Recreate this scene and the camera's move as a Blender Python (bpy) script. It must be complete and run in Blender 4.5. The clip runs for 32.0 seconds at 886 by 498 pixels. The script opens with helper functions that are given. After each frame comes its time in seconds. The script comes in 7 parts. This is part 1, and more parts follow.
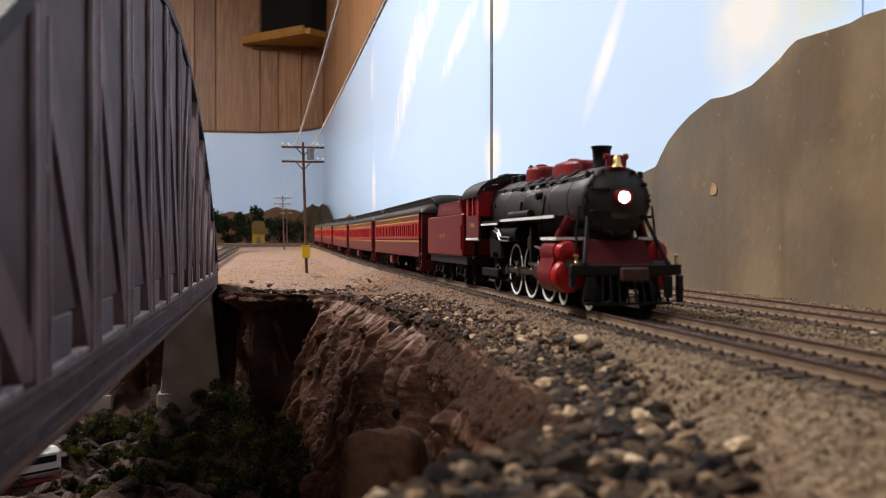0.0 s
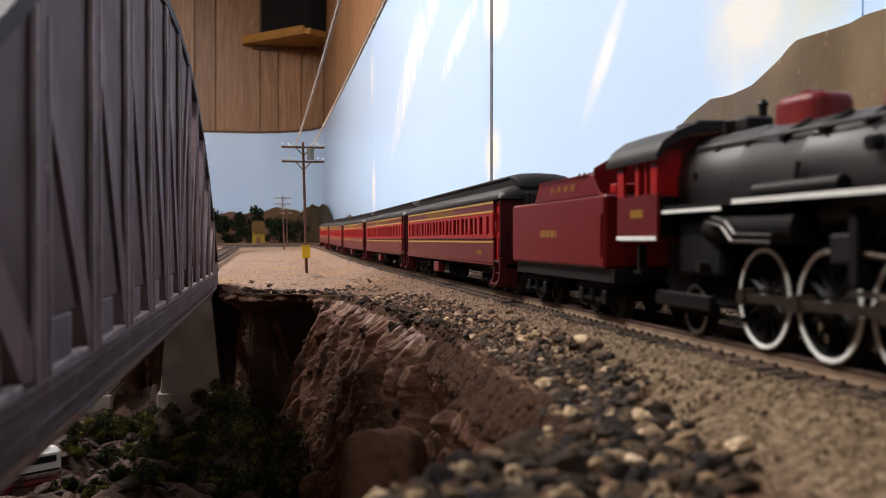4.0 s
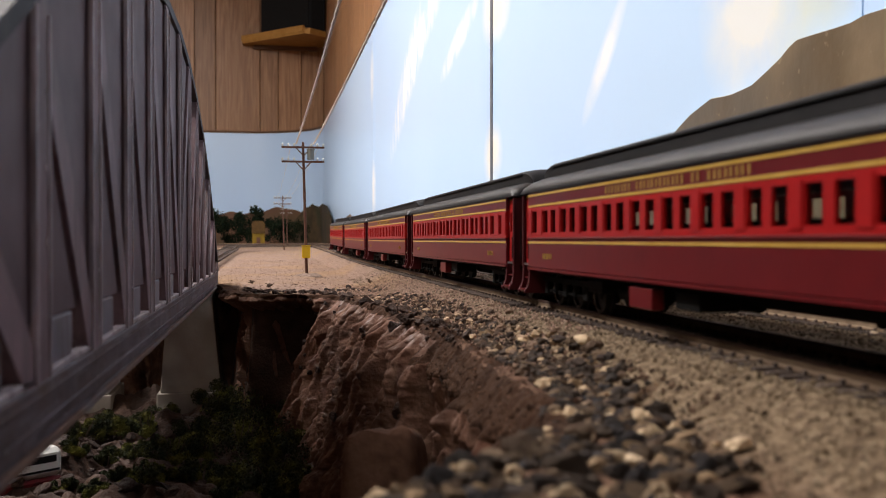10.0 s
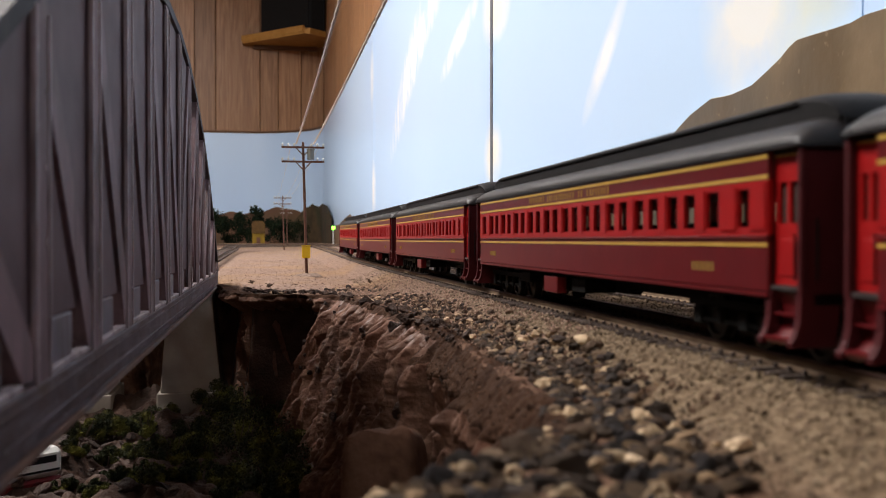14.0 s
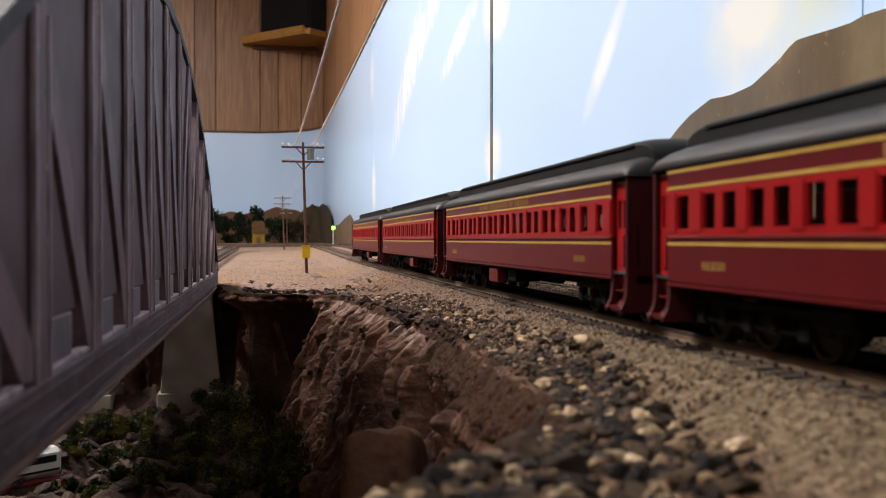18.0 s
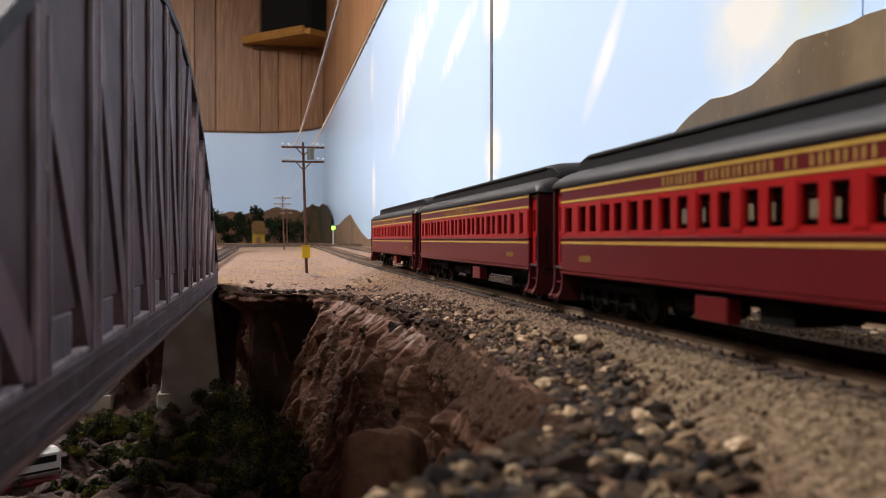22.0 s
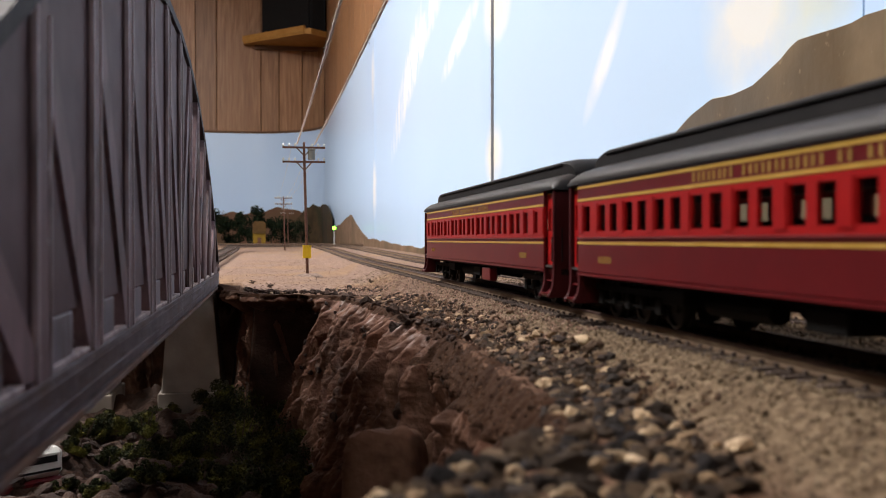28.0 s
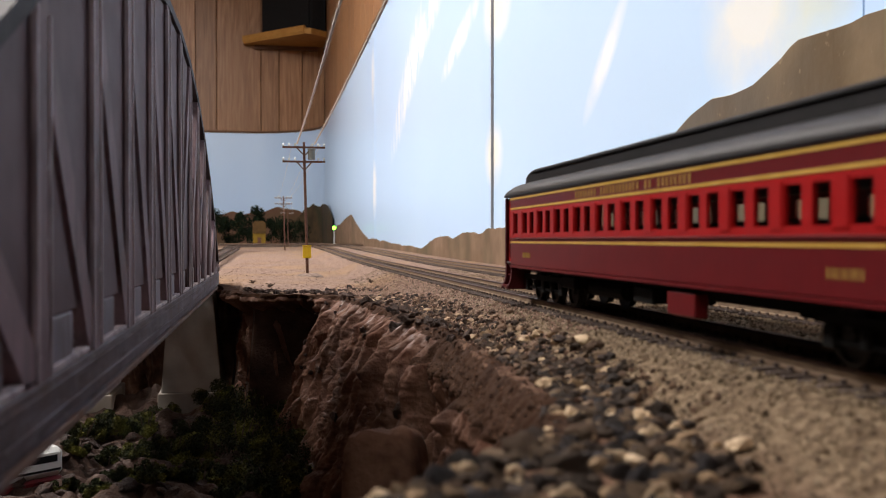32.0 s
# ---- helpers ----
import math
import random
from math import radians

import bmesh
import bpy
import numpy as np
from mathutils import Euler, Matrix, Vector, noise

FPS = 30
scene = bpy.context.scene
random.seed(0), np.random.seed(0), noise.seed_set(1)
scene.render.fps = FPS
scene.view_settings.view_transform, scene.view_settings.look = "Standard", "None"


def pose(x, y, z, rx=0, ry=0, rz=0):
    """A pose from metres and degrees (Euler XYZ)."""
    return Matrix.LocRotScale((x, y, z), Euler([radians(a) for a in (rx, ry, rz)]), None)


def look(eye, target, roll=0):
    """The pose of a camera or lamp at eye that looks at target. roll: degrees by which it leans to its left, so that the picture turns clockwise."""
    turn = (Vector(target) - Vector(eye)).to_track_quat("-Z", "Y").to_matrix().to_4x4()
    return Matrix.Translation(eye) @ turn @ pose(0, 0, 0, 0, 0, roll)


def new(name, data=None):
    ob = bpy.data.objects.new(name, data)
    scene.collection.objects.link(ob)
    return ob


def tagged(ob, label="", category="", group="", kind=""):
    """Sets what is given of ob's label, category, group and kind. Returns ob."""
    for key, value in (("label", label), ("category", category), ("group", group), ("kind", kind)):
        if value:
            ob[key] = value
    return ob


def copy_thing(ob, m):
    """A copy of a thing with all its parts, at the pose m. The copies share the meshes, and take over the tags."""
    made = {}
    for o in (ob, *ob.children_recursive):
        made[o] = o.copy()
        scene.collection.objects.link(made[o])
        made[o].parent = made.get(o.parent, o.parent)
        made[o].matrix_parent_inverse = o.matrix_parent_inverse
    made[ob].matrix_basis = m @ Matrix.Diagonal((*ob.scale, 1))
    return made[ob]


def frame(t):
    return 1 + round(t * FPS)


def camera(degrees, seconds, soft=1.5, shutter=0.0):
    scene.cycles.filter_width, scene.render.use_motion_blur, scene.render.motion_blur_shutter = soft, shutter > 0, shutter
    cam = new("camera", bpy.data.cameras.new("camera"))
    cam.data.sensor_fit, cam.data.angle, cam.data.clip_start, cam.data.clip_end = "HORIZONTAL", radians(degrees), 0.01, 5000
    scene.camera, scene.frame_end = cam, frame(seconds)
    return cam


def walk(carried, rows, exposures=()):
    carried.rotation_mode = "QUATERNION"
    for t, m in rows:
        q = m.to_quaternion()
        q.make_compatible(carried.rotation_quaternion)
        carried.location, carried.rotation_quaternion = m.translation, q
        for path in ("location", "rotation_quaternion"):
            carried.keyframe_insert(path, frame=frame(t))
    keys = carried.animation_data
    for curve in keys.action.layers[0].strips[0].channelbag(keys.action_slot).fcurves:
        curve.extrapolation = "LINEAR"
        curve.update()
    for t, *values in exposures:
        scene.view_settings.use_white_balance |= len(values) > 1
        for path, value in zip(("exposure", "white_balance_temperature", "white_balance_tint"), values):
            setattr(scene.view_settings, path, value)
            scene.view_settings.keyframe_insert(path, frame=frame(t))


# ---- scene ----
# The walk: one steady camera on the ledge, nudged very slightly late on.
cam = camera(49.5, 32.0, soft=0.6, shutter=0.5)
cam.data.dof.use_dof, cam.data.dof.focus_distance, cam.data.dof.aperture_fstop = True, 0.55, 34.0
EYE = (0.0, 0.0, 0.0205)


def aim(yaw, pitch, roll=0.0):
    a, b = radians(yaw), radians(pitch)
    d = Vector((math.sin(a) * math.cos(b), math.cos(a) * math.cos(b), math.sin(b)))
    return look(EYE, Vector(EYE) + d, roll)


walk(cam, [(0, aim(10.27, -0.54)), (25.0, aim(10.27, -0.54)), (26.5, aim(10.22, -0.53)), (32, aim(10.22, -0.54))],
     exposures=[(0, 0.0), (32, 0.0)])

# ---- light: a closed room with ceiling fixtures ----
world = bpy.data.worlds.new("world")
scene.world = world
world.use_nodes = True
world.node_tree.nodes["Background"].inputs[0].default_value = (0.9, 0.85, 0.8, 1)
world.node_tree.nodes["Background"].inputs[1].default_value = 0.02

LAMPS = [(-0.75, 1.0, 50.0), (-0.75, 2.35, 16.0), (-0.75, -1.1, 3.2)]
for lx, ly, power in LAMPS:
    lamp = bpy.data.lights.new("ceiling_lamp_light", "AREA")
    lamp.shape, lamp.size, lamp.size_y = "RECTANGLE", 0.28, 1.2
    lamp.energy, lamp.color = power * 1.04, (1.0, 0.945, 0.922)
    ob = new("ceiling_lamp_light", lamp)
    ob.matrix_world = look((lx, ly, 1.26), (lx, ly, 0))

# ---- materials ----


def mat(name, c1, c2=None, scale=300.0, rough=0.6, metal=0.0, bump=0.0, bscale=None, spec=0.22, c3=None, big=None, vary=0.0):
    """Two or three tones mixed by noise at two scales, with fine relief."""
    m = bpy.data.materials.new(name)
    m.use_nodes = True
    nt = m.node_tree
    n, l = nt.nodes, nt.links
    b = n["Principled BSDF"]
    b.inputs["Roughness"].default_value = rough
    b.inputs["Metallic"].default_value = metal
    b.inputs["Specular IOR Level"].default_value = spec
    c2 = c2 or c1
    tc = n.new("ShaderNodeTexCoord")
    t1 = n.new("ShaderNodeTexNoise")
    t1.inputs["Scale"].default_value, t1.inputs["Detail"].default_value = scale, 6
    l.new(tc.outputs["Object"], t1.inputs["Vector"])
    r = n.new("ShaderNodeValToRGB")
    r.color_ramp.elements[0].position, r.color_ramp.elements[1].position = 0.35, 0.68
    r.color_ramp.elements[0].color, r.color_ramp.elements[1].color = (*c1, 1), (*c2, 1)
    l.new(t1.outputs["Fac"], r.inputs["Fac"])
    out = r.outputs["Color"]
    if c3:
        t2 = n.new("ShaderNodeTexNoise")
        t2.inputs["Scale"].default_value, t2.inputs["Detail"].default_value = big or scale / 8, 4
        l.new(tc.outputs["Object"], t2.inputs["Vector"])
        r2 = n.new("ShaderNodeValToRGB")
        r2.color_ramp.elements[0].position, r2.color_ramp.elements[1].position = 0.48, 0.7
        l.new(t2.outputs["Fac"], r2.inputs["Fac"])
        mx = n.new("ShaderNodeMixRGB")
        mx.inputs[2].default_value = (*c3, 1)
        l.new(r2.outputs["Color"], mx.inputs[0])
        l.new(out, mx.inputs[1])
        out = mx.outputs[0]
    if vary:
        oi = n.new("ShaderNodeObjectInfo")
        mr = n.new("ShaderNodeMapRange")
        mr.inputs["To Min"].default_value, mr.inputs["To Max"].default_value = 1 - vary, 1 + vary
        l.new(oi.outputs["Random"], mr.inputs["Value"])
        hs = n.new("ShaderNodeHueSaturation")
        l.new(mr.outputs["Result"], hs.inputs["Value"])
        l.new(out, hs.inputs["Color"])
        out = hs.outputs["Color"]
    l.new(out, b.inputs["Base Color"])
    if bump:
        t3 = n.new("ShaderNodeTexNoise")
        t3.inputs["Scale"].default_value, t3.inputs["Detail"].default_value = bscale or scale * 2, 5
        l.new(tc.outputs["Object"], t3.inputs["Vector"])
        bp = n.new("ShaderNodeBump")
        bp.inputs["Strength"].default_value = 0.8
        bp.inputs["Distance"].default_value = bump
        l.new(t3.outputs["Fac"], bp.inputs["Height"])
        l.new(bp.outputs["Normal"], b.inputs["Normal"])
    return m


def glow(name, color, strength):
    m = bpy.data.materials.new(name)
    m.use_nodes = True
    b = m.node_tree.nodes["Principled BSDF"]
    b.inputs["Base Color"].default_value = (*color, 1)
    b.inputs["Emission Color"].default_value = (*color, 1)
    b.inputs["Emission Strength"].default_value = strength
    return m


def island_mat(name, colors, rough=0.85, bump=0.0, bscale=900.0, island=True):
    """Stones and leaves: each piece takes one of several tones."""
    m = bpy.data.materials.new(name)
    m.use_nodes = True
    n, l = m.node_tree.nodes, m.node_tree.links
    b = n["Principled BSDF"]
    b.inputs["Roughness"].default_value = rough
    b.inputs["Specular IOR Level"].default_value = 0.07
    src = n.new("ShaderNodeNewGeometry").outputs["Random Per Island"] if island else n.new("ShaderNodeObjectInfo").outputs["Random"]
    r = n.new("ShaderNodeValToRGB")
    r.color_ramp.interpolation = "CONSTANT"
    while len(r.color_ramp.elements) < len(colors):
        r.color_ramp.elements.new(0.5)
    for i, c in enumerate(colors):
        r.color_ramp.elements[i].position = i / len(colors)
    for i, c in enumerate(colors):
        r.color_ramp.elements[i].color = (*c, 1)
    l.new(src, r.inputs["Fac"])
    tc = n.new("ShaderNodeTexCoord")
    t = n.new("ShaderNodeTexNoise")
    t.inputs["Scale"].default_value = bscale
    l.new(tc.outputs["Object"], t.inputs["Vector"])
    mr = n.new("ShaderNodeMapRange")
    mr.inputs["To Min"].default_value, mr.inputs["To Max"].default_value = 0.6, 1.4
    l.new(t.outputs["Fac"], mr.inputs["Value"])
    hs = n.new("ShaderNodeHueSaturation")
    l.new(mr.outputs["Result"], hs.inputs["Value"])
    l.new(r.outputs["Color"], hs.inputs["Color"])
    l.new(hs.outputs["Color"], b.inputs["Base Color"])
    if bump:
        bp = n.new("ShaderNodeBump")
        bp.inputs["Distance"].default_value = bump
        l.new(t.outputs["Fac"], bp.inputs["Height"])
        l.new(bp.outputs["Normal"], b.inputs["Normal"])
    return m


def glass(name):
    m = bpy.data.materials.new(name)
    m.use_nodes = True
    b = m.node_tree.nodes["Principled BSDF"]
    b.inputs["Base Color"].default_value = (0.9, 0.92, 0.92, 1)
    b.inputs["Transmission Weight"].default_value = 1.0
    b.inputs["Roughness"].default_value = 0.05
    b.inputs["IOR"].default_value = 1.1
    return m


M_MAROON = mat("maroon paint", (0.103, 0.0062, 0.0082), (0.118, 0.0072, 0.0092), 120, 0.36, spec=0.3, bump=0.00004, bscale=500)
M_END = mat("darker maroon", (0.050, 0.006, 0.008), (0.064, 0.009, 0.011), 150, 0.6, spec=0.12)
M_TENDER = mat("tender red paint", (0.128, 0.0065, 0.008), (0.147, 0.008, 0.009), 120, 0.36, spec=0.2, bump=0.00004, bscale=500)
M_DECK = mat("dull deep red paint", (0.050, 0.0045, 0.006), (0.066, 0.006, 0.008), 120, 0.7, spec=0.12, bump=0.00004, bscale=500)
M_RED = mat("bright red paint", (0.31, 0.006, 0.007), (0.35, 0.008, 0.008), 120, 0.38, spec=0.3, bump=0.00004, bscale=500)
M_GOLD = mat("gold paint", (0.46, 0.28, 0.05), (0.54, 0.34, 0.08), 200, 0.45)
M_CLERE = mat("dull black clerestory paint", (0.0045, 0.0040, 0.0044), (0.0085, 0.0075, 0.0080), 150, 0.62, spec=0.16, bump=0.00005, bscale=600)
M_LETTER = mat("worn gold lettering", (0.30, 0.19, 0.045), (0.40, 0.26, 0.07), 300, 0.5)
M_ROOF = mat("black roof paint", (0.0085, 0.0074, 0.0080), (0.0145, 0.0126, 0.0134), 150, 0.50, spec=0.28, bump=0.00005, bscale=600)
M_BLACK = mat("black painted metal", (0.006, 0.006, 0.006), (0.012, 0.011, 0.011), 200, 0.5, spec=0.2, bump=0.00005, bscale=700)
M_TRUCK = mat("sooty truck casting", (0.0035, 0.0033, 0.0032), (0.0075, 0.0068, 0.0064), 400, 0.7, spec=0.1, bump=0.00008, bscale=900)
M_BOILER = mat("graphite boiler paint", (0.016, 0.0145, 0.0148), (0.030, 0.027, 0.0268), 90, 0.46, spec=0.34, bump=0.00004, bscale=600)
M_WHITE = mat("white paint", (0.8, 0.8, 0.76), (0.72, 0.72, 0.68), 200, 0.5)
M_BRASS = mat("brass", (0.70, 0.52, 0.24), (0.6, 0.44, 0.18), 200, 0.35, metal=0.9)
M_STEEL = mat("wheel steel", (0.3, 0.29, 0.28), (0.22, 0.2, 0.19), 300, 0.4, metal=1.0)
M_LIGHTRIM = mat("pale rim paint", (0.42, 0.42, 0.40), (0.5, 0.5, 0.47), 200, 0.5)
M_WHEEL = mat("blackened wheel", (0.012, 0.011, 0.010), (0.030, 0.026, 0.023), 300, 0.5, metal=0.3)
M_ROD = mat("side rod metal", (0.062, 0.046, 0.036), (0.09, 0.068, 0.054), 300, 0.45, metal=0.8)
M_INT = mat("coach interior", (0.05, 0.04, 0.035), (0.07, 0.055, 0.045), 80, 0.8)
M_GLASS = glass("window glass")
M_RAIL = mat("rusty rail", (0.055, 0.028, 0.022), (0.085, 0.05, 0.04), 260, 0.55, metal=0.35, bump=0.00005)
M_DUST = mat("dusty rail web", (0.14, 0.092, 0.058), (0.20, 0.14, 0.09), 200, 0.85, bump=0.0001)
M_TIE = mat("dark tie", (0.05, 0.034, 0.028), (0.095, 0.07, 0.058), 350, 0.85, bump=0.0002, bscale=900, vary=0.35)
M_WIRE = mat("twine", (0.80, 0.74, 0.68), (0.68, 0.62, 0.56), 900, 0.95, spec=0.1)
M_POLE = mat("pole wood", (0.095, 0.045, 0.03), (0.14, 0.07, 0.05), 200, 0.8, bump=0.0002, bscale=600)
M_GLASSW = mat("insulator glass", (0.7, 0.75, 0.74), (0.6, 0.65, 0.66), 300, 0.2)
M_YELLOW = mat("yellow paint", (0.75, 0.52, 0.02), (0.68, 0.46, 0.03), 200, 0.5)


def streaked(m, passes):
    """Long upright streaks of other tones over a material: stretch, threshold, amount, tone."""
    n, l = m.node_tree.nodes, m.node_tree.links
    b = n["Principled BSDF"]
    base = b.inputs["Base Color"].links[0].from_socket
    tc = [x for x in n if x.type == "TEX_COORD"][0]
    for scale, lo, hi, amount, col in passes:
        mp = n.new("ShaderNodeMapping")
        mp.inputs["Scale"].default_value = scale
        t = n.new("ShaderNodeTexNoise")
        t.inputs["Scale"].default_value, t.inputs["Detail"].default_value = 1.0, 4
        r = n.new("ShaderNodeMapRange")
        r.inputs["From Min"].default_value, r.inputs["From Max"].default_value, r.inputs["To Max"].default_value = lo, hi, amount
        mx = n.new("ShaderNodeMixRGB")
        mx.inputs[2].default_value = (*col, 1)
        l.new(tc.outputs["Object"], mp.inputs["Vector"])
        l.new(mp.outputs["Vector"], t.inputs["Vector"])
        l.new(t.outputs["Fac"], r.inputs["Value"])
        l.new(r.outputs["Result"], mx.inputs[0])
        l.new(base, mx.inputs[1])
        base = mx.outputs[0]
    l.new(base, b.inputs["Base Color"])
    return m


M_GIRDER = streaked(mat("weathered grey steel paint", (0.156, 0.100, 0.107), (0.22, 0.145, 0.154), 90, 0.6, bump=0.00015, bscale=500, c3=(0.075, 0.053, 0.05), big=30),
                    [((700, 700, 14), 0.55, 0.70, 0.5, (0.27, 0.205, 0.20)), ((300, 300, 9), 0.54, 0.72, 0.6, (0.07, 0.048, 0.046)), ((120, 120, 60), 0.64, 0.72, 0.5, (0.12, 0.07, 0.052)), ((650, 650, 650), 0.71, 0.75, 0.8, (0.42, 0.37, 0.35))])
M_EDGE = streaked(mat("pale steel edge", (0.37, 0.30, 0.30), (0.47, 0.39, 0.39), 200, 0.5, bump=0.0001, bscale=600), [((300, 300, 40), 0.5, 0.65, 0.7, (0.15, 0.115, 0.118))])
M_GAP = streaked(mat("shaded gap sheet", (0.100, 0.066, 0.070), (0.142, 0.096, 0.102), 90, 0.65, bump=0.00015, bscale=500), [((500, 500, 12), 0.55, 0.70, 0.5, (0.13, 0.10, 0.10))])
M_LOWER = streaked(mat("mottled grey steel paint", (0.070, 0.050, 0.052), (0.125, 0.094, 0.100), 160, 0.6, bump=0.00025, bscale=450, c3=(0.085, 0.048, 0.034), big=55),
                   [((260, 22, 420), 0.52, 0.64, 0.7, (0.155, 0.128, 0.142)), ((420, 60, 700), 0.56, 0.66, 0.8, (0.045, 0.028, 0.022)), ((900, 900, 900), 0.68, 0.73, 0.8, (0.36, 0.31, 0.29))])
M_CHORD = streaked(mat("streaked black steel", (0.016, 0.011, 0.012), (0.030, 0.021, 0.022), 90, 0.65, bump=0.00015, bscale=500), [((500, 500, 12), 0.55, 0.70, 0.5, (0.07, 0.055, 0.055))])
M_OPENING = streaked(mat("pale blue-grey lit opening", (0.13, 0.115, 0.135), (0.19, 0.17, 0.195), 120, 0.5), [((400, 400, 90), 0.5, 0.65, 0.7, (0.09, 0.065, 0.06))])
M_RUST = mat("rust brown steel", (0.13, 0.072, 0.05), (0.18, 0.105, 0.075), 120, 0.75, bump=0.0002, c3=(0.12, 0.10, 0.10), big=40)
M_CONC = mat("concrete grey paint", (0.33, 0.285, 0.24), (0.41, 0.36, 0.305), 60, 0.85, bump=0.0002, bscale=400, c3=(0.16, 0.145, 0.125), big=20)
M_BARK = mat("tree bark", (0.06, 0.04, 0.03), (0.1, 0.07, 0.05), 200, 0.9)
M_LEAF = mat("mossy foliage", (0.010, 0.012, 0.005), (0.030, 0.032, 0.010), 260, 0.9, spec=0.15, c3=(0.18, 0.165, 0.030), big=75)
M_DARKLEAF = island_mat("far tree foliage", [(0.008, 0.014, 0.008), (0.012, 0.020, 0.010), (0.018, 0.026, 0.012)], 0.95)
STONE_TONES = [(0.034, 0.025, 0.019), (0.048, 0.035, 0.026), (0.060, 0.043, 0.031), (0.040, 0.030, 0.024), (0.080, 0.053, 0.036), (0.030, 0.024, 0.021),
               (0.12, 0.082, 0.053), (0.055, 0.040, 0.030), (0.038, 0.030, 0.026), (0.20, 0.135, 0.080), (0.46, 0.34, 0.215), (0.032, 0.028, 0.028), (0.095, 0.065, 0.042)]
M_STONE = island_mat("mixed gravel", STONE_TONES, 0.8, 0.0002, 1200, island=False)
M_STONES = island_mat("mixed gravel heap", STONE_TONES, 0.8, 0.0002, 1200)
M_GRAIN = island_mat("fine ballast grains", [(0.165, 0.118, 0.074), (0.105, 0.074, 0.046), (0.22, 0.168, 0.112), (0.066, 0.047, 0.030), (0.14, 0.103, 0.067), (0.29, 0.23, 0.16), (0.095, 0.068, 0.049)], 0.9)


def panel_mat():
    """Knotty wall panelling: long grain along z, tone by board."""
    m = mat("wood panelling", (0.225, 0.105, 0.044), (0.37, 0.195, 0.092), 9, 0.42, vary=0.16, spec=0.4)
    nt = m.node_tree
    noise1 = [x for x in nt.nodes if x.type == "TEX_NOISE"][0]
    mp = nt.nodes.new("ShaderNodeMapping")
    mp.inputs["Scale"].default_value = (7.0, 7.0, 0.42)
    tc = [x for x in nt.nodes if x.type == "TEX_COORD"][0]
    nt.links.new(tc.outputs["Object"], mp.inputs["Vector"])
    nt.links.new(mp.outputs["Vector"], noise1.inputs["Vector"])
    noise1.inputs["Distortion"].default_value = 2.2
    return streaked(m, [((420, 420, 6), 0.55, 0.70, 0.6, (0.15, 0.068, 0.028)), ((26, 26, 3), 0.60, 0.72, 0.5, (0.16, 0.075, 0.03))])


M_PANEL = panel_mat()
M_PINE = mat("yellow pine board", (0.40, 0.20, 0.052), (0.48, 0.26, 0.075), 30, 0.5)
M_TRIM = mat("brown moulding", (0.12, 0.065, 0.035), (0.16, 0.085, 0.05), 60, 0.5)
M_CEIL = mat("ceiling tile", (0.7, 0.68, 0.64), (0.76, 0.74, 0.7), 20, 0.9)
M_CARPET = mat("dark carpet", (0.10, 0.085, 0.075), (0.14, 0.12, 0.1), 80, 0.95, bump=0.001)
M_DARK = mat("black speaker cloth", (0.008, 0.008, 0.009), (0.012, 0.012, 0.013), 200, 0.8)


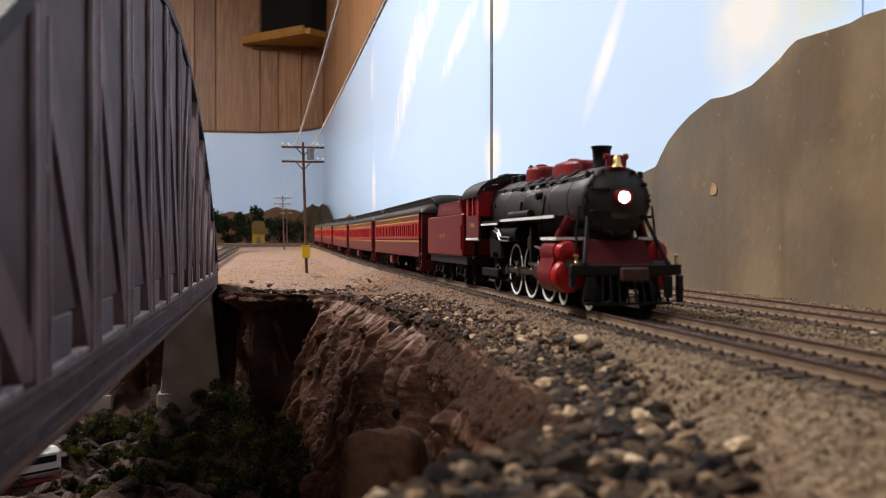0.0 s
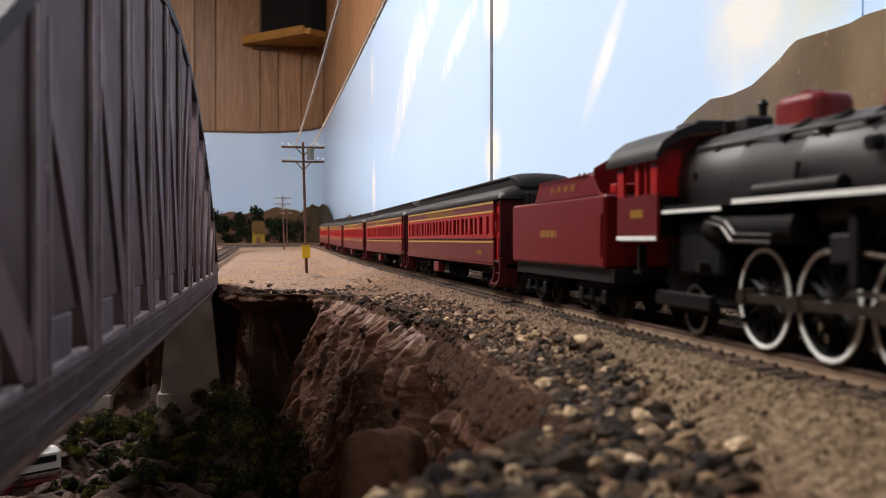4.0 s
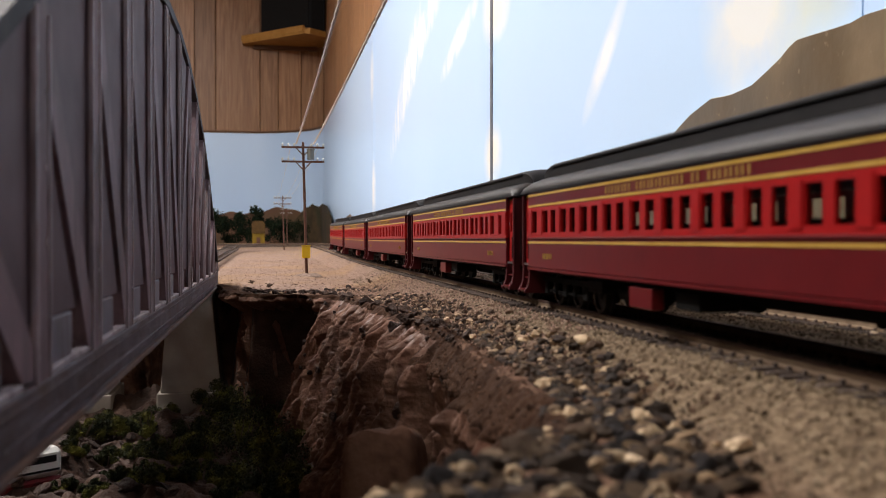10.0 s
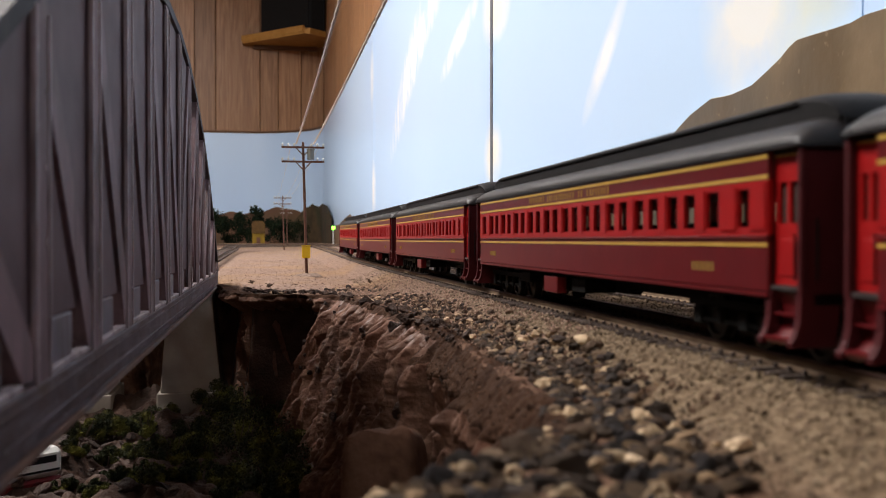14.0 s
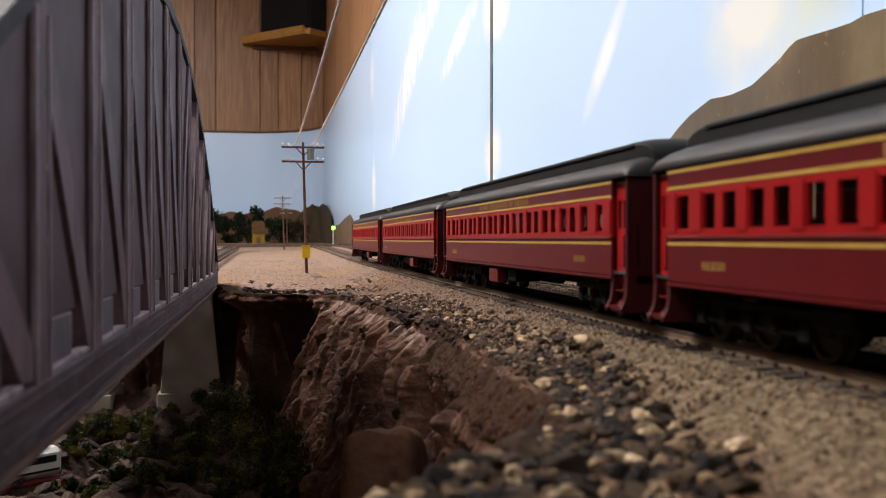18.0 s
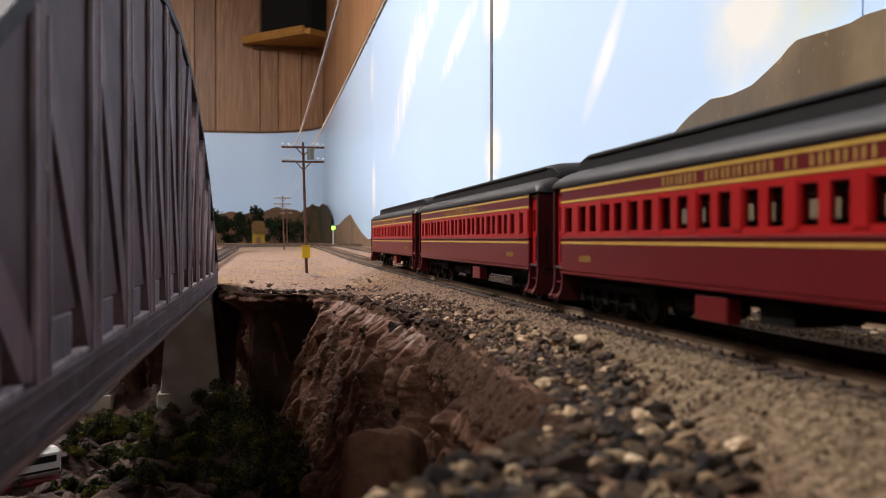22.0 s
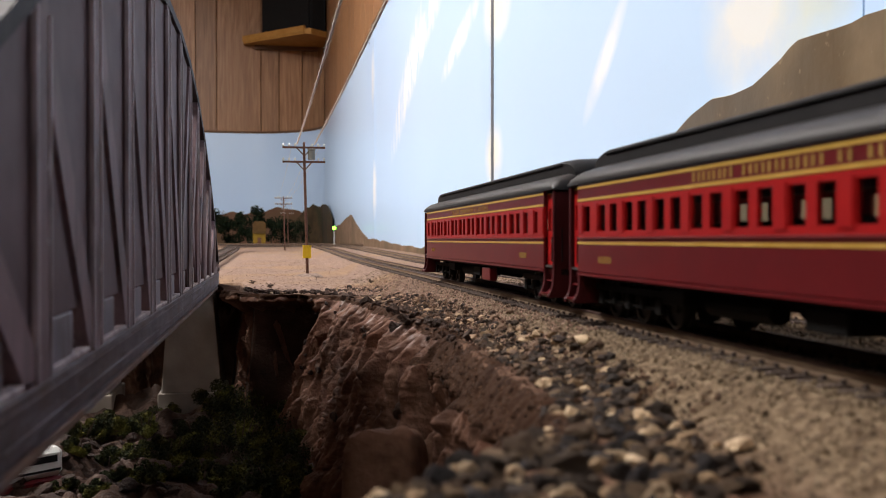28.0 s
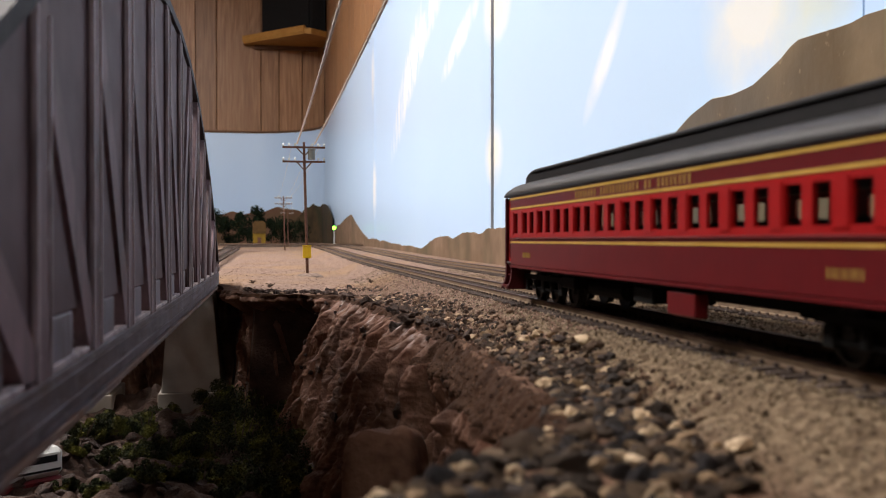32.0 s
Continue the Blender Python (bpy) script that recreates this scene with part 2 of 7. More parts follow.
def sky_mat():
    """Painted sky: pale blue, paler low down, with a few wispy slanting clouds in satin paint, and glare painted in at
    the seams.
    """
    m = mat("painted sky", (0.53, 0.72, 0.98), (0.57, 0.76, 0.99), 2.0, 0.30, bump=0.0005, bscale=5, spec=0.5)
    nt = m.node_tree
    n, l = nt.nodes, nt.links
    b = n["Principled BSDF"]
    base = b.inputs["Base Color"].links[0].from_socket
    tc = [x for x in n if x.type == "TEX_COORD"][0]
    fine = n.new("ShaderNodeTexNoise")
    fine.inputs["Scale"].default_value, fine.inputs["Detail"].default_value = 34, 6
    l.new(tc.outputs["Object"], fine.inputs["Vector"])
    brush = n.new("ShaderNodeTexNoise")
    brush.inputs["Scale"].default_value, brush.inputs["Detail"].default_value = 42, 4
    bm_ = n.new("ShaderNodeMapping")
    bm_.inputs["Rotation"].default_value = (radians(70), 0, 0)
    bm_.inputs["Scale"].default_value = (1.0, 1.0, 0.4)
    l.new(tc.outputs["Object"], bm_.inputs["Vector"])
    l.new(bm_.outputs["Vector"], brush.inputs["Vector"])
    broken = n.new("ShaderNodeMapRange")
    broken.inputs["From Min"].default_value, broken.inputs["From Max"].default_value = 0.34, 0.74
    l.new(brush.outputs["Fac"], broken.inputs["Value"])
    # y, z, lean, length, width, strength, warmth of each cloud and glare spot
    white, cream = (0.95, 0.95, 0.95), (0.95, 0.91, 0.80)
    for cy, cz, lean, ln, wd, amount, col in ((1.347, 0.309, 79, 0.24, 0.034, 0.9, white), (1.516, 0.262, 64, 0.24, 0.050, 0.9, white), (1.077, 0.248, 78, 0.14, 0.020, 0.8, white), (1.40, 0.285, 70, 0.20, 0.035, 0.9, white),
                                              # lean 0: lamp glare on the sheets' bends at the seams, painted in
                                              (0.893, 0.245, 0, 0.045, 0.070, 0.95, cream), (0.905, 0.103, 0, 0.040, 0.045, 0.9, cream), (1.972, 0.125, 0, 0.07, 0.045, 0.95, white),
                                              (2.0, 0.36, 0, 0.08, 0.05, 0.8, white), (0.593, 0.137, 50, 0.062, 0.014, 0.8, white), (0.40, 0.125, 20, 0.055, 0.06, 0.75, cream), (0.345, 0.125, 40, 0.06, 0.035, 0.5, (0.80, 0.80, 0.55))):
        mp = n.new("ShaderNodeMapping")
        mp.vector_type = "TEXTURE"
        mp.inputs["Location"].default_value = (WALL_X, cy, cz)
        mp.inputs["Rotation"].default_value = (radians(lean), 0, 0)
        mp.inputs["Scale"].default_value = (1.0, wd, ln)
        g = n.new("ShaderNodeTexGradient")
        g.gradient_type = "SPHERICAL"
        l.new(tc.outputs["Object"], mp.inputs["Vector"])
        l.new(mp.outputs["Vector"], g.inputs["Vector"])
        mul = n.new("ShaderNodeMath")
        mul.operation = "MULTIPLY"
        l.new(g.outputs["Fac"], mul.inputs[0])
        l.new(broken.outputs["Result"] if lean > 55 else fine.outputs["Fac"], mul.inputs[1])
        r = n.new("ShaderNodeMapRange")
        r.inputs["From Min"].default_value, r.inputs["From Max"].default_value = 0.03, 0.36
        r.inputs["To Max"].default_value = amount
        l.new(mul.outputs[0], r.inputs["Value"])
        mx = n.new("ShaderNodeMixRGB")
        mx.inputs[2].default_value = (*col, 1)
        l.new(r.outputs["Result"], mx.inputs[0])
        l.new(base, mx.inputs[1])
        base = mx.outputs[0]
    l.new(base, b.inputs["Base Color"])
    return m


WALL_X = 0.213
M_SKY = sky_mat()


def hill_mat():
    """Brushed grey-brown paint with drips, speckles and thin spots."""
    m = mat("painted grey-brown hill", (0.135, 0.095, 0.054), (0.270, 0.199, 0.120), 20, 0.34, spec=0.5, bump=0.0005, bscale=90, c3=(0.135, 0.118, 0.096), big=7)
    n, l = m.node_tree.nodes, m.node_tree.links
    b = n["Principled BSDF"]
    base = b.inputs["Base Color"].links[0].from_socket
    tc = [x for x in n if x.type == "TEX_COORD"][0]
    for scale, lo, hi, amount, col in (((60, 60, 5), 0.56, 0.72, 0.45, (0.085, 0.055, 0.028)), ((220, 220, 220), 0.66, 0.74, 0.6, (0.36, 0.28, 0.18)), ((35, 35, 35), 0.60, 0.72, 0.5, (0.30, 0.19, 0.085))):
        mp = n.new("ShaderNodeMapping")
        mp.inputs["Scale"].default_value = scale
        t = n.new("ShaderNodeTexNoise")
        t.inputs["Scale"].default_value, t.inputs["Detail"].default_value = 1.0, 4
        r = n.new("ShaderNodeMapRange")
        r.inputs["From Min"].default_value, r.inputs["From Max"].default_value, r.inputs["To Max"].default_value = lo, hi, amount
        mx = n.new("ShaderNodeMixRGB")
        mx.inputs[2].default_value = (*col, 1)
        l.new(tc.outputs["Object"], mp.inputs["Vector"])
        l.new(mp.outputs["Vector"], t.inputs["Vector"])
        l.new(t.outputs["Fac"], r.inputs["Value"])
        l.new(r.outputs["Result"], mx.inputs[0])
        l.new(base, mx.inputs[1])
        base = mx.outputs[0]
    l.new(base, b.inputs["Base Color"])
    return m


M_HILL = hill_mat()
M_FARHILL = mat("painted russet hills", (0.125, 0.062, 0.036), (0.17, 0.088, 0.050), 9, 0.6, c3=(0.085, 0.060, 0.032), big=4)
M_LOWHILL = mat("painted brown hills", (0.135, 0.086, 0.052), (0.225, 0.148, 0.096), 30, 0.7, c3=(0.10, 0.075, 0.042), big=11)
M_DARKHILL = mat("painted wooded hill", (0.05, 0.035, 0.02), (0.09, 0.06, 0.03), 25, 0.8, c3=(0.035, 0.04, 0.018), big=9)


def ground_mat():
    """Sand and dirt on the flat, brown plaster rock on the steep canyon sides."""
    m = bpy.data.materials.new("layout ground")
    m.use_nodes = True
    n, l = m.node_tree.nodes, m.node_tree.links
    b = n["Principled BSDF"]
    tc = n.new("ShaderNodeTexCoord")

    def nz(scale, detail=6):
        t = n.new("ShaderNodeTexNoise")
        t.inputs["Scale"].default_value, t.inputs["Detail"].default_value = scale, detail
        l.new(tc.outputs["Object"], t.inputs["Vector"])
        return t.outputs["Fac"]

    def ramp(fac, stops):
        r = n.new("ShaderNodeValToRGB")
        while len(r.color_ramp.elements) < len(stops):
            r.color_ramp.elements.new(0.5)
        for i, (p, c) in enumerate(stops):
            r.color_ramp.elements[i].position = p
        for i, (p, c) in enumerate(stops):
            r.color_ramp.elements[i].color = (*c, 1)
        l.new(fac, r.inputs["Fac"])
        return r.outputs["Color"]

    def mix(f, a, c):
        x = n.new("ShaderNodeMixRGB")
        l.new(f, x.inputs[0]), l.new(a, x.inputs[1]), l.new(c, x.inputs[2])
        return x.outputs[0]

    sand = ramp(nz(420), [(0.3, (0.105, 0.066, 0.048)), (0.5, (0.205, 0.136, 0.102)), (0.7, (0.32, 0.222, 0.172))])
    straw = ramp(nz(300), [(0.35, (0.19, 0.115, 0.066)), (0.65, (0.27, 0.175, 0.105))])
    flat = mix(ramp(nz(9, 4), [(0.5, (0, 0, 0)), (0.62, (1, 1, 1))]), sand, straw)
    bal = ramp(nz(520), [(0.3, (0.062, 0.041, 0.026)), (0.5, (0.145, 0.102, 0.063)), (0.72, (0.25, 0.185, 0.120))])
    px = n.new("ShaderNodeSeparateXYZ")
    l.new(tc.outputs["Object"], px.inputs[0])
    ex = n.new("ShaderNodeMapRange")
    ex.inputs["From Min"].default_value, ex.inputs["From Max"].default_value = 0.056, 0.070
    l.new(px.outputs["X"], ex.inputs["Value"])
    ey = n.new("ShaderNodeMapRange")
    ey.inputs["From Min"].default_value, ey.inputs["From Max"].default_value = 0.52, 0.24
    l.new(px.outputs["Y"], ey.inputs["Value"])
    exy = n.new("ShaderNodeMath")
    exy.operation = "MULTIPLY"
    l.new(ex.outputs["Result"], exy.inputs[0]), l.new(ey.outputs["Result"], exy.inputs[1])
    dirt = ramp(nz(380), [(0.3, (0.050, 0.026, 0.016)), (0.5, (0.096, 0.052, 0.033)), (0.72, (0.16, 0.094, 0.063))])
    near = n.new("ShaderNodeMapRange")
    near.inputs["From Min"].default_value, near.inputs["From Max"].default_value = 0.60, 0.54
    l.new(px.outputs["Y"], near.inputs["Value"])
    rim = n.new("ShaderNodeMapRange")
    rim.inputs["From Min"].default_value, rim.inputs["From Max"].default_value = 0.074, 0.060
    l.new(px.outputs["X"], rim.inputs["Value"])
    nr = n.new("ShaderNodeMath")
    nr.operation = "MULTIPLY"
    l.new(near.outputs["Result"], nr.inputs[0]), l.new(rim.outputs["Result"], nr.inputs[1])
    flat = mix(nr.outputs[0], flat, dirt)
    flat = mix(exy.outputs[0], flat, bal)
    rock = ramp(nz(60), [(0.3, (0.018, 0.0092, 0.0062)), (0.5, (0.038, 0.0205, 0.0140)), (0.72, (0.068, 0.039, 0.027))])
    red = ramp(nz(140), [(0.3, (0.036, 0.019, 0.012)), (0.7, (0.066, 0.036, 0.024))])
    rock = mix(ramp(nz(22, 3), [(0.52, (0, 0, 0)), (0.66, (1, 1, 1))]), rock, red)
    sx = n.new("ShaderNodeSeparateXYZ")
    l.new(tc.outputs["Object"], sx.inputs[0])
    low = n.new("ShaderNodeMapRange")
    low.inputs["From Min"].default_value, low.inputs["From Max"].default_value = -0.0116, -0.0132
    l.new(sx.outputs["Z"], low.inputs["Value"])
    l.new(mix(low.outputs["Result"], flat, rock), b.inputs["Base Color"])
    b.inputs["Specular IOR Level"].default_value = 0.10
    rg = n.new("ShaderNodeMapRange")
    rg.inputs["To Min"].default_value, rg.inputs["To Max"].default_value = 0.92, 0.64
    l.new(low.outputs["Result"], rg.inputs["Value"])
    l.new(rg.outputs["Result"], b.inputs["Roughness"])
    bp = n.new("ShaderNodeBump")
    bp.inputs["Distance"].default_value = 0.0009
    l.new(nz(700, 4), bp.inputs["Height"])
    crumple = n.new("ShaderNodeBump")
    crumple.inputs["Distance"].default_value = 0.0022
    l.new(nz(130, 5), crumple.inputs["Height"])
    l.new(low.outputs["Result"], crumple.inputs["Strength"])
    l.new(bp.outputs["Normal"], crumple.inputs["Normal"])
    l.new(crumple.outputs["Normal"], b.inputs["Normal"])
    return m


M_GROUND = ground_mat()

# ---- mesh helpers ----


def part(name, bm, material, parent=None, label="", smooth=False):
    me = bpy.data.meshes.new(name)
    if smooth:
        for f in bm.faces:
            f.smooth = True
    bm.to_mesh(me)
    bm.free()
    me.materials.append(material)
    ob = new(name, me)
    if smooth:
        me.set_sharp_from_angle(angle=radians(40))
    if parent is not None:
        ob.parent = parent
    if label:
        ob["label"] = label
    return ob


def share(name, me, parent, m):
    ob = new(name, me)
    ob.parent = parent
    ob.matrix_basis = m
    return ob


def empty(name, m=None):
    ob = new(name)
    ob.empty_display_size = 0.01
    if m is not None:
        ob.matrix_basis = m
    return ob


def box(bm, x0, x1, y0, y1, z0, z1, bevel=0.0):
    vs = [bm.verts.new((x, y, z)) for z in (z0, z1) for y in (y0, y1) for x in (x0, x1)]
    fs = [bm.faces.new([vs[i] for i in q]) for q in ((0, 2, 3, 1), (4, 5, 7, 6), (0, 1, 5, 4), (2, 6, 7, 3), (0, 4, 6, 2), (1, 3, 7, 5))]
    if bevel:
        es = {e for f in fs for e in f.edges}
        bmesh.ops.bevel(bm, geom=list(es), offset=bevel, segments=1, affect="EDGES")
    return bm


def prism(bm, outline, axis, a, b):
    """A flat outline swept along an axis from a to b. The outline gives the two other axes in order."""
    def at(p, d):
        return {"x": (d, p[0], p[1]), "y": (p[0], d, p[1]), "z": (p[0], p[1], d)}[axis]
    lo = [bm.verts.new(at(p, a)) for p in outline]
    hi = [bm.verts.new(at(p, b)) for p in outline]
    k = len(outline)
    fs = [bm.faces.new(lo), bm.faces.new(hi[::-1])]
    fs += [bm.faces.new((lo[i], hi[i], hi[(i + 1) % k], lo[(i + 1) % k])) for i in range(k)]
    bmesh.ops.recalc_face_normals(bm, faces=fs)
    return bm


def tube(bm, p0, p1, r0, r1=None, n=12, caps=True):
    """A round bar from p0 to p1."""
    p0, p1 = Vector(p0), Vector(p1)
    r1 = r0 if r1 is None else r1
    d = (p1 - p0).normalized()
    u = d.orthogonal().normalized()
    v = d.cross(u)
    rings = []
    for p, r in ((p0, r0), (p1, r1)):
        rings.append([bm.verts.new(p + (u * math.cos(t) + v * math.sin(t)) * r) for t in [2 * math.pi * i / n for i in range(n)]])
    for i in range(n):
        bm.faces.new((rings[0][i], rings[0][(i + 1) % n], rings[1][(i + 1) % n], rings[1][i]))
    if caps:
        bm.faces.new(rings[0][::-1])
        bm.faces.new(rings[1])
    return bm


def lathe(bm, profile, origin, axis, n=24):
    """A profile of (distance along axis, radius) turned round the axis through origin."""
    o = Vector(origin)
    d = {"x": Vector((1, 0, 0)), "y": Vector((0, 1, 0)), "z": Vector((0, 0, 1))}[axis]
    u = d.orthogonal().normalized()
    v = d.cross(u)
    rings = []
    for a, r in profile:
        if r < 1e-7:
            rings.append([bm.verts.new(o + d * a)])
        else:
            rings.append([bm.verts.new(o + d * a + (u * math.cos(2 * math.pi * i / n) + v * math.sin(2 * math.pi * i / n)) * r) for i in range(n)])
    fs = []
    for A, B in zip(rings, rings[1:]):
        for i in range(n):
            j = (i + 1) % n
            if len(A) == 1 and len(B) == 1:
                continue
            if len(A) == 1:
                fs.append(bm.faces.new((A[0], B[j], B[i])))
            elif len(B) == 1:
                fs.append(bm.faces.new((A[i], A[j], B[0])))
            else:
                fs.append(bm.faces.new((A[i], A[j], B[j], B[i])))
    bmesh.ops.recalc_face_normals(bm, faces=fs)
    return bm


def B():
    return bmesh.new()


def bend(bm, pts, r, n=8):
    """A pipe through points."""
    for a, b in zip(pts, pts[1:]):
        tube(bm, a, b, r, r, n)
    return bm


def from_arrays(name, verts, faces, material, parent=None, smooth=False):
    me = bpy.data.meshes.new(name)
    me.from_pydata(verts, [], faces)
    me.materials.append(material)
    if smooth:
        me.polygons.foreach_set("use_smooth", [True] * len(me.polygons))
    ob = new(name, me)
    if parent is not None:
        ob.parent = parent
    return ob


def fractal(x, y, scale, octaves=4, seed=0):
    """Smooth value noise on arrays, about -1 to 1."""
    out, amp, total = np.zeros_like(x, dtype=float), 1.0, 0.0
    for o in range(octaves):
        u, v = x * scale + 13.7 * seed + 5.1 * o, y * scale + 7.3 * seed + 9.7 * o
        iu, iv = np.floor(u).astype(np.int64), np.floor(v).astype(np.int64)
        fu, fv = u - iu, v - iv
        fu, fv = fu * fu * (3 - 2 * fu), fv * fv * (3 - 2 * fv)

        def h(a, b):
            k = (a * 374761393 + b * 668265263 + (seed * 31 + o) * 144269) & 0x7FFFFFFF
            k = ((k ^ (k >> 13)) * 1274126177) & 0x7FFFFFFF
            return ((k ^ (k >> 16)) & 0xFFFF) / 32767.5 - 1
        val = (h(iu, iv) * (1 - fu) + h(iu + 1, iv) * fu) * (1 - fv) + (h(iu, iv + 1) * (1 - fu) + h(iu + 1, iv + 1) * fu) * fv
        out += amp * val
        total += amp
        amp *= 0.5
        scale *= 2.03
    return out / total * 1.6

# ---- the plan, in metres: y runs along the tracks, x to the sky wall, z = 0 at the near rail heads ----
MAIN_X, SIDE_X, FAR_Y = 0.1002, 0.160, 4.055
GAUGE = 0.0087
RIM = [(-0.9, 0.735), (-0.10, 0.73), (-0.022, 0.715), (-0.014, 0.62), (-0.008, 0.572), (0.03, 0.557), (0.044, 0.528), (0.054, 0.418), (0.057, 0.304), (0.052, 0.213),
       (0.0510, 0.189), (0.0475, 0.157), (0.036, 0.136), (0.011, 0.113), (-0.03, 0.095), (-0.9, 0.09)]
FLOOR_Z = -0.088


def rail_z(y):
    """The line climbs gently beyond the canyon."""
    d = np.asarray(y, dtype=float) - 1.0
    raw = 0.0062 * (d + np.sqrt(d * d + 0.04)) - 0.0001
    return 0.0115 * np.tanh(raw / 0.0115)


def inside(x, y):
    """Distance inside the canyon rim (negative outside)."""
    best = np.full(np.shape(x), 9.0)
    odd = np.zeros(np.shape(x), dtype=bool)
    for (ax, ay), (bx, by) in zip(RIM, RIM[1:] + RIM[:1]):
        ex, ey = bx - ax, by - ay
        t = np.clip(((x - ax) * ex + (y - ay) * ey) / (ex * ex + ey * ey), 0, 1)
        best = np.minimum(best, np.hypot(x - ax - t * ex, y - ay - t * ey))
        cross = ((ay > y) != (by > y)) & (x < (bx - ax) * (y - ay) / (by - ay + 1e-12) + ax)
        odd ^= cross
    return np.where(odd, best, -best)


def ground_z(x, y):
    x, y = np.asarray(x, dtype=float), np.asarray(y, dtype=float)
    bed = np.clip((x - 0.062) / 0.022, 0, 1)
    bed = bed * bed * (3 - 2 * bed)
    flat = rail_z(y) - 0.0105 * (1 - bed) - 0.0034 * bed
    flat = flat + 0.00036 * bed * np.clip((0.34 - y) / 0.14, 0, 1)
    flat = flat + 0.0008 * fractal(x, y, 38, 4, 3) * (1 - 0.75 * bed) + 0.0003 * fractal(x, y, 260, 2, 4) * (inside(x, y) < 0)
    d = inside(x, y)
    s = np.clip((d + 0.0005) / 0.010, 0, 1)
    s = 1 - (1 - s) ** 1.6
    floor = FLOOR_Z + 0.011 * fractal(x, y, 22, 4, 12) + 0.006 * (1 - np.abs(fractal(x, y, 75, 3, 13))) - 0.004
    return flat * (1 - s) + floor * s + 0.0030 * fractal(x, y, 90, 2, 15) * np.clip(s * 4, 0, 1)


def make_ground():
    def steps(*runs):
        return np.concatenate([np.arange(a, b - 1e-9, d) for a, b, d in runs] + [[runs[-1][1]]])
    xs = steps((-0.95, -0.2, 0.025), (-0.2, -0.1, 0.0025), (-0.1, 0.07, 0.00115), (0.07, 0.085, 0.0017), (0.085, 0.2125, 0.005))
    ys = steps((-1.75, 0.05, 0.03), (0.05, 0.64, 0.00115), (0.64, 0.76, 0.0025), (0.76, 1.0, 0.006), (1.0, 4.04, 0.02))
    gx, gy = np.meshgrid(xs, ys)
    gz = ground_z(gx, gy)
    nx, ny = len(xs), len(ys)
    verts = np.stack([gx.ravel(), gy.ravel(), gz.ravel()], 1)
    i = (np.arange(ny - 1)[:, None] * nx + np.arange(nx - 1)[None, :]).ravel()
    faces = np.stack([i, i + 1, i + nx + 1, i + nx], 1)
    me = bpy.data.meshes.new("ground")
    me.vertices.add(len(verts))
    me.vertices.foreach_set("co", verts.ravel())
    me.loops.add(faces.size)
    me.loops.foreach_set("vertex_index", faces.ravel().astype(np.int32))
    me.polygons.add(len(faces))
    me.polygons.foreach_set("loop_start", np.arange(0, faces.size, 4, dtype=np.int32))
    me.polygons.foreach_set("use_smooth", np.ones(len(faces), dtype=bool))
    me.update(calc_edges=True)
    me.materials.append(M_GROUND)
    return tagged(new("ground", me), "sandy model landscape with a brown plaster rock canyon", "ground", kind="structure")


make_ground()


def zg(x, y):
    return float(ground_z(np.array([x]), np.array([y]))[0])


# ---- the plaster cliff of the canyon: a crumpled sheet hung from the rim ----


def rock_mat(name, tones, gloss, bump):
    """Painted plaster: broad stains, finer mottling, a dusting of soil, patches of sheen."""
    m = mat(name, tones[0], tones[1], 85, 0.7, bump=bump, bscale=420, spec=0.22, c3=tones[2], big=26)
    m = streaked(m, [((160, 160, 40), 0.56, 0.70, 0.6, tones[3]), ((900, 900, 900), 0.60, 0.72, 0.5, tones[4]), ((45, 45, 45), 0.58, 0.70, 0.5, tones[0])])
    n, l = m.node_tree.nodes, m.node_tree.links
    b = n["Principled BSDF"]
    tc = [x for x in n if x.type == "TEX_COORD"][0]
    t = n.new("ShaderNodeTexNoise")
    t.inputs["Scale"].default_value, t.inputs["Detail"].default_value = 190, 3
    l.new(tc.outputs["Object"], t.inputs["Vector"])
    r = n.new("ShaderNodeMapRange")
    r.inputs["From Min"].default_value, r.inputs["From Max"].default_value = 0.48, 0.66
    r.inputs["To Min"].default_value, r.inputs["To Max"].default_value = 0.8, gloss
    l.new(t.outputs["Fac"], r.inputs["Value"])
    l.new(r.outputs["Result"], b.inputs["Roughness"])
    return m


M_CLIFF = rock_mat("brown plaster rock", [(0.062, 0.028, 0.0165), (0.165, 0.082, 0.052), (0.112, 0.046, 0.025), (0.185, 0.104, 0.070), (0.022, 0.0110, 0.0075)], 0.40, 0.0012)
M_SOIL = rock_mat("packed brown soil", [(0.027, 0.0118, 0.0060), (0.046, 0.0215, 0.0108), (0.037, 0.0165, 0.0084), (0.018, 0.0082, 0.0045), (0.066, 0.034, 0.0180)], 0.85, 0.0009)
M_SOIL.node_tree.nodes["Principled BSDF"].inputs["Specular IOR Level"].default_value = 0.06
CLIFF = [(-0.20, 0.712), (-0.10, 0.708), (-0.030, 0.705), (-0.020, 0.66), (-0.016, 0.61), (-0.008, 0.578), (0.006, 0.564), (0.028, 0.556), (0.041, 0.532), (0.048, 0.48), (0.053, 0.41), (0.0565, 0.34), (0.0575, 0.29), (0.0550, 0.235),
         (0.0515, 0.190), (0.0480, 0.158), (0.036, 0.136), (0.011, 0.113), (-0.03, 0.095)]


